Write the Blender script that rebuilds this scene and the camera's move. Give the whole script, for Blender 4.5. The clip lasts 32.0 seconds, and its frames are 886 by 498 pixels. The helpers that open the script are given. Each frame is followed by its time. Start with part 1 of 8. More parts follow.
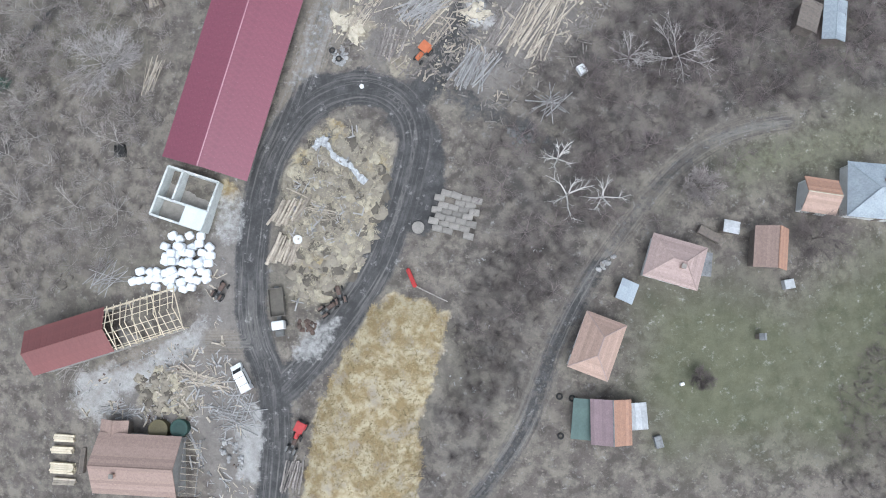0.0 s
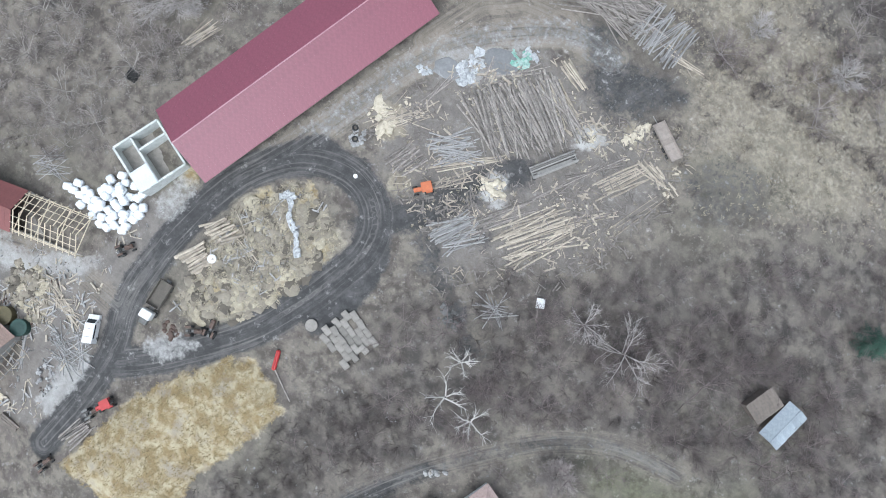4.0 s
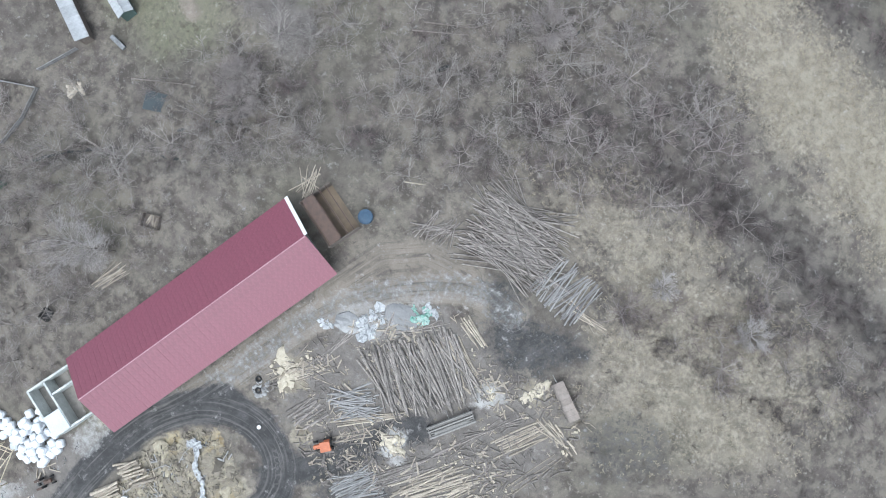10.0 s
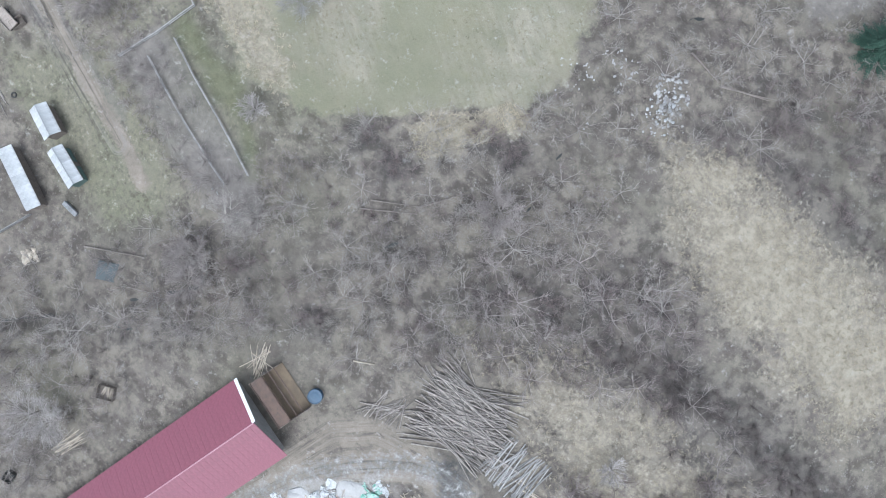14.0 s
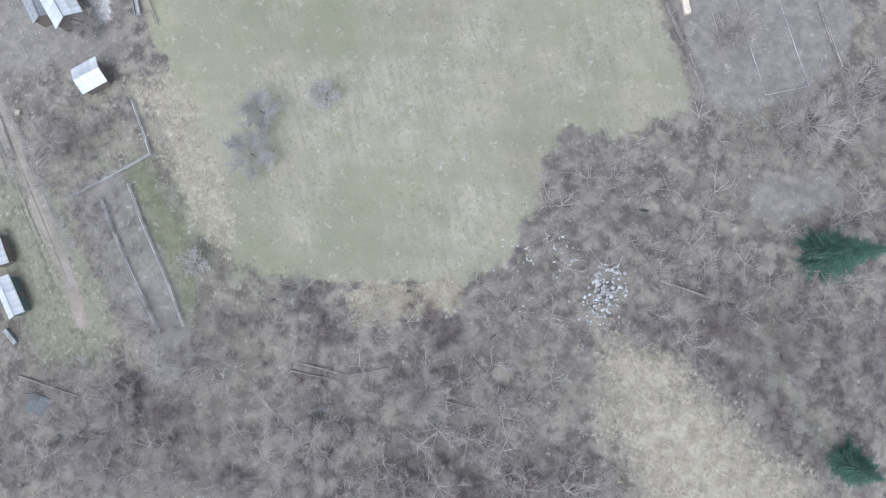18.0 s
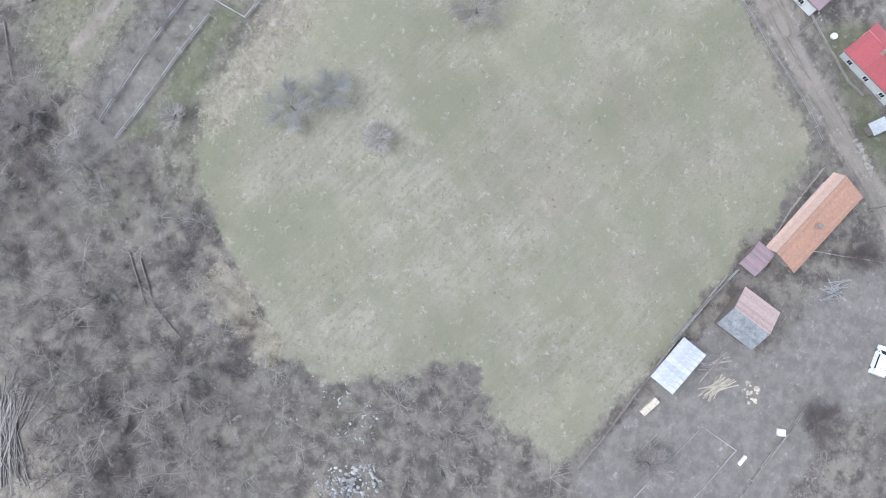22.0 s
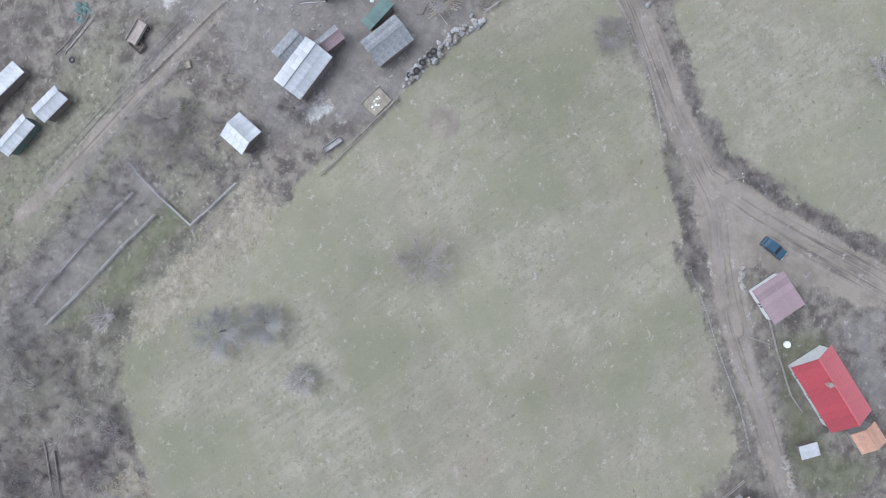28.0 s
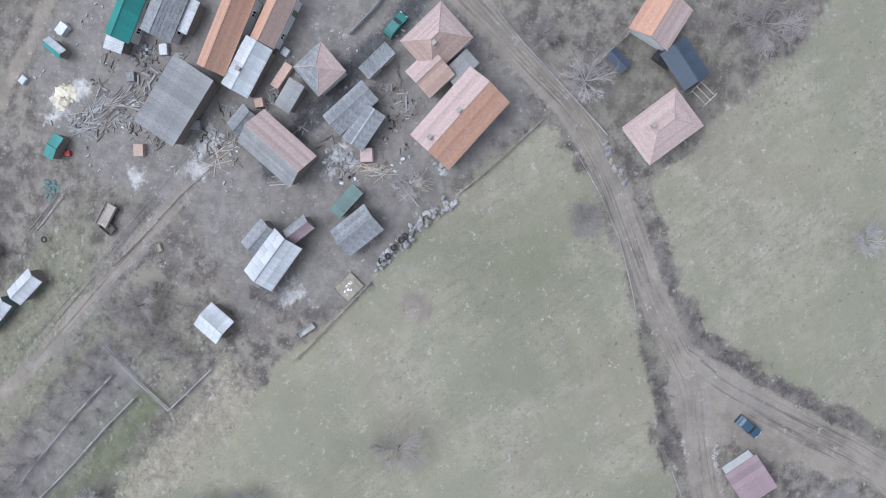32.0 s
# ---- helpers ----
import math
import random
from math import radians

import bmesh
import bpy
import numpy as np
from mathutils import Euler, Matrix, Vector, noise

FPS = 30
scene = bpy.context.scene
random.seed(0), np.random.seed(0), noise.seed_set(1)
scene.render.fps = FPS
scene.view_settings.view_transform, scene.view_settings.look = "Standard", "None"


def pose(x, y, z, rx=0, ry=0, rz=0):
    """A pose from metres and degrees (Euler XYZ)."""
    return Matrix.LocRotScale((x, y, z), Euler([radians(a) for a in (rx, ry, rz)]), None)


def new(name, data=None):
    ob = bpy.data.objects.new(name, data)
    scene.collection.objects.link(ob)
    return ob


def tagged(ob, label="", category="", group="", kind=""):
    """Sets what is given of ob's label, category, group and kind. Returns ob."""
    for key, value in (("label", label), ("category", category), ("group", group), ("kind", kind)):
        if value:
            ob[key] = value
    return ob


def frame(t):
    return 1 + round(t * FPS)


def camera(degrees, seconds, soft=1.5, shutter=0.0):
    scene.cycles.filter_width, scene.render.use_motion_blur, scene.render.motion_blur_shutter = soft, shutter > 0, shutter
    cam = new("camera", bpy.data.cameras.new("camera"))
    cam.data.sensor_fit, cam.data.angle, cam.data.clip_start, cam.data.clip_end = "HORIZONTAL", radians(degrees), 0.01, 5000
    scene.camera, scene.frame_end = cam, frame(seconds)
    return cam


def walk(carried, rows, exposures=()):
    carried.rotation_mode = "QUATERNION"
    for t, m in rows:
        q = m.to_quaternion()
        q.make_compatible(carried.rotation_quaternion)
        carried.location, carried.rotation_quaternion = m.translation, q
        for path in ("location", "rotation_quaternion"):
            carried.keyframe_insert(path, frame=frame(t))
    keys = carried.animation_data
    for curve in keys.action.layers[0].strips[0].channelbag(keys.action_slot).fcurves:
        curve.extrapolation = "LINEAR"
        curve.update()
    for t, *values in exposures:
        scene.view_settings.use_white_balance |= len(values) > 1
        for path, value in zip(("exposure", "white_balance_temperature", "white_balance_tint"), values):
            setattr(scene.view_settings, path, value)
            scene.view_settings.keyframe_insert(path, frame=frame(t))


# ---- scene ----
cam = camera(70.00, 32.0, soft=1.0)
PATH = [
    (0.0, -0.00, -0.00, 102.37, 7.436, 1.633, 0.213),
    (0.5, 1.88, 4.39, 102.80, 6.978, 1.312, 5.294),
    (1.0, 3.52, 8.84, 103.18, 6.503, 1.040, 10.402),
    (1.5, 5.00, 13.32, 103.48, 6.059, 0.837, 15.275),
    (2.0, 6.21, 17.57, 103.71, 5.686, 0.720, 19.701),
    (2.5, 7.09, 21.62, 103.84, 5.388, 0.578, 24.850),
    (3.0, 7.67, 25.70, 103.93, 5.208, 0.392, 30.481),
    (3.5, 7.99, 29.58, 103.98, 5.037, 0.258, 35.277),
    (5.5, 6.59, 43.78, 104.51, 5.185, 0.137, 40.650),
    (6.0, 5.51, 48.02, 104.87, 4.910, 0.370, 40.600),
    (6.5, 4.41, 52.25, 105.26, 4.540, 0.610, 40.174),
    (7.0, 3.09, 56.64, 105.63, 4.148, 0.863, 39.759),
    (7.5, 1.68, 61.07, 105.93, 3.711, 1.090, 39.584),
    (8.0, 0.18, 65.51, 106.19, 3.276, 1.305, 39.404),
    (8.5, -1.34, 69.96, 106.41, 2.860, 1.523, 39.148),
    (9.0, -2.88, 74.38, 106.60, 2.465, 1.739, 38.900),
    (9.5, -4.43, 78.74, 106.75, 2.091, 1.953, 38.673),
    (10.0, -6.02, 83.11, 106.87, 1.702, 2.172, 38.555),
    (10.5, -7.74, 87.46, 106.93, 1.301, 2.347, 38.512),
    (11.0, -9.44, 91.74, 106.89, 0.884, 2.502, 38.403),
    (11.5, -11.09, 96.01, 106.78, 0.491, 2.655, 38.302),
    (12.0, -12.75, 100.19, 106.65, 0.126, 2.787, 38.268),
    (12.5, -14.41, 104.25, 106.50, -0.229, 2.925, 38.249),
    (13.0, -16.05, 108.28, 106.35, -0.525, 3.070, 38.250),
    (13.5, -17.52, 112.27, 106.19, -0.758, 3.214, 38.268),
    (14.0, -18.91, 116.17, 106.03, -0.886, 3.389, 38.296),
    (14.5, -20.14, 119.90, 105.91, -0.916, 3.554, 38.262),
    (16.5, -21.46, 130.97, 105.90, 1.786, 4.109, 38.442),
    (17.0, -21.98, 133.87, 105.72, 2.181, 4.228, 38.496),
    (17.5, -22.62, 136.99, 105.52, 2.588, 4.266, 39.025),
    (18.0, -23.54, 140.34, 105.35, 3.035, 4.202, 43.107),
    (18.5, -24.72, 143.93, 105.23, 3.474, 4.036, 50.609),
    (19.0, -26.14, 147.54, 105.17, 3.800, 3.848, 58.658),
    (19.5, -27.95, 151.15, 105.15, 3.991, 3.752, 65.915),
    (20.0, -30.16, 154.78, 105.13, 4.072, 3.707, 72.857),
    (20.5, -32.82, 158.10, 105.14, 4.079, 3.630, 79.863),
    (21.0, -35.89, 160.84, 105.17, 4.058, 3.502, 86.959),
    (21.5, -39.30, 163.25, 105.21, 4.064, 3.292, 94.494),
    (22.0, -42.89, 165.19, 105.26, 4.058, 3.074, 102.418),
    (22.5, -46.70, 166.72, 105.28, 3.976, 2.918, 109.513),
    (23.0, -50.62, 167.81, 105.25, 3.775, 2.948, 112.502),
    (23.5, -54.66, 168.55, 105.20, 3.479, 3.094, 112.733),
    (24.0, -58.88, 168.90, 105.18, 3.153, 3.288, 112.749),
    (24.5, -63.25, 168.84, 105.16, 2.748, 3.442, 112.748),
    (25.0, -67.81, 168.51, 105.12, 2.305, 3.556, 112.683),
    (25.5, -72.45, 167.96, 105.06, 1.836, 3.659, 112.649),
    (27.5, -91.03, 164.46, 104.68, -0.046, 3.919, 112.417),
    (28.0, -95.58, 163.50, 104.47, -0.434, 4.011, 112.308),
    (28.5, -100.16, 162.46, 104.25, -0.860, 4.125, 112.266),
    (29.0, -104.79, 161.44, 104.02, -1.357, 4.248, 112.177),
    (29.5, -109.51, 160.35, 103.79, -1.908, 4.371, 112.084),
    (30.0, -114.32, 159.20, 103.52, -2.528, 4.485, 111.943),
    (30.5, -119.19, 158.04, 103.22, -3.197, 4.610, 111.829),
    (31.0, -124.03, 156.91, 102.88, -3.879, 4.730, 111.674),
    (31.5, -128.85, 155.73, 102.44, -4.497, 4.848, 111.548),
    (32.0, -133.55, 154.60, 101.97, -5.123, 4.925, 111.455),
]
EXPOSURES = [(0.0, 0.67, 5750, 7), (6.0, 0.77, 5740, 5), (11.0, 0.74, 5700, 5), (14.0, 0.92, 5640, 6), (18.0, 0.95, 5560, 9), (21, 0.98, 5560, 9), (25.0, 0.82, 5580, 10), (32.0, 0.72, 5560, 10)]
walk(cam, [(t, pose(x, y, z, rx, ry, rz)) for t, x, y, z, rx, ry, rz in PATH], EXPOSURES)

# ---- sky, soft sun behind an overcast sky ----
SUN_EL, SUN_AZ = 62.0, 166.0
world = bpy.data.worlds.new("overcast_sky")
scene.world = world
world.use_nodes = True
wn = world.node_tree
wn.nodes.clear()
w_out = wn.nodes.new("ShaderNodeOutputWorld")
w_bg = wn.nodes.new("ShaderNodeBackground")
w_sky = wn.nodes.new("ShaderNodeTexSky")
w_sky.sky_type = "NISHITA"
w_sky.sun_disc = False
w_sky.sun_elevation, w_sky.sun_rotation = radians(SUN_EL), radians(SUN_AZ)
w_sky.air_density, w_sky.dust_density, w_sky.ozone_density = 1.0, 4.0, 0.6
w_hsv = wn.nodes.new("ShaderNodeHueSaturation")
w_hsv.inputs["Saturation"].default_value = 0.30
wn.links.new(w_sky.outputs[0], w_hsv.inputs["Color"])
wn.links.new(w_hsv.outputs[0], w_bg.inputs[0])
wn.links.new(w_bg.outputs[0], w_out.inputs[0])
w_bg.inputs[1].default_value = 0.15
sun_data = bpy.data.lights.new("sun", "SUN")
sun_data.energy, sun_data.angle, sun_data.color = 0.52, radians(50), (1.0, 0.97, 0.93)
sun = new("sun", sun_data)
sun.rotation_euler = (radians(90 - SUN_EL), 0, radians(180 - SUN_AZ))

# ---- materials ----
MATS = {}


def mat(name, col, col2=None, rough=0.85, scale=1.5, fine=14.0, bump=0.25, metal=0.0, stain=None, amount=0.5, vary=0.12, stripe=0.0):
    """A worn surface: two colours in patches, grain, a third stain colour, bump, and a shift from piece to piece."""
    if name in MATS:
        return MATS[name]
    m = bpy.data.materials.new(name)
    m.use_nodes = True
    t = m.node_tree
    n, l = t.nodes, t.links
    bsdf = n["Principled BSDF"]
    co = n.new("ShaderNodeTexCoord")
    big = n.new("ShaderNodeTexNoise")
    big.inputs["Scale"].default_value, big.inputs["Detail"].default_value = scale, 5
    big.inputs["Roughness"].default_value = 0.65
    small = n.new("ShaderNodeTexNoise")
    small.inputs["Scale"].default_value, small.inputs["Detail"].default_value = fine, 4
    l.new(co.outputs["Object"], big.inputs["Vector"])
    l.new(co.outputs["Object"], small.inputs["Vector"])
    ramp = n.new("ShaderNodeMapRange")
    ramp.inputs[1].default_value, ramp.inputs[2].default_value = 0.38, 0.64
    l.new(big.outputs["Fac"], ramp.inputs[0])
    mix = n.new("ShaderNodeMix")
    mix.data_type = "RGBA"
    mix.inputs[6].default_value, mix.inputs[7].default_value = (*col, 1), (*(col2 or [c * 0.7 for c in col]), 1)
    l.new(ramp.outputs[0], mix.inputs[0])
    last = mix.outputs[2]
    if stain:
        st = n.new("ShaderNodeTexNoise")
        st.inputs["Scale"].default_value, st.inputs["Detail"].default_value = scale * 2.3, 6
        st.inputs["Roughness"].default_value = 0.7
        shift = n.new("ShaderNodeVectorMath")
        shift.inputs[1].default_value = (31, 17, 5)
        l.new(co.outputs["Object"], shift.inputs[0])
        l.new(shift.outputs[0], st.inputs["Vector"])
        sr = n.new("ShaderNodeMapRange")
        sr.inputs[1].default_value, sr.inputs[2].default_value, sr.inputs[4].default_value = 0.66 - 0.22 * amount, 0.72, amount
        l.new(st.outputs["Fac"], sr.inputs[0])
        sm = n.new("ShaderNodeMix")
        sm.data_type = "RGBA"
        sm.inputs[7].default_value = (*stain, 1)
        l.new(sr.outputs[0], sm.inputs[0])
        l.new(last, sm.inputs[6])
        last = sm.outputs[2]
    info = n.new("ShaderNodeObjectInfo")
    val = n.new("ShaderNodeMath")
    val.operation = "MULTIPLY_ADD"
    l.new(info.outputs["Random"], val.inputs[0])
    val.inputs[1].default_value, val.inputs[2].default_value = 2 * vary, 1 - vary
    grain = n.new("ShaderNodeMapRange")
    grain.inputs[3].default_value, grain.inputs[4].default_value = 0.72, 1.28
    l.new(small.outputs["Fac"], grain.inputs[0])
    both = n.new("ShaderNodeMath")
    both.operation = "MULTIPLY"
    l.new(val.outputs[0], both.inputs[0])
    l.new(grain.outputs[0], both.inputs[1])
    hsv = n.new("ShaderNodeHueSaturation")
    l.new(last, hsv.inputs["Color"])
    l.new(both.outputs[0], hsv.inputs["Value"])
    l.new(hsv.outputs[0], bsdf.inputs["Base Color"])
    bsdf.inputs["Roughness"].default_value, bsdf.inputs["Metallic"].default_value = rough, metal
    if bump:
        bp = n.new("ShaderNodeBump")
        bp.inputs["Strength"].default_value, bp.inputs["Distance"].default_value = bump, 0.06
        l.new(small.outputs["Fac"], bp.inputs["Height"])
        l.new(bp.outputs[0], bsdf.inputs["Normal"])
    MATS[name] = m
    return m


RED_METAL = mat("red_metal_roof", (0.20, 0.055, 0.082), (0.185, 0.05, 0.076), 0.45, 0.12, 3.0, 0.02, 0.0, (0.24, 0.10, 0.11), 0.25, 0.02)
RED_METAL.node_tree.nodes["Principled BSDF"].inputs["Specular IOR Level"].default_value = 0.6
DARK_RED = mat("brick_red_metal", (0.19, 0.065, 0.06), (0.165, 0.058, 0.054), 0.5, 0.2, 3.0, 0.02, 0.0, (0.2, 0.08, 0.07), 0.2, 0.03)
BRIGHT_RED = mat("bright_red_metal", (0.47, 0.125, 0.135), (0.43, 0.11, 0.12), 0.4, 0.2, 3.0, 0.02, vary=0.03)
TILE_BROWN = mat("old_brown_tile", (0.34, 0.245, 0.205), (0.285, 0.205, 0.172), 0.9, 2.4, 7.0, 0.5, 0, (0.26, 0.19, 0.16), 0.6)
TILE_PINK = mat("faded_pink_tile", (0.42, 0.32, 0.29), (0.36, 0.272, 0.247), 0.9, 2.4, 7.0, 0.5, 0, (0.14, 0.105, 0.10), 0.62)
TILE_ORANGE = mat("orange_clay_tile", (0.43, 0.245, 0.165), (0.34, 0.205, 0.15), 0.85, 2.0, 7.0, 0.5, 0, (0.27, 0.17, 0.13), 0.6)
TILE_SALMON = mat("weathered_salmon_tile", (0.45, 0.315, 0.25), (0.38, 0.27, 0.22), 0.88, 2.2, 7.0, 0.5, 0, (0.21, 0.165, 0.145), 0.62)
TILE_MAUVE = mat("mauve_tile", (0.26, 0.19, 0.20), (0.22, 0.16, 0.17), 0.85, 0.4, 5.0, 0.4, 0, (0.19, 0.15, 0.15), 0.5)
GREY_SHEET = mat("grey_sheet", (0.25, 0.255, 0.26), (0.175, 0.18, 0.185), 0.8, 0.7, 4.0, 0.3, 0, (0.11, 0.11, 0.108), 0.9)
DARK_SHEET = mat("dark_bitumen_sheet", (0.25, 0.245, 0.24), (0.19, 0.187, 0.184), 0.9, 0.4, 4.0, 0.3, 0, (0.16, 0.155, 0.15), 0.5)
WHITE_SHEET = mat("pale_zinc_sheet", (0.47, 0.48, 0.49), (0.36, 0.37, 0.38), 0.5, 0.5, 4.0, 0.1, 0, (0.25, 0.245, 0.24), 0.7)
BLUE_SHEET = mat("blue_grey_sheet", (0.33, 0.37, 0.40), (0.26, 0.295, 0.325), 0.6, 0.4, 4.0, 0.1, 0, (0.15, 0.16, 0.17), 0.5)
TEAL_SHEET = mat("teal_sheet", (0.02, 0.19, 0.165), (0.02, 0.16, 0.14), 0.5, 0.4, 4.0, 0.1, 0, (0.08, 0.2, 0.18), 0.4)
GREEN_SHEET = mat("faded_green_sheet", (0.10, 0.15, 0.135), (0.08, 0.12, 0.11), 0.7, 0.5, 4.0, 0.2)
NAVY_SHEET = mat("navy_sheet", (0.045, 0.06, 0.085), (0.036, 0.05, 0.07), 0.6, 0.5, 4.0, 0.2, 0, (0.09, 0.10, 0.12), 0.4)
RENDER_WHITE = mat("white_render", (0.62, 0.62, 0.60), (0.55, 0.55, 0.53), 0.9, 0.7, 8.0, 0.2, 0, (0.40, 0.39, 0.36), 0.4)
RENDER_GREY = mat("grey_render", (0.34, 0.33, 0.31), (0.28, 0.27, 0.255), 0.9, 0.7, 8.0, 0.2, 0, (0.22, 0.2, 0.18), 0.4)
PLANK = mat("weathered_plank", (0.19, 0.16, 0.135), (0.14, 0.12, 0.105), 0.9, 2.0, 20.0, 0.3)
FRESH_WOOD = mat("fresh_sawn_timber", (0.68, 0.60, 0.46), (0.56, 0.48, 0.35), 0.8, 1.5, 16.0, 0.2)
LOG = mat("grey_log_bark", (0.30, 0.272, 0.248), (0.18, 0.16, 0.145), 0.92, 2.0, 16.0, 0.5, 0, (0.34, 0.31, 0.28), 0.5, 0.38)
LOG_PALE = mat("peeled_log", (0.45, 0.395, 0.32), (0.31, 0.27, 0.22), 0.9, 2.0, 16.0, 0.4, 0, (0.18, 0.15, 0.12), 0.4, 0.28)
LOG_GREY = mat("silver_slab_wood", (0.34, 0.33, 0.32), (0.24, 0.235, 0.23), 0.9, 2.0, 16.0, 0.4, 0, (0.36, 0.35, 0.33), 0.4, 0.28)
CONCRETE = mat("weathered_concrete", (0.27, 0.25, 0.225), (0.21, 0.195, 0.175), 0.92, 1.2, 12.0, 0.4, 0, (0.15, 0.145, 0.12), 0.5, 0.2)
PALE_CONCRETE = mat("pale_block", (0.62, 0.64, 0.62), (0.50, 0.52, 0.50), 0.92, 0.8, 9.0, 0.3, 0, (0.27, 0.31, 0.27), 0.5)
BALE = mat("white_bale_wrap", (0.76, 0.785, 0.81), (0.68, 0.70, 0.725), 0.35, 1.3, 6.0, 0.3, 0, (0.66, 0.68, 0.70), 0.3, 0.07)
RUST = mat("rusty_steel", (0.14, 0.095, 0.075), (0.095, 0.07, 0.06), 0.8, 1.5, 12.0, 0.3, 0.2, (0.2, 0.11, 0.07), 0.5)
STEEL = mat("grey_steel", (0.17, 0.17, 0.165), (0.13, 0.13, 0.125), 0.6, 1.5, 10.0, 0.2, 0.4, (0.14, 0.1, 0.08), 0.4)
BLACK = mat("black_rubber", (0.028, 0.028, 0.029), (0.04, 0.039, 0.037), 0.85, 3.0, 20.0, 0.2)
GLASS = mat("dark_glass", (0.03, 0.035, 0.04), (0.025, 0.03, 0.035), 0.08, 1.0, 3.0, 0.0)
WHITE_PAINT = mat("white_paint", (0.76, 0.76, 0.75), (0.70, 0.70, 0.69), 0.35, 0.8, 5.0, 0.02, 0, (0.5, 0.48, 0.45), 0.2)
BLUE_PAINT = mat("dark_blue_paint", (0.035, 0.075, 0.115), (0.03, 0.065, 0.10), 0.25, 0.8, 5.0, 0.0)
GREEN_PAINT = mat("green_paint", (0.02, 0.13, 0.11), (0.018, 0.115, 0.1), 0.25, 0.8, 5.0, 0.0)
RED_PAINT = mat("red_paint", (0.42, 0.035, 0.035), (0.34, 0.03, 0.03), 0.5, 1.5, 6.0, 0.05)
ORANGE_PAINT = mat("orange_paint", (0.55, 0.17, 0.07), (0.48, 0.14, 0.06), 0.5, 1.5, 6.0, 0.05)
BLUE_PLASTIC = mat("blue_plastic", (0.04, 0.085, 0.14), (0.035, 0.07, 0.12), 0.5, 1.5, 6.0, 0.1)
GREEN_PLASTIC = mat("green_plastic", (0.13, 0.31, 0.24), (0.36, 0.46, 0.42), 0.5, 1.5, 6.0, 0.1)
FOIL = mat("crumpled_white_foil", (0.50, 0.51, 0.515), (0.32, 0.328, 0.335), 0.4, 2.5, 8.0, 0.5, 0, (0.28, 0.27, 0.25), 0.5)
TWIG = mat("grey_brown_twig", (0.31, 0.275, 0.258), (0.235, 0.208, 0.196), 0.95, 0.12, 3.0, 0.0, 0, (0.37, 0.335, 0.312), 0.6, 0.18)
TWIG_DARK = mat("dark_brown_twig", (0.145, 0.12, 0.112), (0.11, 0.092, 0.087), 0.95, 0.12, 3.0, 0.0, 0, (0.19, 0.16, 0.148), 0.6, 0.18)
TWIG_WHITE = mat("white_bark", (0.58, 0.56, 0.53), (0.48, 0.46, 0.43), 0.9, 0.8, 5.0, 0.1)
TWIG_PALE = mat("pale_twig", (0.40, 0.37, 0.352), (0.33, 0.305, 0.29), 0.95, 0.5, 5.0, 0.1)
BARK = mat("tree_bark", (0.23, 0.2, 0.18), (0.16, 0.14, 0.125), 0.95, 2.0, 12.0, 0.4)
NEEDLE = mat("spruce_needle", (0.04, 0.09, 0.062), (0.026, 0.062, 0.044), 0.8, 0.6, 6.0, 0.2, 0, (0.085, 0.145, 0.10), 0.5)
DRY_GRASS = mat("dry_grass_tuft", (0.36, 0.315, 0.235), (0.27, 0.237, 0.178), 0.95, 0.2, 4.0, 0.0, 0, (0.36, 0.31, 0.2), 0.5)
STRAW = mat("straw", (0.36, 0.285, 0.155), (0.26, 0.21, 0.12), 0.95, 0.4, 6.0, 0.3, 0, (0.46, 0.38, 0.23), 0.5)
EARTH = mat("clod_of_earth", (0.29, 0.258, 0.205), (0.20, 0.175, 0.14), 0.97, 1.0, 8.0, 0.6, 0, (0.32, 0.275, 0.20), 0.5, 0.12)
SAWDUST = mat("sawdust", (0.58, 0.52, 0.41), (0.44, 0.39, 0.30), 0.97, 1.2, 10.0, 0.5, 0, (0.58, 0.51, 0.40), 0.5)
GRAVEL_STONE = mat("pale_rubble", (0.36, 0.355, 0.345), (0.26, 0.255, 0.25), 0.95, 1.5, 9.0, 0.5, 0, (0.46, 0.46, 0.46), 0.4, 0.25)
WATER = mat("murky_water", (0.03, 0.032, 0.03), (0.025, 0.027, 0.026), 0.3, 0.5, 4.0, 0.05)

# ---- geometry helpers ----
rng = random.Random(7)


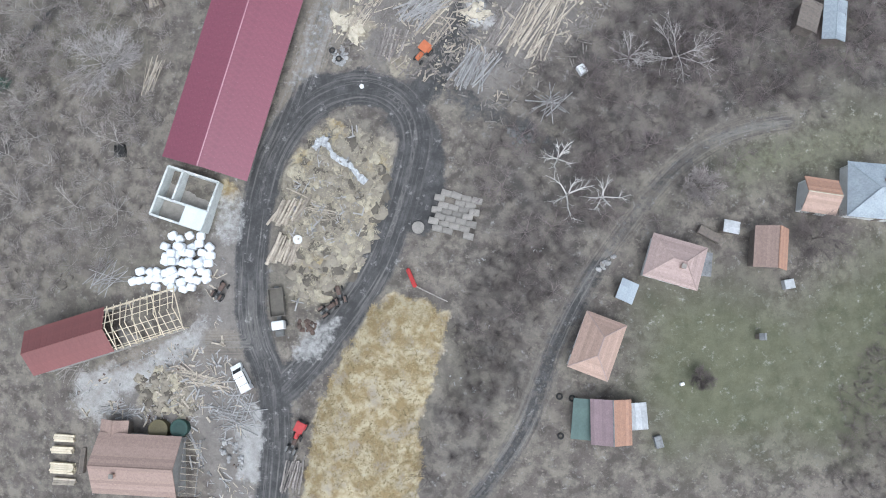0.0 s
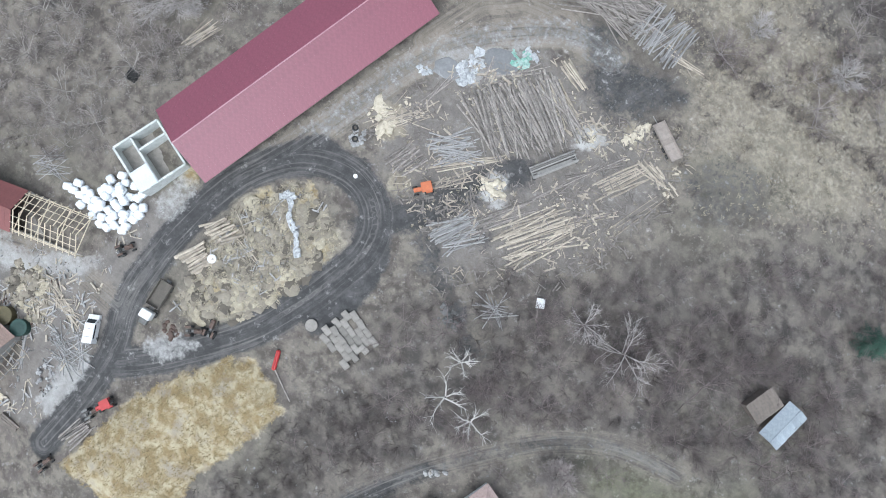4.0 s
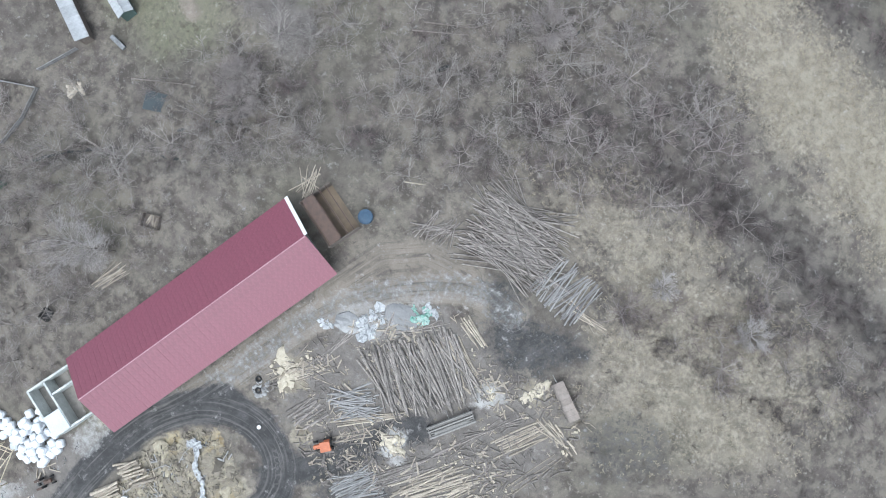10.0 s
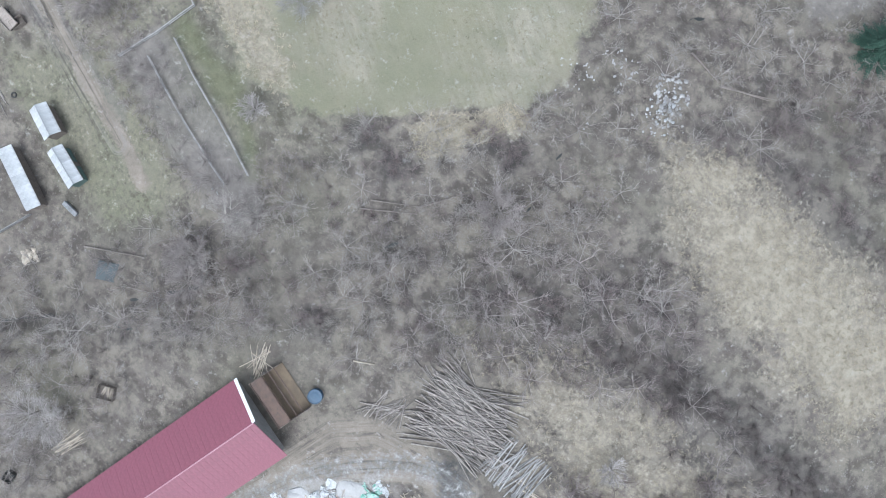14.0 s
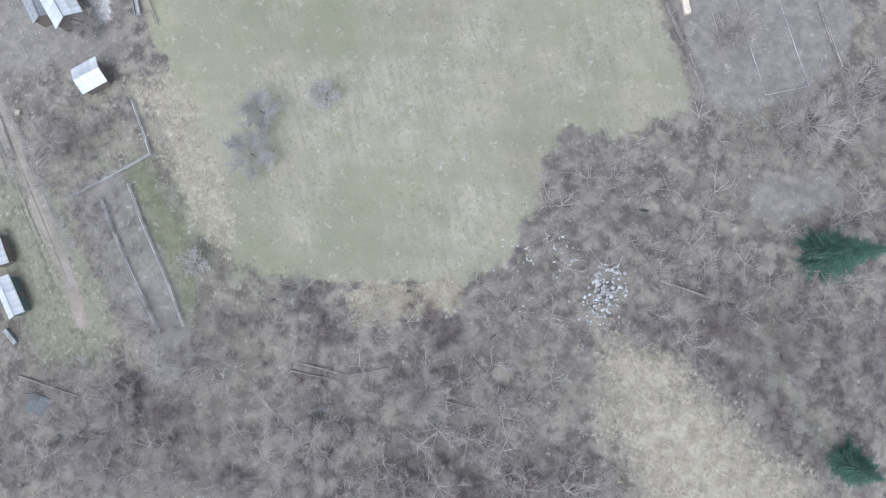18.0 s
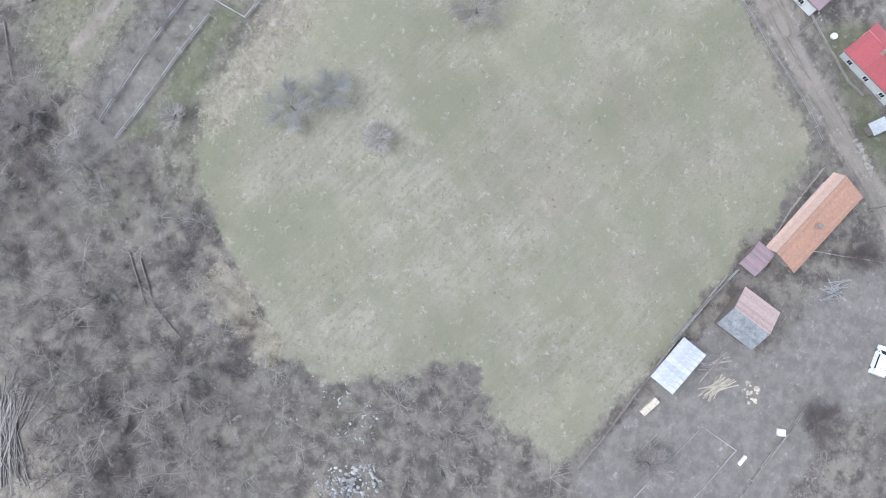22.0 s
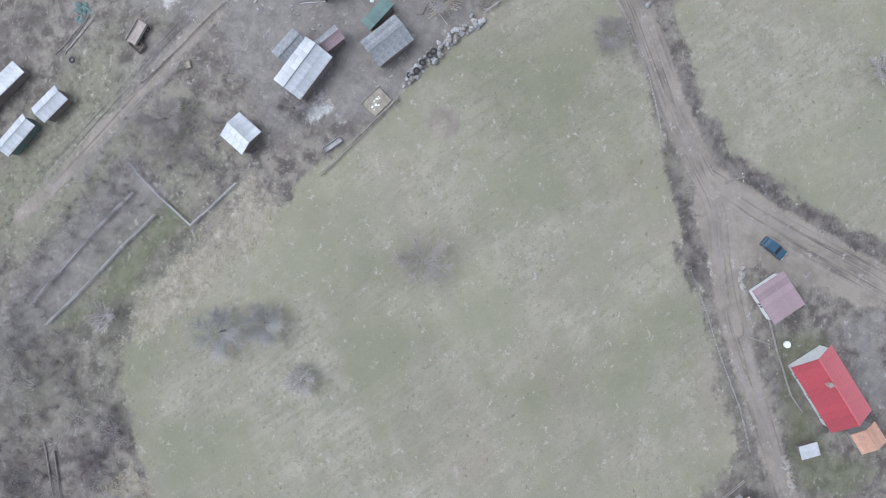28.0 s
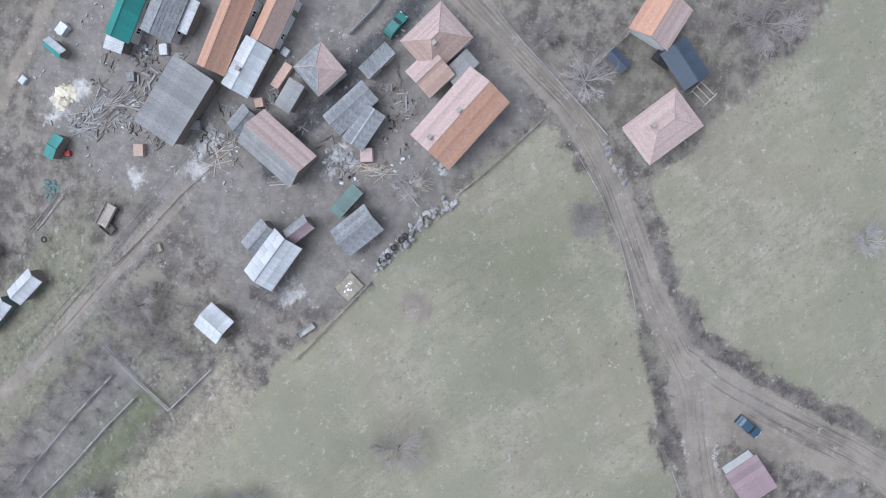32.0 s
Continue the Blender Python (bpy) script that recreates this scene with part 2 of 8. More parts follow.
class Geo:
    """Collects vertices and faces for one mesh."""

    def __init__(self):
        self.v, self.f = [], []

    def add(self, pts, faces):
        k = len(self.v)
        self.v += [tuple(p) for p in pts]
        self.f += [tuple(k + i for i in q) for q in faces]
        return self

    def box(self, c, s, m=None, taper=0.0):
        x, y, z = (a / 2 for a in s)
        k = 1 - taper
        pts = [Vector((sx * x * (k if sz > 0 else 1), sy * y * (k if sz > 0 else 1), sz * z)) for sz in (-1, 1) for sx, sy in ((-1, -1), (1, -1), (1, 1), (-1, 1))]
        c = Vector(c)
        pts = [(m @ p if m else p) + c for p in pts]
        return self.add(pts, ((3, 2, 1, 0), (4, 5, 6, 7), (0, 1, 5, 4), (1, 2, 6, 5), (2, 3, 7, 6), (3, 0, 4, 7)))

    def soft_box(self, c, s, r=0.12, m=None):
        """A box with rounded upright edges and a chamfered top and bottom."""
        x, y, z = (a / 2 for a in s)
        r = min(r, x * 0.6, y * 0.6, z * 0.8)
        rings = []
        for zz, ins in ((-z, r * 0.6), (-z + r, 0), (z - r, 0), (z, r * 0.8)):
            a, b = x - ins, y - ins
            rings.append([(a - r, -b), (a, -b + r), (a, b - r), (a - r, b), (-a + r, b), (-a, b - r), (-a, -b + r), (-a + r, -b)])
        pts = [Vector((px, py, zz)) for (zz, _), ring in zip(((-z, 0), (-z + r, 0), (z - r, 0), (z, 0)), rings) for px, py in ring]
        c = Vector(c)
        pts = [(m @ p if m else p) + c for p in pts]
        faces = [tuple(range(7, -1, -1)), tuple(range(24, 32))]
        for k in range(3):
            faces += [(8 * k + i, 8 * k + (i + 1) % 8, 8 * k + 8 + (i + 1) % 8, 8 * k + 8 + i) for i in range(8)]
        return self.add(pts, faces)

    def rod(self, a, b, r0, r1=None, n=6, caps=True):
        a, b = Vector(a), Vector(b)
        r1 = r0 if r1 is None else r1
        d = (b - a).normalized()
        u = d.orthogonal().normalized()
        w = d.cross(u)
        ring = [(math.cos(6.28319 * i / n), math.sin(6.28319 * i / n)) for i in range(n)]
        pts = [a + (u * x + w * y) * r0 for x, y in ring] + [b + (u * x + w * y) * r1 for x, y in ring]
        faces = [(i, (i + 1) % n, n + (i + 1) % n, n + i) for i in range(n)]
        if caps:
            faces += [tuple(range(n - 1, -1, -1)), tuple(range(n, 2 * n))]
        return self.add(pts, faces)

    def slab(self, quad, thick):
        """A flat quad given a thickness downwards along its normal."""
        q = [Vector(p) for p in quad]
        nrm = (q[1] - q[0]).cross(q[3] - q[0]).normalized()
        if nrm.z < 0:
            q.reverse()
            nrm = -nrm
        lo = [p - nrm * thick for p in q]
        return self.add(lo + q, ((3, 2, 1, 0), (4, 5, 6, 7), (0, 1, 5, 4), (1, 2, 6, 5), (2, 3, 7, 6), (3, 0, 4, 7)))

    def prism(self, poly, thick_vec):
        """A polygon swept along a vector."""
        q = [Vector(p) for p in poly]
        n = len(q)
        d = Vector(thick_vec)
        return self.add(q + [p + d for p in q], [tuple(range(n - 1, -1, -1)), tuple(range(n, 2 * n))] + [(i, (i + 1) % n, n + (i + 1) % n, n + i) for i in range(n)])

    def ring(self, c, r, tube, n=14, k=6):
        c = Vector(c)
        pts = [c + Vector((math.cos(6.28319 * i / n) * (r + tube * math.cos(6.28319 * j / k)), math.sin(6.28319 * i / n) * (r + tube * math.cos(6.28319 * j / k)), tube * math.sin(6.28319 * j / k))) for i in range(n) for j in range(k)]
        return self.add(pts, [(i * k + j, ((i + 1) % n) * k + j, ((i + 1) % n) * k + (j + 1) % k, i * k + (j + 1) % k) for i in range(n) for j in range(k)])

    def lump(self, c, s, seed=0, rough=0.25, n=9, k=5):
        """An uneven heap or clod, flat below."""
        c = Vector(c)
        r = random.Random(seed)
        pts = [c + Vector((0, 0, s[2] * r.uniform(0.9, 1.1)))]
        for j in range(1, k + 1):
            a = 1.5708 * j / k
            for i in range(n):
                q = 1 + r.uniform(-rough, rough)
                pts.append(c + Vector((math.cos(6.28319 * i / n) * s[0] * math.sin(a) * q, math.sin(6.28319 * i / n) * s[1] * math.sin(a) * q, s[2] * math.cos(a) * q - (0.06 if j == k else 0))))
        faces = [(0, 1 + i, 1 + (i + 1) % n) for i in range(n)]
        for j in range(k - 1):
            faces += [(1 + j * n + i, 1 + (j + 1) * n + i, 1 + (j + 1) * n + (i + 1) % n, 1 + j * n + (i + 1) % n) for i in range(n)]
        return self.add(pts, faces)

    def mesh(self, name, material, smooth=False):
        me = bpy.data.meshes.new(name)
        me.from_pydata(self.v, [], self.f)
        if smooth:
            me.shade_smooth()
        me.materials.append(material)
        return me


def part(name, g, material, parent, label=""):
    """One mesh under a thing or a part, built in the thing's own frame."""
    ob = new(name, g.mesh(name, material, name == "lump"))
    ob.parent = parent
    return tagged(ob, label) if label else ob


def piece(name, me, parent, m):
    ob = new(name, me)
    ob.parent = parent
    ob.matrix_basis = m
    return ob


def empty(name, x, y, angle=0.0, lift=0.0, label="", category="", group="", kind=""):
    ob = new(name)
    ob.empty_display_size = 0.3
    ob.matrix_basis = pose(x, y, height(x, y) + lift, 0, 0, angle)
    return tagged(ob, label, category, group, kind)


def lone(name, g, material, x, y, angle, label, category, group="", lift=0.0):
    ob = new(name, g.mesh(name, material))
    ob.matrix_basis = pose(x, y, height(x, y) + lift, 0, 0, angle)
    return tagged(ob, label, category, group)


# ---- the lie of the land ----
TERR = [3.902, 2.822, 2.586, -5.789, -4.942, -6.984, -3.557, -4.827, 1.518, 0.567]


def height_np(x, y):
    u = (np.clip(x, -190, 70) + 45) / 100
    v = (np.clip(y, -60, 250) - 100) / 100
    b = (1, u, v, u * u, u * v, v * v, u ** 3, u * u * v, u * v * v, v ** 3)
    dip = -2.4 * np.exp(-(((x + 82) / 20) ** 2 + ((y - 78) / 15) ** 2))
    return sum(c * q for c, q in zip(TERR, b)) + dip


def height(x, y):
    return float(height_np(np.float64(x), np.float64(y)))


def inside_np(poly, x, y):
    r = np.zeros(x.shape, bool)
    for (x0, y0), (x1, y1) in zip(poly, poly[1:] + poly[:1]):
        c = (y0 > y) != (y1 > y)
        r ^= c & (x < (x1 - x0) * (y - y0) / ((y1 - y0) or 1e-9) + x0)
    return r


def line_np(line, x, y):
    best = np.full(x.shape, 1e9)
    for (x0, y0), (x1, y1) in zip(line, line[1:]):
        dx, dy = x1 - x0, y1 - y0
        t = np.clip(((x - x0) * dx + (y - y0) * dy) / (dx * dx + dy * dy + 1e-9), 0, 1)
        best = np.minimum(best, np.hypot(x - x0 - t * dx, y - y0 - t * dy))
    return best


def poly_np(poly, x, y):
    """Signed distance to a closed outline: positive inside."""
    d = line_np(poly + poly[:1], x, y)
    return np.where(inside_np(poly, x, y), d, -d)


def wobble_np(x, y, s=1.0):
    """Cheap smooth noise from a few sines, about -1 to 1."""
    return (np.sin(x * 0.31 * s + 1.3 * np.sin(y * 0.23 * s)) + np.sin(y * 0.37 * s + 1.7 * np.sin(x * 0.19 * s + 2)) + np.sin((x + y) * 0.71 * s + np.sin(x * 0.53 * s)) * 0.6 + np.sin((x - 1.3 * y) * 1.3 * s) * 0.4) / 3


def soft_np(d, w):
    return np.clip(d / w + 0.5, 0, 1)

# ---- ground cover: lines of wheel tracks and outlines of fields, yards and heaps ----
YARD_LOOP = [(-32.88, -30.48), (-31.34, -17.65), (-32.16, -8.03), (-35.64, -0.41), (-35.83, 8.17), (-35.37, 15.75), (-33.86, 24.26), (-30.92, 31.79), (-25.31, 38.5), (-16.67, 41.15), (-9.81, 38.16), (-7.33, 32.27), (-8.82, 25.73), (-10.89, 18.29), (-14.21, 9.94), (-19.5, 2.47), (-25.39, -5.1), (-30.39, -9.92)]
YARD_WEST = [(-16.67, 41.15), (-24.35, 40.19), (-30.14, 33.19)]
YARD_EAST = [(-16.67, 40.87), (-7.73, 36.33), (-3.85, 27.55), (-6.65, 17.74)]
YARD_LINK = [(-10.19, 35.81), (-3.46, 42.75), (0.12, 51.78), (3.97, 57.35)]
BARN_TRACK = [(-35.71, 9.63), (-33.38, 26.03), (-28.48, 36.47), (-25.13, 46.63), (-21.59, 59.19), (-17.58, 67.79), (-10.76, 75.63), (-2.58, 81.61), (4.58, 81.49), (9.45, 78.35), (17.03, 82.11)]
BARN_TRACK_TOP = [(-21.55, 65.2), (-18.01, 75.75), (-12.5, 80.74), (-4.44, 82.47)]
SOUTH_TRACK = [(-35.77, -2.32), (-44.39, -2.37), (-52.71, -3.89), (-61.3, -7.42), (-65.92, -13.49)]
LANE = [(-1.52, -31.97), (5, -24.2), (10.49, -15.76), (13.21, -8.41), (15.49, -1.11), (21.43, 9.82), (28.83, 19.9), (36.38, 28.28), (44.97, 33.1), (54.61, 34.73)]
ROAD_MAIN = [(-161.76, 135.43), (-158.29, 143.6), (-154.48, 150.96), (-149.99, 161.58), (-142.78, 170.45), (-135.5, 176.93), (-128.15, 183.47), (-121.75, 190.15), (-116.33, 196.98), (-107.77, 201.09), (-97.82, 207.35)]
ROAD_EAST = [(-119.13, 193.78), (-117.29, 202.22), (-115.71, 214.34), (-114.62, 225.47), (-112.58, 237.31)]
ROAD_SOUTH = [(-112.03, 199.03), (-104.8, 201.74), (-97.54, 206.55), (-88.49, 214.1), (-79.54, 221.66), (-71.51, 228.93), (-63.47, 233.68), (-54.39, 235.83)]
ROAD_FAR = [(-78.68, 222.09), (-70.49, 229.25), (-60.61, 234.51), (-50.43, 236.38), (-41.16, 238.05)]
FIELD_TRACK = [(-69.81, 87.92), (-77.79, 91.66), (-97.67, 99.43), (-114.77, 106.65)]
MEADOW = [(-93.59, 123.54), (-67.23, 114), (-51.94, 115.45), (-44.99, 121.83), (-36.61, 129.37), (-26.7, 134.99), (-24.62, 142.97), (-25.86, 153.42), (-31.62, 160.52), (-30.67, 167.58), (-23.45, 173.25), (-18.38, 183.52)] + [(-34.41, 193.92), (-51.74, 202.78), (-76.91, 215.45), (-94.75, 203.83), (-107.97, 192.32)] + [(-110.52, 192.29), (-123.19, 183.51), (-132.11, 175.84), (-140.6, 167.4), (-146.74, 157.03), (-130.48, 147.87), (-111.88, 140.87), (-98.74, 134.45), (-81.41, 124.72), (-63.81, 115.53)]
LAWN = [(29.54, 6.18), (39.5, 8.02), (52.99, 4.44), (68.55, 14.62), (75.53, 6.39), (73.81, -15.09), (59.31, -18.65), (32.91, -18.98), (27.61, -9.17)]
LAWN_NORTH = [(40.13, 29.25), (52.65, 34.2), (71.72, 38.8), (78.03, 29.15), (53.94, 23.77), (44.57, 23.66)]
EAST_FIELD = [(-144.29, 176.78), (-157.6, 183.21), (-172.13, 190.2), (-186.42, 194.22), (-194.28, 212.33), (-121.33, 244.76), (-120.6, 225.05), (-121.84, 211.73), (-123.37, 199.66), (-129.3, 189.03)]
GARDENS = [(-103.27, 95.34), (-102.22, 106.5), (-95.57, 121.88), (-59.07, 108.89), (-47.15, 98.91), (-51.19, 89.77), (-66.65, 87.86)]
GARDEN_GREEN = [(-80.9, 111.53), (-79.93, 116.47), (-64.96, 112.05), (-57.25, 106.06), (-54.45, 101.99)]
GARDEN_DARK = [(-86.22, 101.8), (-83.51, 111.86), (-70.3, 107.49), (-54.89, 102.16), (-47.48, 95.86), (-50.78, 90.7), (-65.83, 94.23)]
FURROWS = [(-105.47, 100.2), (-104.45, 104.45), (-79.84, 96.65), (-77.48, 92.4)]
GREEN_WEST = [(-107.23, 90.25), (-89.98, 102.53), (-68.79, 96.86), (-60.11, 85.69), (-71.73, 75.54), (-93.08, 82.47)]
PLOT_SOUTH = [(-30.59, 201.42), (-47.62, 214.45), (-61.84, 225.2), (-64.03, 230.6), (-41.69, 239.4), (-22.97, 204.59)]
VILLAGE_YARDS = [(-131.5, 70.73), (-146.67, 86.02), (-156.59, 114), (-160.48, 132.06), (-155.34, 140.9), (-152.83, 151.63), (-147.66, 155.68), (-131.75, 147.37), (-113.34, 140.79), (-106.94, 137.3), (-99.16, 123.06), (-113.02, 107.32), (-110.92, 94.28), (-117.25, 76.24)]
WORKYARD = [(-44.08, 15.86), (-37.05, 17.67), (-36.29, -3.28), (-32.53, -16.71), (-33.85, -28.53), (-43.27, -30.95), (-47.95, -17.09), (-69.32, -15.58), (-66.78, -9.48), (-54.79, -3.42), (-44.28, 2.45)]
LOGYARD = [(-22.87, 48.49), (-18.32, 64.21), (-7.01, 76.86), (4.74, 76.9), (13.61, 74.64), (24.51, 78.7), (27.1, 66.67), (21.45, 50.29), (4.39, 35.99), (-9.59, 41.24)]
STRAW_BANK = [(-10.89, 5.74), (-5.24, 5.27), (-2.25, 2.96), (-3.37, -4.9), (-6.67, -14.24), (-7.39, -29.36), (-27.82, -31.24), (-24.52, -14.6), (-18.55, -1.28), (-14.7, 3.41)]
HEAP = [(-24.32, 33.72), (-16.63, 34.13), (-11.86, 30.46), (-11.84, 22.97), (-14.21, 14.59), (-18.52, 7.15), (-24.34, 3.41), (-28.23, 6.24), (-30.13, 17.58), (-29.15, 27.01)]
STRIP = [(-92.48, 123.44), (-88.66, 131.14), (-60.74, 121.1), (-57.03, 113.34), (-68.95, 114.89)]
STRIP_TWO = [(-34.47, 120.42), (-39.64, 123.26), (-29.05, 136.02), (-24.16, 136.1), (-29.19, 126.87)]
DRY_FIELD = [(-6.64, 147.02), (5.75, 152.36), (37.08, 151.46), (60.55, 147.4), (50.1, 125.3), (30.46, 129.65), (11.01, 130.86)]
DRY_FIELD_TWO = [(-13.14, 102.53), (5.56, 112.64), (21.53, 113.41), (43.45, 111.02), (61.31, 109.16), (57.43, 85.11), (23.71, 66.29), (11.01, 91.14), (-0.18, 96.42)]
PALE_GRAVEL = [(-35.43, -10.96), (-33.25, -12.86), (-34.81, -26.59), (-38.9, -25.75), (-38.11, -16.85)]
STREAM = [(-59.71, 70.45), (-49.27, 82.48), (-34.54, 98.04), (-28.79, 107.95), (-19.7, 112.11), (-16.72, 116.77), (-15.89, 125.29), (-17.57, 136.85), (-19.77, 151.64), (-18.54, 160.98), (-10.01, 169), (-1.27, 173.03), (-3.98, 175.79), (-3.57, 183.25), (1.66, 187.04), (3.99, 195.41), (3.76, 212.76)]
STREAM_WEST = [(-80.73, 32.31), (-79, 48.65), (-74.93, 54.13), (-67.82, 60.65), (-56.68, 66.59), (-48.9, 71.29), (-42.98, 76.42)]
GRAVEL_YARD = [(-67.76, -7.5), (-56.97, -5.4), (-50.55, -1.44), (-44.3, 1.49), (-42.34, -2.36), (-56.06, -9.33), (-63.98, -17.48), (-68.77, -15.57)]
GRAVEL_SHELL = [(-41.81, 24.41), (-36.82, 25.26), (-37.56, 15.78), (-41.58, 13.92)]
GRAVEL_TIP = [(-30.3, -3.71), (-26.32, -0.37), (-20.46, 2.94), (-19.89, 1.07), (-24.41, -5.09), (-29.36, -7.04)]
WOOD_A = [(-88.17, 62.27), (-51.37, 60.55), (-50.19, 50.66), (-51.6, 30.37), (-53.24, 17.9), (-63.89, 8.31), (-78.13, 2.42), (-89.15, 2.41)]
WOOD_B = [(4.08, 31.18), (9.69, 37.72), (17.27, 49.19), (56.04, 54.22), (54.9, 39.12), (40.2, 31.14), (26.05, 17.14), (13.21, -1.12), (7.74, -13.98), (-1.52, -26.29), (-7.18, -25.55), (-5.26, -12.35), (0.35, -4.87), (1.28, 9.87)]
WOOD_C = [(-88.74, 42.67), (-79.9, 60.27), (-62.67, 84.96), (-42.51, 106.01), (-3.63, 139.7), (13.75, 128.48), (3.81, 110.49), (-15.57, 94.85), (-41.15, 77.23), (-58.51, 64), (-69.91, 44.34), (-75.2, 25.07)]
WOOD_D = [(-0.85, 134.59), (10.52, 129.43), (25.48, 120), (39.53, 117.01), (67.66, 112.29), (59.4, 101.16), (44.71, 94.65), (30.13, 92.62), (15.46, 91.45), (17.5, 97.83), (31.46, 103.19), (14.98, 116.1)]
WOOD_E = [(-63.35, 71.76), (-50.73, 104.54), (-45.8, 121.15), (-35.61, 124.93), (-25.06, 134.27), (-23.04, 153.12), (-30.61, 160.56), (-30.09, 167.31), (-22.22, 172.67), (-16.99, 184.39), (-0.49, 214.68), (33.61, 200.49), (11.33, 155.29), (-1.35, 149.16), (-8.35, 107.19), (-27.23, 89.87), (-52.5, 67.85)]
WOOD_F = [(15.97, 16.02), (19.2, 33.25), (25.94, 53.29), (42.45, 69.7), (66.22, 92.12), (92.04, 75.35), (68.47, 46.26), (33.12, 16.98)]
WOOD_G = [(-83.39, 100.65), (-105.65, 104.73), (-113.05, 113.19), (-102.87, 123.86), (-91.36, 120.54), (-84.68, 114.03), (-74.48, 108.98), (-52.15, 99.41), (-56.68, 90.69)]
WOOD_H = [(-30.61, 103.21), (3.38, 130.76), (22.06, 119.58), (6.55, 105.56), (-7.23, 99.15), (-17.73, 93.13)]
WOOD_J = [(-1.0, 165.2), (13.2, 169.7), (28.0, 181.0), (40.8, 167.3), (34.1, 162.8), (18.5, 161.0), (6.6, 157.5)]
WOOD_I = [(41.59, 61.7), (83.58, 65.44), (79.37, 39.21), (54.7, 36.19), (40.46, 37.82)]
CLOD_YARD = [(-57.29, -8.16), (-52.25, -5.84), (-48.15, -8.04), (-45.71, -12.61), (-47.36, -15.3), (-52.06, -14.71), (-56.24, -13.3)]
COAL_SPOTS = [(1.29, 37.33), (10.12, 32.81), (15.65, 29.96), (5.02, 35.87)]
MUD_PATCH = [(-4.59, 83.01), (1.55, 85.65), (8.29, 84.64), (16.89, 85.77), (19.63, 83.87), (14.79, 78.11), (12.27, 72.49), (7.48, 73.29), (0.84, 78.53)]
ASH_PATCH = [(23.19, 74.36), (27.57, 81.48), (37.23, 84.6), (41.74, 77.56), (36.26, 70.82), (29.32, 67.57)]
PALE_YARD = [(-19.05, 64.13), (-13.39, 71.93), (-7.07, 75.87), (-4.87, 70.29), (-9.43, 64.19), (-15.96, 61.85)]
MEADOW_TRAIL = [(-29.17, 160.77), (-38.67, 164.67), (-48.93, 169.25), (-56.5, 172.02), (-64.4, 176.68), (-71.66, 179.69), (-78.92, 183.76), (-88.06, 187.21)]
GREEN_MEADOW = [(-121.71, 145.06), (-129.42, 151.87), (-132.53, 164.51), (-126.75, 174.84), (-112.02, 172.85), (-111.48, 159.17), (-115.56, 149.56)]
YELLOW = [(-73.42, 98.46), (-82.05, 115.06), (-71.73, 126.15), (-59.03, 127.76), (-46.29, 119.02), (-54, 107.97)]
BELT_ONE = [(6, 114), (14.4, 115.5), (23.2, 118), (31.6, 118), (40.5, 117.5), (50, 117.5), (60, 118)]
BELT_TWO = [(15.3, 92.2), (21.9, 92.9), (31, 93.8), (39.7, 93.8), (48, 96.3), (54, 95.6)]
BELT_FOUR = [(-0.9, 151.6), (6.6, 154.2), (14.1, 155.5), (23.7, 156.2), (35.5, 154.8)]
FORK = [(-123.5, 189.1), (-113.5, 192.6), (-104.5, 200.3), (-104.5, 203.6), (-110, 206), (-109, 214.9), (-110.5, 229.1), (-116.5, 226.4), (-117.5, 209), (-119.6, 196.8)]
HEDGE_A = [(-139.73, 175.18), (-137.52, 179.58), (-130.68, 187.45), (-124.96, 195.92), (-122.71, 211.36), (-119.16, 226.76), (-115.84, 226.03), (-116.58, 213.97), (-119.03, 201.49), (-121.23, 191.38), (-131.57, 182.05)]
HEDGE_B = [(-122.86, 182.64), (-118.69, 187.38), (-111.19, 194.04), (-104.52, 197.84), (-101.38, 197.62), (-104.78, 193.15), (-113.17, 188.66)]
FURROW_LINE = [(-77.5, 90.4), (-83.7, 92.9), (-99.6, 99.2), (-115.6, 105.3), (-122.8, 108.1)]
YARD_BACK = [(-103.9, 221.7), (-111.4, 228.9), (-95.6, 235.1), (-96.9, 230.8), (-102.0, 225.6)]
VILLAGE_TRACK = [(-139.4, 73.4), (-135.9, 72.0), (-128.6, 71.2), (-121.1, 70.1), (-116.8, 69.5)]
RED_YARD = [(-100.3, 213.7), (-102.3, 221.3), (-93.2, 218.6), (-86.1, 228.8), (-85.1, 236.6), (-80.5, 236.4), (-77.0, 227.2), (-89.2, 218.6)]
VILLAGE_STREET = [(-163.9, 133.6), (-157.4, 131.3), (-150.8, 129.0), (-142.6, 125.3), (-135.9, 123.0), (-129.5, 120.4), (-123.5, 118.7)]
PLOT_EAST = [(-47.5, 203.9), (-32, 193.9), (-18.6, 185.4), (-10.1, 190.5), (-5.3, 202.2), (-9.2, 214.1), (-33.9, 227.3)]
GREY_GLADE = [(0.6, 176.5), (-3.8, 179.8), (-2.5, 184.6), (5, 193.4), (9.8, 191.5), (6.1, 180.3)]
HAY_SPOTS = [(-40.0, 23.2), (-26.6, 28.1), (-13.5, 27.5), (-15.5, 18.0), (-24.4, 10.5), (-21.0, 33.0)]
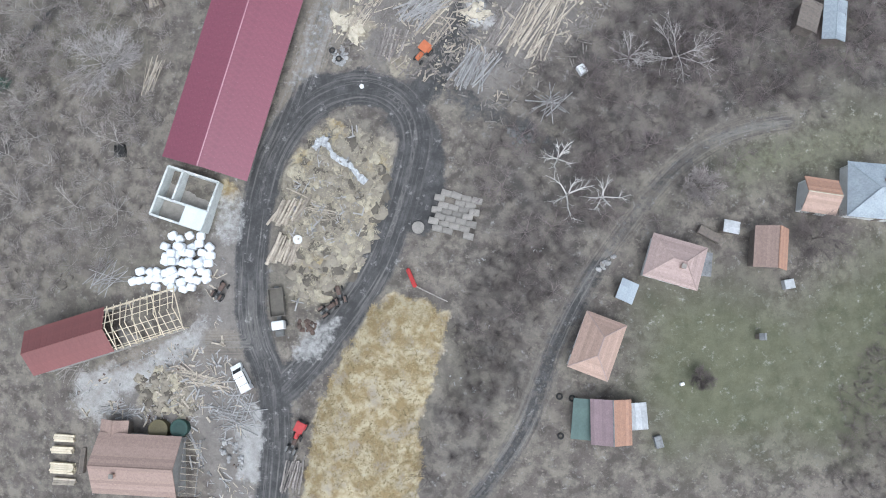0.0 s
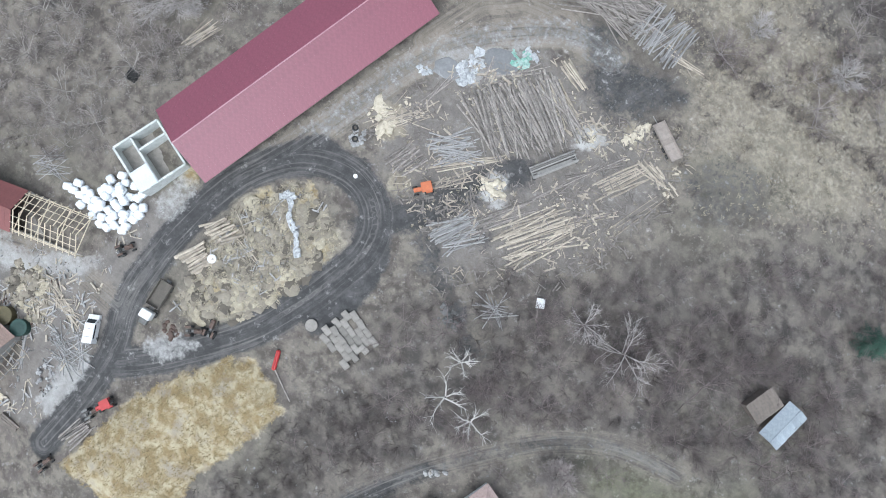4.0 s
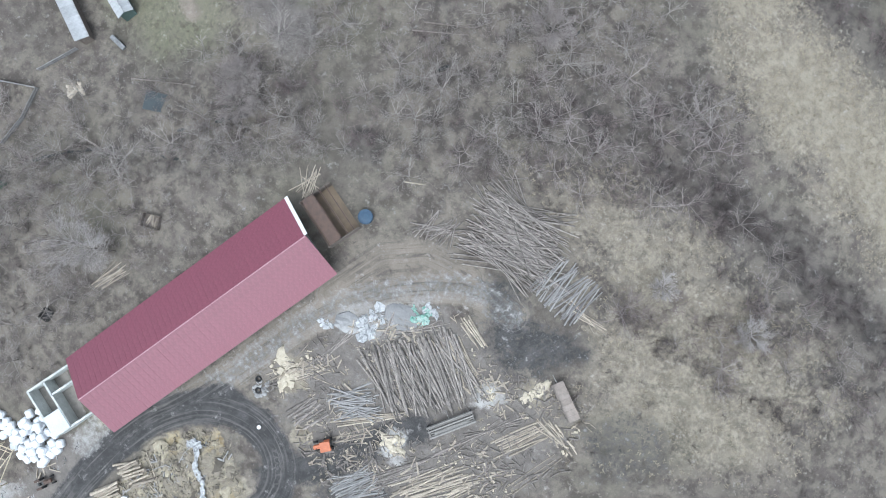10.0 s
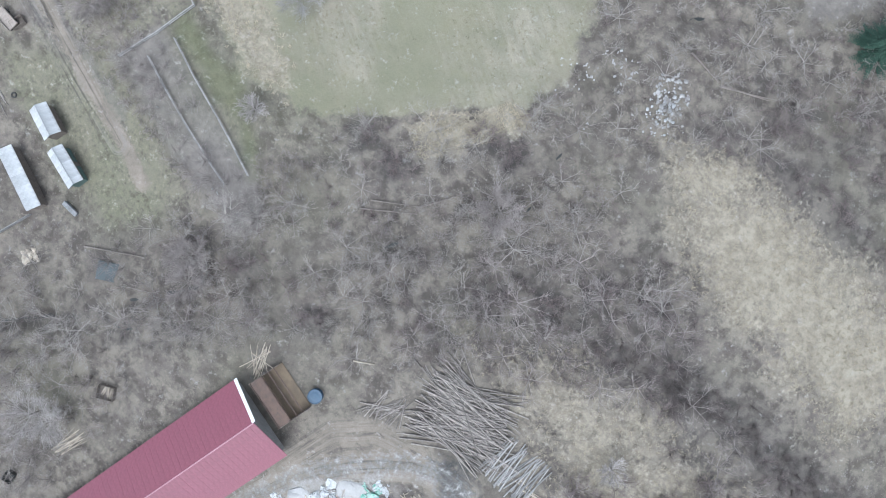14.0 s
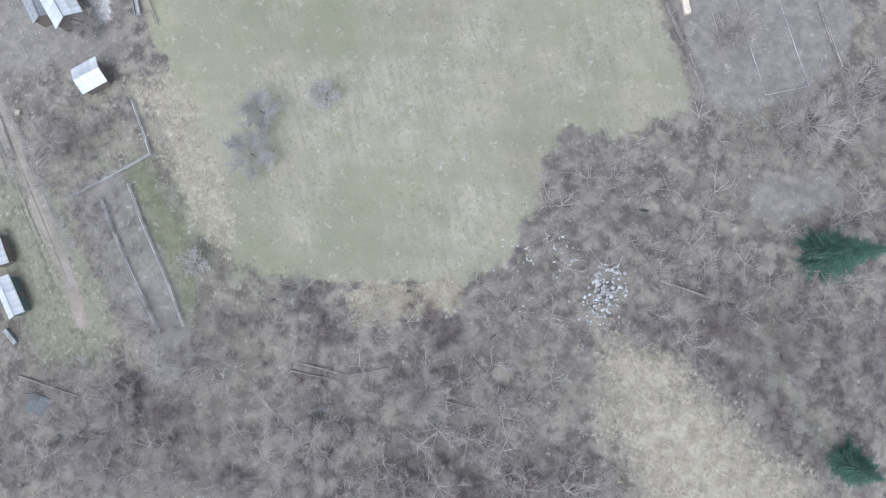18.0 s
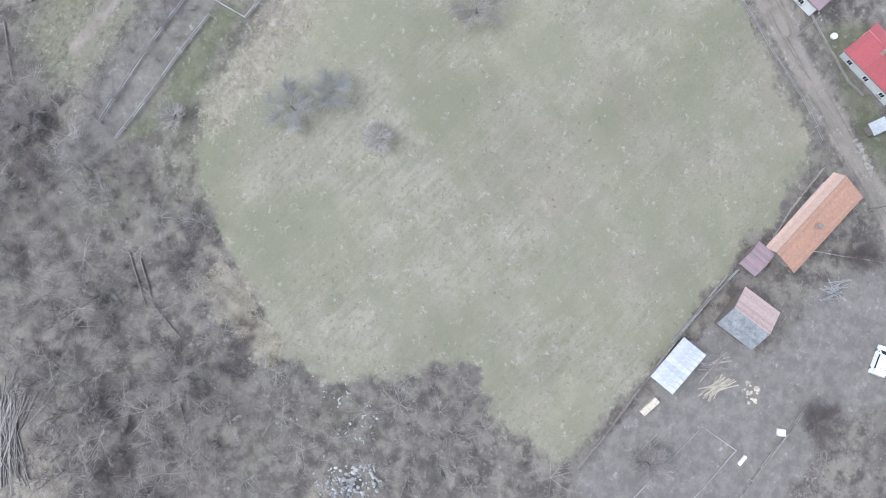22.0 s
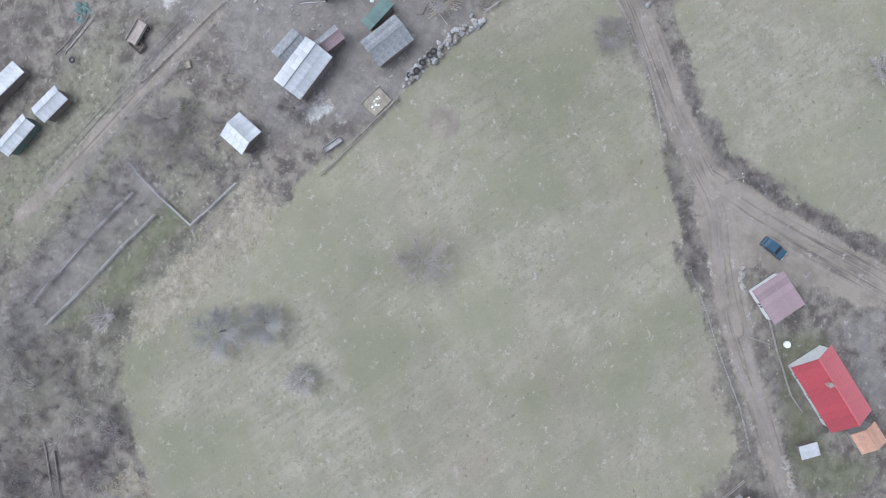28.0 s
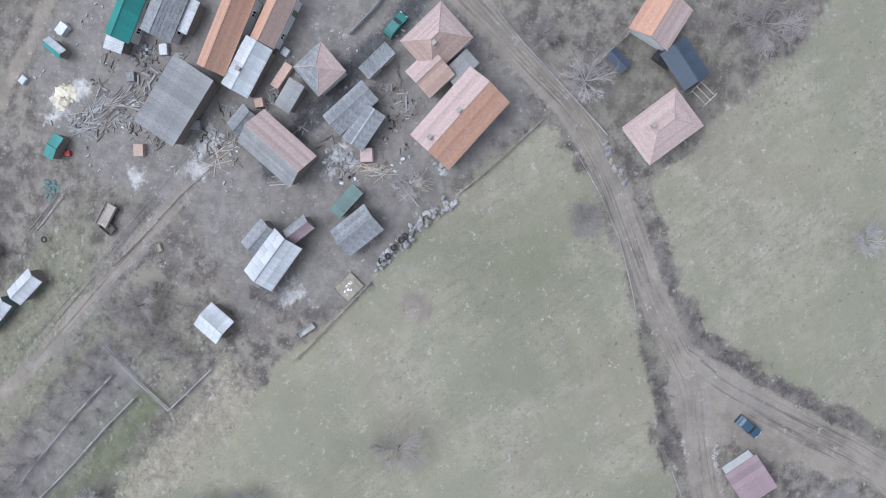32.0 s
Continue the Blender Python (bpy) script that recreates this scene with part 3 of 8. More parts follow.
# soft spots: x, y, radius
CLUMPS = [(-44.5, 117.4), (-36.7, 116.5), (-28.9, 130.1), (-23.5, 129.1), (1.4, 121), (10.2, 123.3), (-11.5, 109.7), (-4.3, 113.6), (-31.3, 88.5), (-47.1, 88.4), (-55.6, 81.6)]
MUD_SPOTS = [(14.45, 82.38), (5.82, 37.21), (5.33, 45.3), (-0.55, 39.12)]
SAW_SPOTS = [(2.55, 53.2), (9.77, 69.18), (15.11, 73.5), (-18.01, 52.47), (-16.62, 49.99), (-10.62, 44.05)]
BRIGHT_SPOTS = [(2.6, 53.4), (4.0, 51.8), (9.7, 69.2), (-129.28, 128.55), (-123.21, 106.52), (-118.78, 106.66), (-113.27, 97.69), (-123.73, 82.74), (-118.73, 80.2), (-105.52, 128.77)]
GREEN_SPOTS = [(33.08, 78.46), (32.55, 85.1), (28.27, 77), (40.2, 81.69)]


def rounded(line, times=2):
    """The same line with its corners cut round."""
    for _ in range(times):
        out = [line[0]]
        for (ax, ay), (bx, by) in zip(line, line[1:]):
            out += [(0.75 * ax + 0.25 * bx, 0.75 * ay + 0.25 * by), (0.25 * ax + 0.75 * bx, 0.25 * ay + 0.75 * by)]
        line = out + [line[-1]]
    return line


LOOP_ROUND, EAST_ROUND, LANE_ROUND, BARN_ROUND, MAIN_ROUND, SOUTH_ROUND = rounded(YARD_LOOP), rounded(YARD_EAST), rounded(LANE), rounded(BARN_TRACK[:-2], 1), rounded(ROAD_MAIN, 1), rounded(ROAD_SOUTH, 1)
WAYS = ((LOOP_ROUND, 2.9), (BARN_ROUND, 2.8), (BARN_TRACK_TOP, 2.4), (MAIN_ROUND, 2.3), (SOUTH_ROUND, 1.8), (ROAD_EAST, 2.6), (ROAD_FAR, 1.5), (SOUTH_TRACK, 2.2), (LANE_ROUND, 1.9), (FURROW_LINE, 2.6))


def band(line, half, x, y, w=1.6):
    return soft_np(half + 0.45 * wobble_np(x, y, 2.2) - line_np(line, x, y), w)


def area(poly, x, y, w=3.0, k=1.6):
    return soft_np(poly_np(poly, x, y) + k * wobble_np(x, y, 1.4) + 0.8 * wobble_np(y, x, 4.0), w)


def spots(pts, r, x, y):
    d = np.min([np.hypot(x - a, y - b) for a, b in pts], axis=0)
    return soft_np(r + 1.3 * wobble_np(x, y, 3.5) - d, 2.0)


def cover(x, y):
    """Two sets of four cover weights."""
    track = np.max([band(LOOP_ROUND, 2.9, x, y), band(YARD_WEST, 2.6, x, y), band(EAST_ROUND, 2.2, x, y), band(YARD_LINK, 2.6, x, y, 4), band(BARN_ROUND, 2.2, x, y, 3) * 0.47, area(MUD_PATCH, x, y, 4) * 0.7, area(ASH_PATCH, x, y, 4) * 0.5, band(SOUTH_TRACK, 2.2, x, y, 4) * 0.4, spots(MUD_SPOTS, 2.4, x, y) * 0.55, spots(COAL_SPOTS, 2.6, x, y) * 0.62, band(LANE_ROUND, 1.8, x, y, 2.5) * np.where(y < 12, 0.72, 0.5), band(VILLAGE_STREET, 2.3, x, y, 2.5) * 0.78], axis=0)
    road = np.max([band(MAIN_ROUND, 2.6, x, y), band(ROAD_EAST, 3.0, x, y), area(FORK, x, y, 2.0, 0.8), band(SOUTH_ROUND, 2.0, x, y), band(ROAD_FAR, 1.7, x, y), band(FIELD_TRACK, 1.6, x, y) * 0.8, band(VILLAGE_TRACK, 1.3, x, y) * 0.9, band(LANE_ROUND, 2.3, x, y) * 0.52, band(BARN_ROUND, 3.0, x, y) * 0.95 * (1 - 0.6 * band(LOOP_ROUND, 3.4, x, y, 2)), band(BARN_TRACK_TOP, 2.6, x, y, 4) * 0.85, band(SOUTH_TRACK, 3.0, x, y, 4) * 0.7, band(MEADOW_TRAIL, 0.5, x, y, 2.0) * 0.5], axis=0)
    d = np.minimum(line_np(ROAD_MAIN, x, y), line_np(ROAD_SOUTH, x, y))
    road = np.maximum(road, 0.75 * soft_np(1.1 - np.abs(np.hypot(x + 111.3, y - 149.3) - 1.7), 0.9))
    road = road * np.where(d < 3, 0.92 + 0.08 * np.cos(d * 2.9), 1)
    meadow = np.max([area(MEADOW, x, y), area(EAST_FIELD, x, y), area(LAWN_NORTH, x, y, 8) * 0.45, area(LAWN, x, y, 8) * 0.15, area(GARDENS, x, y, 5) * 0.46, area(GREEN_WEST, x, y, 6) * 0.5, area(VILLAGE_YARDS, x, y, 6) * 0.25], axis=0)
    straw = np.maximum(area(STRAW_BANK, x, y, 1.6, 0.9), spots(HAY_SPOTS, 2.0, x, y) * 0.8)
    mud = np.max([area(VILLAGE_YARDS, x, y, 6), area(WORKYARD, x, y, 4), area(LOGYARD, x, y, 6) * 0.7, area(PLOT_SOUTH, x, y, 4) * 0.8, area(PLOT_EAST, x, y, 3) * 0.9, area(GREY_GLADE, x, y, 5) * 0.8, area(YARD_BACK, x, y, 3) * 0.85], axis=0)
    dark = np.maximum(area(GARDEN_DARK, x, y, 4), area(FURROWS, x, y, 2))
    mud, meadow = np.maximum(mud, dark * 0.9), meadow * (1 - 0.75 * dark)
    pale = np.max([area(DRY_FIELD, x, y, 16, 4.0) * 0.78, area(DRY_FIELD_TWO, x, y, 18, 5.0) * 0.58, area(HEAP, x, y, 2), area(CLOD_YARD, x, y, 2) * 0.8, area(STRIP, x, y, 4) * 0.6, area(STRIP_TWO, x, y, 3), spots(SAW_SPOTS, 1.8, x, y)], axis=0)
    green = np.max([area(LAWN, x, y, 10) * 0.95, area(LAWN_NORTH, x, y, 8) * 0.6, area(RED_YARD, x, y, 2) * 0.85, area(YELLOW, x, y, 9) * 0.35, area(GREEN_MEADOW, x, y, 10) * 0.5, area(GARDEN_GREEN, x, y, 4), area(GREEN_WEST, x, y, 6) * 0.4, spots(GREEN_SPOTS, 4, x, y) * 0.2, soft_np(wobble_np(x, y, 0.45) - 0.25, 0.7) * area(MEADOW, x, y) * 0.32], axis=0)
    white = np.max([area(PALE_GRAVEL, x, y, 1.5) * 0.85, area(PALE_YARD, x, y, 3) * 0.6, band(BARN_ROUND, 2.8, x, y, 2) * 0.42 * (1 - band(LOOP_ROUND, 3.4, x, y, 2)), area(GRAVEL_YARD, x, y, 3) * 0.75, area(GRAVEL_SHELL, x, y, 2) * 0.6, area(GRAVEL_TIP, x, y, 2) * 0.62, spots(SAW_SPOTS[:2], 2.2, x, y)], axis=0)
    ruts = np.zeros(x.shape)
    for line, half in WAYS:
        ruts = np.maximum(ruts, soft_np(half - line_np(line, x, y), 1.2))
    # dark litter and painted-in shade under woods, belts, hedges and the ditch bank
    wood_shade = np.max([area(w, x, y, 8, 3.0) for w in (WOOD_B, WOOD_D, WOOD_F, WOOD_I, WOOD_J)] + [area(WOOD_H, x, y, 8, 3.0) * 0.7, area(WOOD_E, x, y, 8, 3.0) * 0.12, area(WOOD_C, x, y, 8, 3.0) * 0.22, band(STREAM_WEST, 2.6, x, y, 3)], axis=0) * (0.6 + 0.4 * np.clip(wobble_np(x, y, 2.4) * 2, -1, 1))
    litter_shade = np.max([wood_shade, band(BELT_ONE, 4.2, x, y, 6), band(BELT_TWO, 1.9, x, y, 4), band(BELT_FOUR, 3.0, x, y, 6) * 0.8, area(HEDGE_A, x, y, 3, 0.8) * 0.75, band(FURROW_LINE, 2.6, x, y, 3) * 0.55, area(HEDGE_B, x, y, 3, 0.8) * 0.75, spots(CLUMPS, 3.2, x, y)], axis=0) * (1 - np.maximum(road, track))
    shade = np.clip(0.5 + 0.9 * wobble_np(x, y, 0.7) + 0.5 * wobble_np(y, x, 1.9), 0, 1)
    return np.stack([track, road, meadow, straw], -1), np.stack([mud, pale, green, white], -1), np.stack([ruts, shade, litter_shade, soft_np(spots(BRIGHT_SPOTS, 2.0, x + 1.2 * wobble_np(x, y, 2.0), y + 1.2 * wobble_np(y, x, 2.3)) + 0.35 * wobble_np(y, x, 4.0) - 0.5, 1.6) * 0.85], -1)


def way_np(x, y):
    """How far a place lies from the middle of the nearest wheel track."""
    return np.min([line_np(line, x, y) - half for line, half in WAYS], axis=0) + 3.0


def relief(x, y):
    """Heaps, banks, the stream bed and wheel ruts on top of the lie of the land."""
    z = 0.10 * wobble_np(x, y, 1.1) + 0.05 * wobble_np(y, x, 5.0)
    z += 1.5 * np.clip(poly_np(STRAW_BANK, x, y) / 4, 0, 1) ** 0.7
    z += np.clip(poly_np(HEAP, x, y) / 3, 0, 1) * (0.9 + 0.5 * wobble_np(x, y, 2.6))
    bed = np.clip(0.55 + 1.3 * wobble_np(x, y, 1.3), 0.12, 1)
    z -= bed * (1.1 * np.clip(1 - line_np(STREAM, x, y) / 2.0, 0, 1) + 1.0 * np.clip(1 - line_np(STREAM_WEST, x, y) / 2.2, 0, 1))
    for line in (YARD_LOOP, BARN_TRACK, ROAD_MAIN, ROAD_SOUTH, LANE):
        d = line_np(line, x, y)
        z -= 0.10 * np.exp(-((d - 0.85) / 0.3) ** 2)
    return z


def ground_material():
    m = bpy.data.materials.new("ground")
    m.use_nodes = True
    n, l = m.node_tree.nodes, m.node_tree.links
    bsdf = n["Principled BSDF"]
    bsdf.inputs["Roughness"].default_value = 0.95
    bsdf.inputs["Specular IOR Level"].default_value = 0.15
    co = n.new("ShaderNodeTexCoord")

    def noise_at(scale, detail=6, rough=0.6, shift=0.0, stretch=None):
        t = n.new("ShaderNodeTexNoise")
        t.inputs["Scale"].default_value, t.inputs["Detail"].default_value, t.inputs["Roughness"].default_value = scale, detail, rough
        mp = n.new("ShaderNodeMapping")
        mp.inputs["Location"].default_value = (shift, shift * 2, 0)
        if stretch:
            turn = n.new("ShaderNodeMapping")
            turn.inputs["Rotation"].default_value = (0, 0, radians(stretch[0]))
            l.new(co.outputs["Object"], turn.inputs["Vector"])
            mp.inputs["Scale"].default_value = (1, stretch[1], 1)
        l.new(turn.outputs[0] if stretch else co.outputs["Object"], mp.inputs["Vector"])
        l.new(mp.outputs[0], t.inputs["Vector"])
        return t.outputs["Fac"]

    def rng_map(src, a, b, c=0.0, d=1.0):
        r = n.new("ShaderNodeMapRange")
        for i, q in enumerate((a, b, c, d)):
            r.inputs[i + 1].default_value = q
        l.new(src, r.inputs[0])
        return r.outputs[0]

    def blend(fac, a, b):
        x = n.new("ShaderNodeMix")
        x.data_type = "RGBA"
        for i, q in ((6, a), (7, b)):
            if isinstance(q, tuple):
                x.inputs[i].default_value = (*q, 1)
            else:
                l.new(q, x.inputs[i])
        l.new(fac, x.inputs[0])
        return x.outputs[2]

    def mul(a, b):
        x = n.new("ShaderNodeMath")
        x.operation = "MULTIPLY"
        l.new(a, x.inputs[0])
        if isinstance(b, float):
            x.inputs[1].default_value = b
        else:
            l.new(b, x.inputs[1])
        return x.outputs[0]

    big, mid, fine, grit = noise_at(0.035, 5), noise_at(0.22, 6, 0.65, 9), noise_at(1.3, 6, 0.7, 21), noise_at(6.0, 3, 0.6, 4)
    patch, streak = noise_at(0.5, 6, 0.7, 40), noise_at(0.9, 4, 0.6, 3, (20, 0.12))
    mown, tuft = noise_at(1.25, 5, 0.62, 7, (-58, 0.13)), noise_at(1.5, 4, 0.65, 33)
    # leaf litter and dead grass under the scrub
    clump = noise_at(0.42, 5, 0.6, 63)
    base = blend(rng_map(clump, 0.40, 0.60), (0.092, 0.081, 0.072), (0.21, 0.187, 0.158))
    base = blend(rng_map(mid, 0.50, 0.66, 0, 0.75), base, (0.15, 0.13, 0.117))
    base = blend(rng_map(fine, 0.54, 0.68, 0, 0.8), base, (0.078, 0.069, 0.062))
    base = blend(rng_map(tuft, 0.57, 0.69, 0, 0.65), base, (0.27, 0.242, 0.205))
    base = blend(rng_map(big, 0.52, 0.66, 0, 0.5), base, (0.165, 0.156, 0.118))
    base = blend(rng_map(noise_at(0.06, 6, 0.65, 77), 0.5, 0.66, 0, 0.5), base, (0.105, 0.094, 0.084))
    masks = {}
    for name in ("cover_a", "cover_b", "cover_c"):
        at = n.new("ShaderNodeAttribute")
        at.attribute_name = name
        sep = n.new("ShaderNodeSeparateColor")
        l.new(at.outputs["Color"], sep.inputs[0])
        masks[name] = (*sep.outputs[:3], at.outputs["Alpha"])

    def ragged(src):
        """A cover's weight, broken up along its edge."""
        s = n.new("ShaderNodeMath")
        s.operation = "ADD"
        l.new(src, s.inputs[0])
        k = rng_map(fine, 0.3, 0.7, -0.28, 0.28)
        l.new(k, s.inputs[1])
        return rng_map(s.outputs[0], 0.3, 0.7)

    track, road, meadow, straw = (ragged(q) for q in masks["cover_a"])
    mud, pale, green, white = (ragged(q) for q in masks["cover_b"])
    grass = blend(rng_map(mid, 0.38, 0.62), (0.218, 0.208, 0.16), (0.275, 0.254, 0.20))
    grass = blend(rng_map(patch, 0.50, 0.70, 0, 0.8), grass, (0.195, 0.187, 0.125))
    grass = blend(rng_map(mown, 0.52, 0.68, 0, 0.42), grass, (0.315, 0.285, 0.22))
    grass = blend(rng_map(mown, 0.47, 0.32, 0, 0.42), grass, (0.18, 0.16, 0.118))
    grass = blend(rng_map(tuft, 0.56, 0.66, 0, 0.6), grass, (0.155, 0.14, 0.10))
    grass = blend(rng_map(noise_at(0.05, 4, 0.55, 91), 0.48, 0.64, 0, 0.55), grass, (0.24, 0.225, 0.155))
    grass = blend(rng_map(big, 0.50, 0.62, 0, 0.6), grass, (0.225, 0.195, 0.155))
    grass = blend(rng_map(noise_at(0.07, 4, 0.55, 55), 0.46, 0.62, 0, 0.75), grass, (0.205, 0.2, 0.142))
    # darker litter colour, with the shade below the scrub painted into it
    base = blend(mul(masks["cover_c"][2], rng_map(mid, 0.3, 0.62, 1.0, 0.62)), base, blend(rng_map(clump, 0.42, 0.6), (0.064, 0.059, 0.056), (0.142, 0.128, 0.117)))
    col = blend(mud, base, blend(rng_map(patch, 0.4, 0.65), (0.155, 0.141, 0.13), (0.222, 0.202, 0.182)))
    col = blend(meadow, col, grass)
    col = blend(mul(masks["cover_b"][2], 0.75), col, blend(rng_map(patch, 0.4, 0.7), (0.094, 0.104, 0.06), (0.142, 0.142, 0.086)))
    col = blend(pale, col, blend(rng_map(patch, 0.4, 0.66), (0.325, 0.292, 0.23), (0.185, 0.16, 0.125)))
    col = blend(straw, col, blend(rng_map(clump, 0.42, 0.58), (0.25, 0.19, 0.10), (0.42, 0.365, 0.25)))
    col = blend(mul(straw, rng_map(mid, 0.52, 0.64, 0, 0.85)), col, (0.30, 0.265, 0.215))
    col = blend(road, col, blend(rng_map(mid, 0.4, 0.6), (0.185, 0.161, 0.135), (0.25, 0.218, 0.182)))
    dark = blend(rng_map(patch, 0.42, 0.66), (0.058, 0.057, 0.057), (0.10, 0.097, 0.096))
    dark = blend(rng_map(streak, 0.55, 0.78, 0, 0.5), dark, (0.14, 0.135, 0.13))
    col = blend(track, col, dark)
    way = n.new("ShaderNodeAttribute")
    way.attribute_name = "way"
    along_way = n.new("ShaderNodeCombineXYZ")
    l.new(way.outputs["Fac"], along_way.inputs[0])
    slow = n.new("ShaderNodeVectorMath")
    slow.operation = "MULTIPLY"
    slow.inputs[1].default_value = (0.035, 0.035, 0)
    l.new(co.outputs["Object"], slow.inputs[0])
    lanes = n.new("ShaderNodeVectorMath")
    l.new(along_way.outputs[0], lanes.inputs[0])
    turned = n.new("ShaderNodeMapping")
    turned.inputs["Rotation"].default_value = (0, radians(90), 0)
    l.new(slow.outputs[0], turned.inputs["Vector"])
    l.new(turned.outputs[0], lanes.inputs[1])
    stripes = n.new("ShaderNodeTexNoise")
    stripes.inputs["Scale"].default_value, stripes.inputs["Detail"].default_value, stripes.inputs["Roughness"].default_value = 2.1, 4, 0.62
    l.new(lanes.outputs[0], stripes.inputs["Vector"])
    lane = mul(masks["cover_c"][0], rng_map(stripes.outputs["Fac"], 0.50, 0.70, 0.0, 0.55))
    col = blend(lane, col, (0.24, 0.225, 0.208))
    col = blend(mul(masks["cover_c"][0], rng_map(stripes.outputs["Fac"], 0.48, 0.32, 0.0, 0.6)), col, (0.055, 0.053, 0.052))
    col = blend(mul(white, rng_map(patch, 0.3, 0.62, 0.35, 0.95)), col, (0.37, 0.362, 0.348))
    col = blend(mul(ragged(masks["cover_c"][3]), rng_map(patch, 0.3, 0.6, 0.3, 0.95)), col, (0.47, 0.455, 0.435))
    hsv = n.new("ShaderNodeHueSaturation")
    l.new(col, hsv.inputs["Color"])
    l.new(rng_map(grit, 0.25, 0.75, 0.88, 1.12), hsv.inputs["Value"])
    l.new(hsv.outputs[0], bsdf.inputs["Base Color"])
    bp = n.new("ShaderNodeBump")
    bp.inputs["Strength"].default_value, bp.inputs["Distance"].default_value = 0.6, 0.15
    l.new(fine, bp.inputs["Height"])
    l.new(bp.outputs[0], bsdf.inputs["Normal"])
    return m


def build_ground():
    far = [8, 20, 45, 90, 130, 200, 350, 700, 1500, 4000]
    gx = np.array([-230 - a for a in reversed(far)] + list(np.arange(-230, 95, 0.7)) + [95 + a for a in far], float)
    gy = np.array([-90 - a for a in reversed(far)] + list(np.arange(-90, 280, 0.7)) + [280 + a for a in far], float)
    x, y = np.meshgrid(gx, gy)
    z = height_np(x, y) + relief(x, y)
    nx, ny = len(gx), len(gy)
    me = bpy.data.meshes.new("ground")
    me.vertices.add(nx * ny)
    me.vertices.foreach_set("co", np.stack([x, y, z], -1).astype(np.float32).ravel())
    i, j = np.meshgrid(np.arange(nx - 1), np.arange(ny - 1))
    k = (j * nx + i).ravel()
    quads = np.stack([k, k + 1, k + nx + 1, k + nx], -1)
    me.loops.add(quads.size)
    me.loops.foreach_set("vertex_index", quads.ravel().astype(np.int32))
    me.polygons.add(len(quads))
    me.polygons.foreach_set("loop_start", (np.arange(len(quads)) * 4).astype(np.int32))
    me.polygons.foreach_set("use_smooth", np.ones(len(quads), bool))
    me.update()
    me.validate()
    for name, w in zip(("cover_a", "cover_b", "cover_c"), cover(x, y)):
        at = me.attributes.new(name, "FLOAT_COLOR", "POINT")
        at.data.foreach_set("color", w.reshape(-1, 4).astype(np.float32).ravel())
    at = me.attributes.new("way", "FLOAT", "POINT")
    at.data.foreach_set("value", np.clip(way_np(x, y), -4, 9).astype(np.float32).ravel())
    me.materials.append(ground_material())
    GRID.append(z[10:-10, 10:-10])
    tagged(new("ground", me), "winter ground of dry grass, mud, wheel tracks and meadow", "ground", kind="structure")


GRID = []
build_ground()
height_plain = height


def height(x, y):
    """The ground's height between the four nearest points of its sheet."""
    rows, cols = GRID[0].shape
    u, v = min(max((x + 230) / 0.7, 0), cols - 2), min(max((y + 90) / 0.7, 0), rows - 2)
    i, j = int(u), int(v)
    u, v = u - i, v - j
    (a, b), (c, d) = GRID[0][j:j + 2, i:i + 2]
    return float((a * (1 - u) + b * u) * (1 - v) + (c * (1 - u) + d * u) * v)

# ---- buildings ----
def opening(parent, x, y, z, w, h, ang, kind):
    """A window with frame, sill and pane, or a door with its handle, set into a wall."""
    m = Matrix.Rotation(ang, 3, "Z")

    def at(dx, dy, dz):
        return Vector((x, y, z)) + m @ Vector((dx, dy, dz))
    if kind == "window":
        g = Geo()
        for dx, dz, sx, sz in ((-w / 2, 0, 0.08, h), (w / 2, 0, 0.08, h), (0, h / 2, w, 0.08), (0, -h / 2, w, 0.08), (0, 0, 0.05, h)):
            g.box(at(dx, 0, dz), (sx, 0.14, sz), m)
        win = part("window", g, WHITE_PAINT, parent)
        part("pane", Geo().box(at(0, -0.02, 0), (w - 0.06, 0.06, h - 0.06), m), GLASS, win)
        part("sill", Geo().box(at(0, 0.1, -h / 2 - 0.06), (w + 0.16, 0.24, 0.06), m), CONCRETE, win)
    else:
        g = Geo().box(at(0, 0, 0), (w, 0.12, h), m)
        for k in (-1, 0, 1):
            g.box(at(k * w / 3.2, 0.075, 0), (w / 4, 0.04, h * 0.86), m)
        d = part("door", g, PLANK, parent)
        part("handle", Geo().box(at(w * 0.38, 0.11, 0), (0.1, 0.08, 0.16), m), STEEL, d)


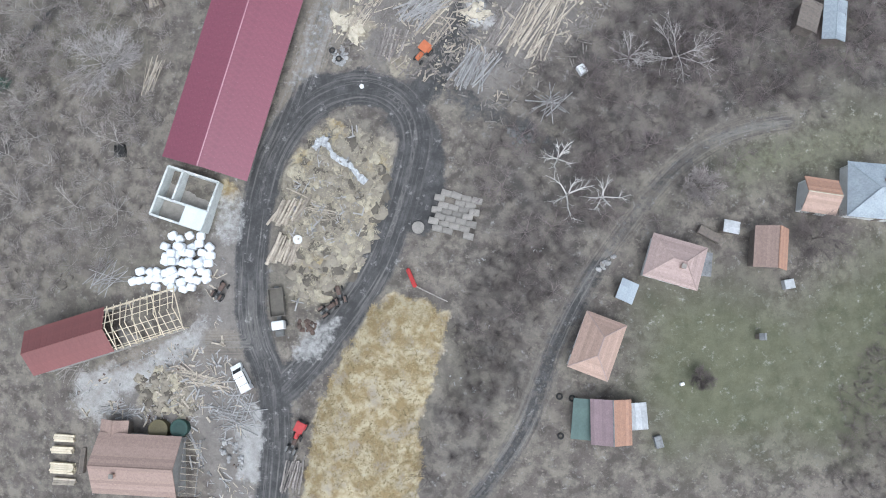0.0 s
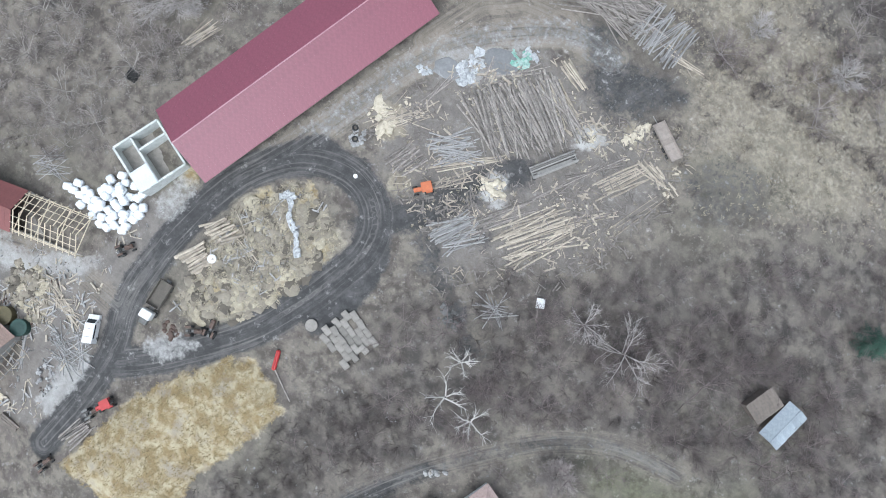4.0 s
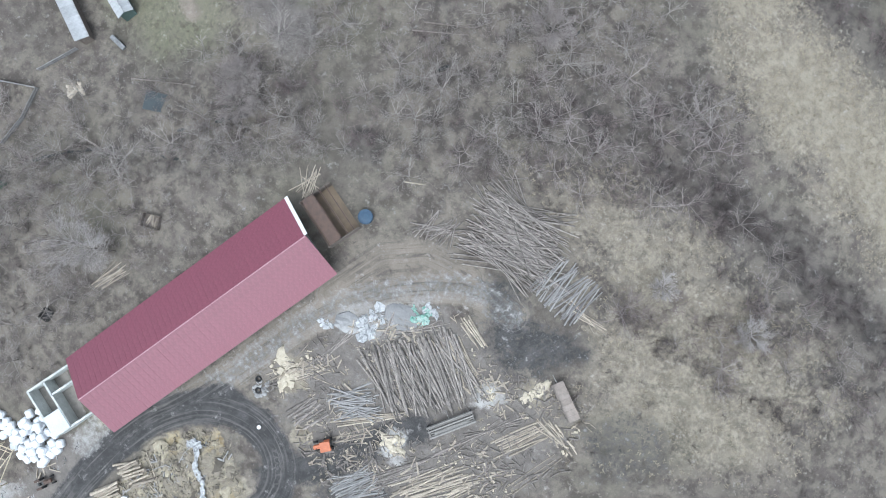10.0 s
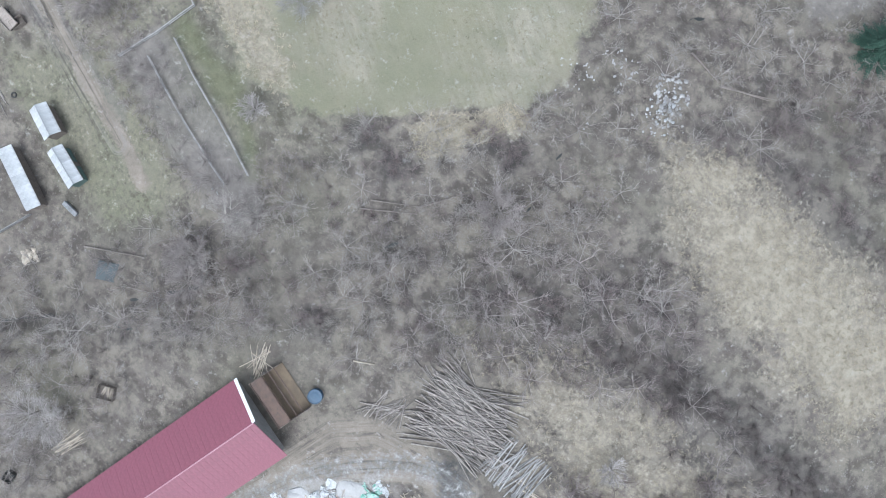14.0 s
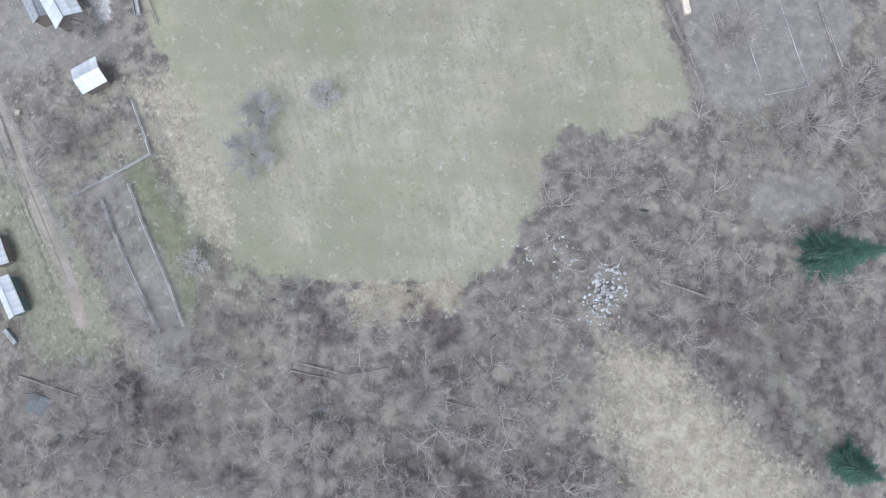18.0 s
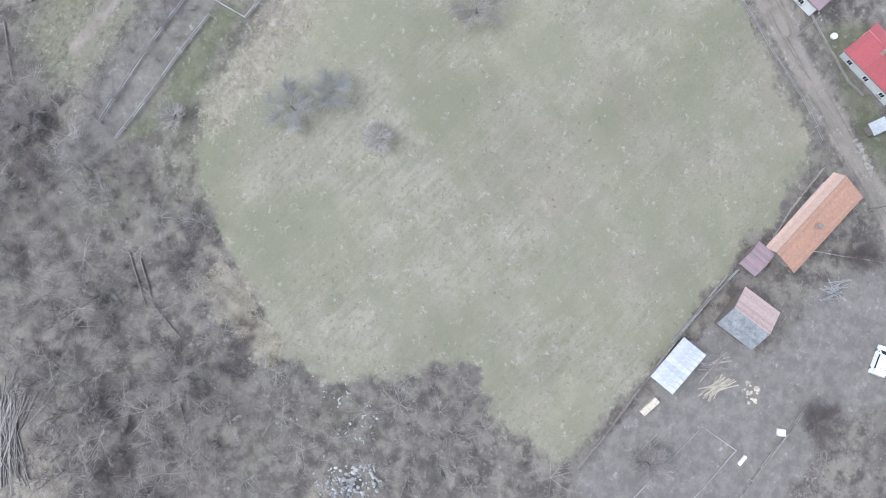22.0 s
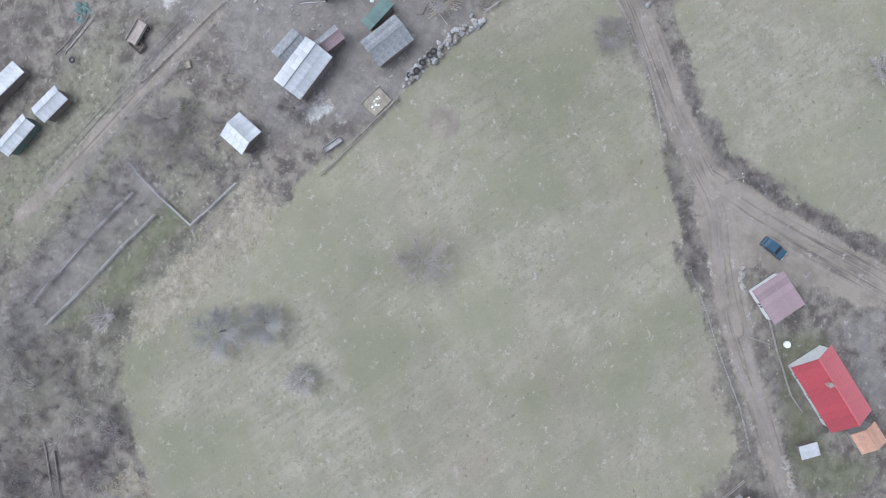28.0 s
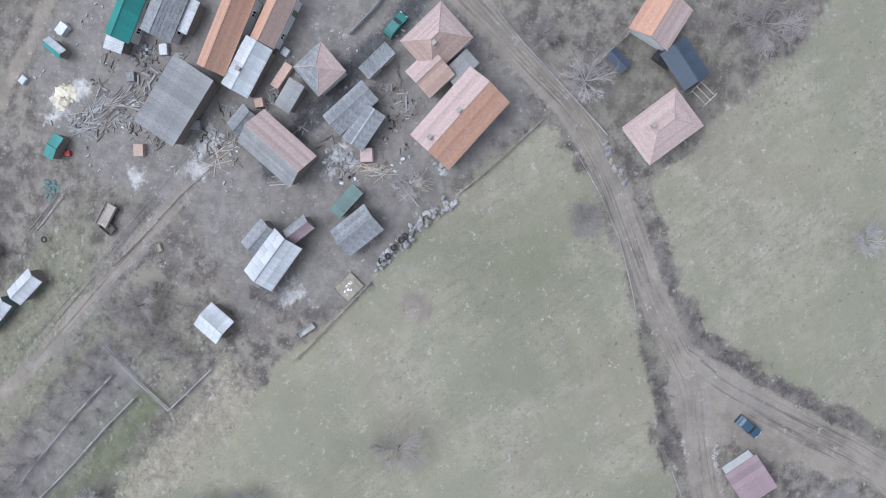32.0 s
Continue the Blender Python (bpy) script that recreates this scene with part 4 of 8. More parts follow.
def roof_slope(parent, quad, mats, style, over=0.0, label=""):
    """One slope from four corners: eave left, eave right, ridge right, ridge left; overlapping courses of tiles, or sheets with seams."""
    a, b, c, d = (Vector(p) for p in quad)
    g = Geo().slab((a, b, c, d), 0.09)
    nrm = (b - a).cross(d - a).normalized()
    if nrm.z < 0:
        nrm = -nrm
    up = max((d - a).length, (c - b).length)
    slope = part("roof_slope", g, mats, parent, label)
    square = ((b - a) - (c - d)).length < 0.05
    if style == "tile":
        n = max(3, int(up / 0.55))
        for k in range(n):
            s, e = k / n, min(1.0, (k + 1.12) / n)
            part("tile_course", Geo().slab((a.lerp(d, s) + nrm * 0.10, b.lerp(c, s) + nrm * 0.10, b.lerp(c, e) + nrm * 0.02, a.lerp(d, e) + nrm * 0.02), 0.06), mats, slope)
    elif square:
        step = 1.05 if style == "sheet" else 0.9
        n = max(2, int((b - a).length / step))
        u, v = (b - a) / n, d - a
        q = Geo()
        if style == "corrugated":
            m = 9
            row = [u * (0.99 * i / m) + nrm * (0.06 if i % 2 else 0.025) for i in range(m + 1)]
            q.add(row + [p + v for p in row] + [Vector((0, 0, 0)), u * 0.99, u * 0.99 + v, v], [(i, i + 1, m + 2 + i, m + 1 + i) for i in range(m)] + [(2 * m + 2, 2 * m + 5, 2 * m + 4, 2 * m + 3), (0, m + 1, 2 * m + 5, 2 * m + 2), (m, 2 * m + 3, 2 * m + 4, 2 * m + 1)])
        else:
            q.slab((nrm * 0.03, u * 0.97 + nrm * 0.03, u * 0.97 + v + nrm * 0.03, v + nrm * 0.03), 0.03)
        for f in (0.99,) if style == "sheet" else ():
            w = u.normalized() * 0.05
            q.slab((u * f - w + nrm * 0.045, u * f + w + nrm * 0.045, u * f + w + v + nrm * 0.045, u * f - w + v + nrm * 0.045), 0.03)
        me = q.mesh("roof_sheet", mats)
        for k in range(n):
            piece("roof_sheet", me, slope, Matrix.Translation(a + u * k))
    return slope


def sheet_panels(parent, quad, material, step=1.1, seed=1):
    """Loose sheets laid side by side in rows on a slope, each a piece of its own."""
    a, b, c, d = (Vector(p) for p in quad)
    r = random.Random(seed)
    nu, nv = max(2, round((b - a).length / step)), max(1, round((d - a).length / 1.9))
    u, v = (b - a) / nu, (d - a) / nv
    nrm = u.cross(v).normalized()
    if nrm.z < 0:
        nrm = -nrm
    g = Geo().slab((Vector((0, 0, 0)), u * 0.985, u * 0.985 + v * 1.04, v * 1.04), 0.03)
    me = g.mesh("roof_sheet", material)
    for i in range(nu):
        for j in range(nv):
            piece("roof_sheet", me, parent, Matrix.Translation(a + u * i + v * j + nrm * (0.07 + 0.02 * ((i + j) % 2) + r.uniform(0, 0.02))))


def building(name, rect, label, category="house", kind="gable", eave=3.0, rise=2.2, slopes=(TILE_BROWN, TILE_BROWN), style="tile", walls=RENDER_WHITE, chimney=(), along=True, over=0.4, wins=True, ridge=0.5, panels=None, door=True, ridge_mat=None):
    """A house or shed: four walls with openings, slopes, ridge, fascias and chimneys. rect: the eaves' outline."""
    x, y, a, b, ang = rect
    if not along:
        a, b, ang = b, a, ang + 90
    th = empty(name, x, y, ang, 0, label, category)
    base = min(height(x + dx, y + dy) for dx in (-a / 3, 0, a / 3) for dy in (-b / 3, 0, b / 3)) - height(x, y)
    lo = base - 0.4
    over = min(over, b * 0.12, a * 0.12)
    hx, hy = a / 2 - over, b / 2 - over
    ry = -b / 2 + b * ridge
    top = eave + rise
    t = 0.28
    # walls: two long, two ends
    drop = 0.12
    if kind == "mono":
        def zr(yy):
            return eave + rise * (yy + b / 2) / b - drop
    elif kind == "flat":
        def zr(yy):
            return eave - drop
    elif kind == "gable":
        def zr(yy):
            return (eave + rise * (yy + b / 2) / (ry + b / 2) if yy < ry else eave + rise * (b / 2 - yy) / (b / 2 - ry)) - drop
    else:
        def zr(yy):
            return eave - drop
    for s in (-1, 1):
        part("wall", Geo().box((0, s * (hy - t / 2), (lo + zr(s * hy)) / 2), (2 * hx, t, zr(s * hy) - lo)), walls, th)
        ends = [(-hy + t, lo), (hy - t, lo), (hy - t, zr(hy - t))]
        if kind == "gable":
            ends.append((ry, top - drop))
        ends.append((-hy + t, zr(-hy + t)))
        part("wall", Geo().prism([(s * hx, yy, zz) for yy, zz in ends], (-s * t, 0, 0)), walls, th)
    e, r_ = eave, top
    A, B, C, D = (-a / 2, -b / 2, e), (a / 2, -b / 2, e), (a / 2, b / 2, e), (-a / 2, b / 2, e)
    quads = []
    if kind == "gable":
        R0, R1 = (-a / 2, ry, r_), (a / 2, ry, r_)
        quads = [(A, B, R1, R0), (C, D, R0, R1)]
    elif kind == "hip":
        k = min(b / 2 * 0.95, a / 2 * 0.92)
        R0, R1 = (-a / 2 + k, 0, r_), (a / 2 - k, 0, r_)
        quads = [(A, B, R1, R0), (C, D, R0, R1)]
        for q, lab in (((D, A, R0), ""), ((B, C, R1), "")):
            p0, p1, p2 = (Vector(p) for p in q)
            roof_slope(th, (p0, p1, p2.lerp(p1, 0.01), p2.lerp(p0, 0.01)), slopes[0 if q[2] == R0 else 1], style)
        for corner, rr in ((A, R0), (D, R0), (B, R1), (C, R1)):
            part("hip_cap", Geo().rod(Vector(corner) + Vector((0, 0, 0.08)), Vector(rr) + Vector((0, 0, 0.08)), 0.09, n=5), ridge_mat or slopes[0], th)
    elif kind == "mono":
        quads = [(A, B, (a / 2, b / 2, r_), (-a / 2, b / 2, r_))]
        R0 = None
    else:
        quads = [(A, B, (a / 2, b / 2, e + 0.25), (-a / 2, b / 2, e + 0.25))]
        R0 = None
    for i, q in enumerate(quads):
        roof_slope(th, q, slopes[i % len(slopes)], style)
        if panels:
            sheet_panels(th, q, panels, seed=i)
    if kind in ("gable", "hip"):
        part("ridge_cap", Geo().rod(Vector(R0) + Vector((0, 0, 0.06)), Vector(R1) + Vector((0, 0, 0.06)), 0.11, n=6), ridge_mat or slopes[0], th)
    for s in (-1, 1):
        zz = quads[0][0][2] if s < 0 or kind in ("gable", "hip") else quads[0][2][2]
        part("fascia", Geo().box((0, s * (b / 2 - 0.03), zz - 0.17), (a, 0.04, 0.16)), PLANK, th)
    for cx, cy in chimney:
        px_, py_ = cx * a / 2, cy * b / 2
        zz = eave + rise * (1 - abs(cy)) * 0.9
        c = part("chimney", Geo().box((px_, py_, zz + 0.35), (0.55, 0.55, 1.7)), TILE_SALMON, th)
        part("cap", Geo().box((px_, py_, zz + 1.25), (0.72, 0.72, 0.1)), CONCRETE, c)
    if wins and eave > 2.2:
        n = max(1, int(a / 3.6))
        for s in (-1, 1):
            for k in range(n):
                xx = -hx + 2 * hx * (k + 0.5) / n
                if s < 0 and k == n // 2 and door:
                    opening(th, xx, s * hy, lo + 1.5, 0.95, 2.0, math.pi, "door")
                else:
                    opening(th, xx, s * hy, 1.55, 0.95, 1.15, math.pi if s < 0 else 0, "window")
    elif door:
        opening(th, 0, -hy, lo + 1.2, 0.85, 1.75, math.pi, "door")
    return th


# the long red barn beside the loop track, with its open timber bay
barn = building("barn", (-35.6, 49.2, 47.1, 15.0, 73.3), "long barn with a wine-red sheet metal gable roof", "barn", eave=2.4, rise=2.8, slopes=(RED_METAL, RED_METAL), style="sheet", walls=RENDER_GREY, wins=False, over=1.0, ridge_mat=mat("pale_ridge_metal", (0.42, 0.25, 0.28), (0.38, 0.2, 0.23), 0.5, 0.5, 3.0, 0.0))

# the barn stands on falling ground and its roof falls with it
barn.matrix_basis = barn.matrix_basis @ pose(0, 0, 0, 0, -5.0, 0)
part("gable_trim", Geo().slab([(23.45, 7.5, 2.62), (24.05, 7.5, 2.62), (24.05, 0.1, 5.38), (23.45, 0.1, 5.38)], 0.1), WHITE_PAINT, barn, "white gable edging")


def open_bay(rect):
    """A lower plank-walled bay without a roof, propped against a gable."""
    x, y, a, b, ang = rect
    th = empty("timber_bay", x, y, ang, 0, "roofless brown timber bay with plank walls against a barn gable", "shed")
    for s in (-1, 1):
        g = Geo()
        n = int(a / 0.3)
        for k in range(n):
            g.box((-a / 2 + a * (k + 0.5) / n, s * b / 2, 1.3 + 0.1 * (k % 2)), (a / n * 0.94, 0.06, 2.9))
        part("plank_wall", g, PLANK, th)
        part("rail", Geo().box((0, s * (b / 2 - 0.09), 2.5), (a, 0.1, 0.14)), PLANK, th)
    for k in range(5):
        part("beam", Geo().box((-a / 2 + a * (k + 0.3) / 5, 0, 2.65), (0.14, b, 0.16)), RUST, th)
    part("floor", Geo().box((0, 0, 0.12), (a - 0.2, b - 0.2, 0.24)), mat("brown_boards", (0.19, 0.145, 0.10), (0.14, 0.11, 0.08), 0.9, 0.6, 8.0, 0.3), th)
    g = Geo().box((-a * 0.22, 0, 2.85), (a * 0.34, b * 0.98, 0.07))
    part("board_deck", g, RUST, th, "rusty brown boards over the bay")


open_bay((-28.72, 75.89, 5.98, 8.7, 72.57))


def shell_house(rect):
    """Roofless block walls with cross walls, sills and a slab in one corner."""
    x, y, a, b, ang = rect
    th = empty("house_shell", x, y, ang, 0, "unfinished roofless house shell of pale blocks", "building")
    h, t = 2.6, 0.3
    for cx, cy, sx, sy in ((0, -b / 2, a, t), (0, b / 2, a, t), (-a / 2, 0, t, b), (a / 2, 0, t, b), (0, -b * 0.12, a, t), (a * 0.12, -b * 0.3, t, b * 0.36), (-a * 0.2, b * 0.18, t, b * 0.6)):
        w = part("wall", Geo().box((cx, cy, h / 2 - 0.2), (sx - 0.02, sy - 0.02, h + 0.4)), PALE_CONCRETE, th)
        n = max(2, int(max(sx, sy) / 0.6))
        for k in range(n):
            f = (k + 0.5) / n - 0.5
            part("coping_block", Geo().box((cx + f * (sx if sx > sy else 0), cy + f * (sy if sy >= sx else 0), h + 0.12), ((sx / n if sx > sy else t + 0.06) * 0.97, (sy / n if sy >= sx else t + 0.06) * 0.97, 0.22)), PALE_CONCRETE, w)
    part("floor_slab", Geo().box((0, 0, 0.1), (a - 0.3, b - 0.3, 0.2)), CONCRETE, th)
    part("ceiling_slab", Geo().box((a * 0.30, -b * 0.31, h + 0.3), (a * 0.42, b * 0.38, 0.16)), mat("new_slab", (0.66, 0.72, 0.76), (0.60, 0.66, 0.70), 0.7, 0.5, 6.0, 0.1), th)
    for k in range(4):
        part("lintel", Geo().box((-a / 2 + a * (k + 0.5) / 4, b / 2 - 0.02, 1.3), (0.9, t + 0.06, 0.14)), PALE_CONCRETE, th)


shell_house((-46.20, 21.94, 9.1, 8.6, -18.0))


def hall(rect):
    """A red-roofed hall of which one half is still bare rafters."""
    x, y, a, b, ang = rect
    th = empty("workshop_hall", x, y, ang, 0, "workshop hall half roofed in dark red metal, half bare new rafters", "barn")
    e, r_, cut = 3.8, 5.9, -a / 2 + a * 0.53
    for s in (-1, 1):
        part("wall", Geo().box((-a / 2 + a * 0.27, s * (b / 2 - 0.4), e / 2 - 0.3), (a * 0.5, 0.25, e + 0.4)), RENDER_GREY, th)
        part("wall_plate", Geo().box((a * 0.25, s * (b / 2 - 0.4), e - 0.15), (a * 0.48, 0.16, 0.16)), FRESH_WOOD, th)
        part("low_wall", Geo().box((a * 0.25, s * (b / 2 - 0.4), 0.5), (a * 0.48, 0.28, 1.6)), CONCRETE, th)
        roof_slope(th, ((-a / 2, s * b / 2, e), (cut, s * b / 2, e), (cut, 0, r_), (-a / 2, 0, r_)), DARK_RED, "sheet")
        n = 11
        for k in range(n):
            xx = cut + 0.5 + (a / 2 - cut - 0.7) * k / (n - 1)
            lean = rng.uniform(-0.25, 0.25)
            part("rafter", Geo().rod((xx, s * b / 2, e - 0.05), (xx + lean, 0, r_ - 0.05), 0.085, n=4), FRESH_WOOD, th)
        for k in range(3):
            f = (k + 0.6) / 3.4
            part("purlin", Geo().rod((cut, s * b / 2 * (1 - f), e + (r_ - e) * f + 0.08), (a / 2 - 0.2, s * b / 2 * (1 - f), e + (r_ - e) * f + 0.08), 0.07, n=4), FRESH_WOOD, th)
        for k in range(5):
            xx = cut + 0.4 + (a / 2 - cut - 0.8) * k / 4
            part("post", Geo().box((xx, s * (b / 2 - 0.4), e / 2), (0.15, 0.15, e)), FRESH_WOOD, th)
    for k in range(4):
        xx = cut + 0.4 + (a / 2 - cut - 0.8) * k / 3
        part("tie_beam", Geo().box((xx, 0, e - 0.1), (0.13, b - 0.6, 0.16)), FRESH_WOOD, th)
    part("ridge_cap", Geo().rod((-a / 2, 0, r_ + 0.05), (cut, 0, r_ + 0.05), 0.1), DARK_RED, th)
    part("end_wall", Geo().prism([(-a / 2 + 0.5, -b / 2 + 0.4, -0.5), (-a / 2 + 0.5, b / 2 - 0.4, -0.5), (-a / 2 + 0.5, b / 2 - 0.4, e), (-a / 2 + 0.5, 0, r_ - 0.2), (-a / 2 + 0.5, -b / 2 + 0.4, e)], (0.25, 0, 0)), RENDER_GREY, th)
    part("floor_slab", Geo().box((a * 0.25, 0, 0.06), (a * 0.48, b - 0.9, 0.16)), CONCRETE, th)


hall((-60.31, -0.03, 26.56, 7.77, 17.3))
building("house", (-55.12, -22.68, 9.99, 14.43, 87.53), "large house with an old pinkish brown tiled roof", eave=4.2, rise=2.6, along=False, slopes=(TILE_BROWN, TILE_BROWN), walls=RENDER_GREY, chimney=((0.4, 0.3),))
building("shed", (-59.94, -17.22, 3.75, 4.81, 86.66), "small brown tiled shed beside a larger house", "shed", eave=2.8, rise=1.0, slopes=(TILE_BROWN, TILE_BROWN), walls=PLANK, wins=False)
building("shed", (-68.7, -34.32, 6.11, 3.34, 24.67), "low shed with a red roof at the yard's edge", "shed", eave=2.6, rise=0.8, slopes=(DARK_RED,), style="sheet", kind="mono", walls=PLANK, wins=False)

# houses along the lane
building("house", (33.59, 11.03, 8.64, 6.98, -16.51), "cottage with a pinkish brown hipped tile roof", kind="hip", eave=3.0, rise=2.4, slopes=(TILE_PINK, TILE_PINK), chimney=((0.15, -0.25),))
building("porch", (38.13, 10.66, 2.47, 3.75, -3.99), "glazed timber porch against a cottage", "porch", kind="mono", eave=2.4, rise=0.5, slopes=(GREY_SHEET,), style="sheet", walls=PLANK, wins=False)
building("house", (21.29, -2.14, 9.24, 6.55, 69.28), "cottage with a steep weathered salmon hipped roof", kind="hip", eave=3.2, rise=2.9, slopes=(TILE_SALMON, TILE_SALMON), ridge_mat=TILE_PINK)
building("barn", (23.4, -13.9, 6.31, 6.97, -0.53), "barn with one mauve and one orange roof slope", "barn", eave=3.2, rise=1.7, along=False, slopes=(TILE_ORANGE, TILE_MAUVE), walls=PLANK, wins=False, ridge_mat=GREY_SHEET)
building("lean_to", (19.16, -13.64, 3.34, 6.36, -5), "lean-to with faded teal striped sheets against a barn", "shed", kind="mono", along=True, eave=2.4, rise=0.4, slopes=(GREEN_SHEET,), style="sheet", walls=PLANK, wins=False)
building("lean_to", (27.78, -13.07, 2.78, 4.2, 4.47), "lean-to roofed in pale corrugated sheets", "shed", kind="mono", eave=2.4, rise=0.4, slopes=(WHITE_SHEET,), style="corrugated", walls=PLANK, wins=False)
building("barn", (48.66, 13.24, 6.62, 5.12, 83.26), "small barn with a brown and orange tiled roof", "barn", eave=3.0, rise=2.0, slopes=(TILE_ORANGE, TILE_BROWN), walls=PLANK, ridge=0.42, wins=False)
building("cottage", (57, 21.62, 5.32, 5.63, -9.12), "small cottage with an orange tiled roof and pale ridge", eave=2.9, rise=1.8, slopes=(TILE_SALMON, TILE_ORANGE), ridge_mat=SAWDUST)
building("house", (65.84, 22.51, 8.47, 8.99, -5.27), "house with a blue-grey hipped sheet roof", kind="hip", eave=3.2, rise=2.4, slopes=(BLUE_SHEET, BLUE_SHEET), style="sheet", chimney=((0.2, 0.3),))
building("shed", (57.52, 52.07, 5.21, 3.76, 73.07), "brown shed with a board roof", "shed", eave=2.6, rise=0.8, kind="mono", slopes=(PLANK,), style="sheet", walls=PLANK, wins=False)
building("shed", (62.03, 51.54, 7.1, 3.79, 82.18), "shed with a pale blue sheet roof", "shed", eave=2.6, rise=0.7, slopes=(BLUE_SHEET, BLUE_SHEET), style="sheet", walls=PLANK, wins=False, panels=BLUE_SHEET)
building("shed", (75.52, 24.19, 4.48, 4.23, 98.24), "grey sheet-roofed garden shed", "shed", eave=2.6, rise=0.8, slopes=(GREY_SHEET, GREY_SHEET), style="sheet", walls=PLANK, wins=False)
building("shed", (26.23, 6.43, 3.36, 2.88, 67.86), "tiny slate-blue shed beside the lane", "shed", kind="mono", eave=2.1, rise=0.6, slopes=(BLUE_SHEET,), style="sheet", walls=PLANK, wins=False, panels=BLUE_SHEET)
building("shed", (42.93, 16.66, 2.01, 2.66, 80.48), "small open shed with a pale sheet roof", "shed", kind="mono", eave=2.0, rise=0.4, slopes=(WHITE_SHEET,), style="corrugated", walls=PLANK, wins=False)
building("outhouse", (47.57, -0.62, 1.06, 1.15, 88.37), "square wooden well house on the lawn", "well", eave=1.7, rise=0.6, slopes=(GREY_SHEET, GREY_SHEET), style="sheet", walls=PLANK, wins=False)

# garden cabins west of the meadow
building("cabin", (-88.0, 75.2, 2.41, 11.77, 64.71), "long low cabin roofed in white corrugated sheets", "cabin", along=False, eave=2.4, rise=0.5, kind="mono", slopes=(WHITE_SHEET,), style="corrugated", walls=PLANK, wins=False, panels=WHITE_SHEET)
building("cabin", (-89.5, 86.1, 5.71, 3.32, 155.65), "cabin with a bright white sheet roof", "cabin", eave=2.5, rise=0.8, slopes=(WHITE_SHEET, WHITE_SHEET), style="sheet", walls=PLANK, wins=False, panels=WHITE_SHEET)
building("cabin", (-82.3, 82.0, 7.15, 3.03, 159.67), "cabin with a patched white and green sheet roof", "cabin", eave=2.5, rise=0.7, slopes=(WHITE_SHEET, BLUE_SHEET), style="sheet", walls=GREEN_SHEET, wins=False, panels=WHITE_SHEET)

# the village end
building("hut", (-97.07, 119.69, 4.84, 4.87, -109.29), "square hut with a pale sheet gable roof", "hut", eave=2.4, rise=0.9, slopes=(WHITE_SHEET, WHITE_SHEET), style="sheet", walls=PLANK, wins=False, panels=WHITE_SHEET)
building("barn", (-110.54, 125.35, 5.5, 8.61, 74.63), "barn with a bright zinc sheet roof", "barn", eave=3.3, rise=1.6, along=False, slopes=(GREY_SHEET, WHITE_SHEET), style="sheet", walls=PLANK, wins=False, panels=WHITE_SHEET)
building("barn_wing", (-112.91, 122.08, 5.12, 4.01, 159.32), "barn wing with a grey sheet roof", "barn", eave=3.0, rise=1.0, slopes=(GREY_SHEET, GREY_SHEET), style="sheet", walls=PLANK, wins=False)
building("shed", (-116.46, 127.34, 4.41, 2.67, 149.29), "brown-grey tiled shed beside a barn", "shed", eave=2.8, rise=1.0, slopes=(TILE_MAUVE, GREY_SHEET), style="tile", walls=PLANK, wins=False)
building("shed", (-119.79, 136.1, 5.12, 7.05, -120.38), "grey sheet-roofed shed with loose panels", "shed", eave=2.8, rise=1.3, along=False, slopes=(GREY_SHEET, GREY_SHEET), style="sheet", walls=PLANK, wins=False, panels=GREY_SHEET)
building("shed", (-123.48, 132.83, 2.36, 5.57, -111.65), "narrow shed with a faded green roof", "shed", eave=2.4, rise=0.5, along=False, kind="mono", slopes=(GREEN_SHEET,), style="sheet", walls=PLANK, wins=False)
building("house", (-141.97, 144.86, 13.97, 8.14, 159.19), "long house with one pink and one orange roof slope", eave=3.8, rise=2.6, slopes=(TILE_ORANGE, TILE_PINK), chimney=((0.1, 0.15), (-0.75, 0.3)), ridge_mat=TILE_SALMON)
building("house", (-152.0, 137.0, 7.4, 8.6, -116.2), "old house with a patched pink hipped roof", kind="hip", along=False, eave=3.6, rise=2.4, slopes=(TILE_PINK, TILE_BROWN), chimney=((0.2, 0.2),))
building("house_wing", (-146.9, 137.9, 5.4, 5.6, -26.2), "wing of an old house with salmon and pink tiles", "house", kind="gable", eave=3.2, rise=1.8, slopes=(TILE_PINK, TILE_SALMON), wins=False)
building("porch", (-149.4, 142.0, 5.2, 3.0, 153.8), "flat grey felt-roofed link between house roofs", "porch", kind="mono", eave=2.9, rise=0.3, slopes=(DARK_SHEET,), style="sheet", walls=RENDER_GREY, wins=False)
building("shelter", (-141.5, 98.3, 5.6, 1.6, 175.0), "narrow white sheet roof beside a slate roof", "shed", kind="mono", eave=2.7, rise=0.2, slopes=(WHITE_SHEET,), style="corrugated", walls=PLANK, wins=False, door=False)
building("verandah", (-145.71, 129.38, 5.78, 2.36, 153.78), "grey felt-roofed verandah along a house", "porch", kind="mono", eave=2.8, rise=0.4, slopes=(GREY_SHEET,), style="sheet", walls=RENDER_GREY, wins=False)
building("barn", (-127.18, 119.63, 11.15, 6.65, 69.97), "barn with a pink tiled and a grey felt slope", "barn", eave=3.4, rise=2.4, slopes=(DARK_SHEET, TILE_PINK), walls=PLANK, wins=False, ridge_mat=TILE_PINK)
building("barn_wing", (-129.2, 112.99, 4.17, 4.11, 159.29), "grey sheet-roofed wing of a barn", "barn", eave=3.0, rise=1.2, slopes=(GREY_SHEET, GREY_SHEET), style="sheet", walls=PLANK, wins=False)
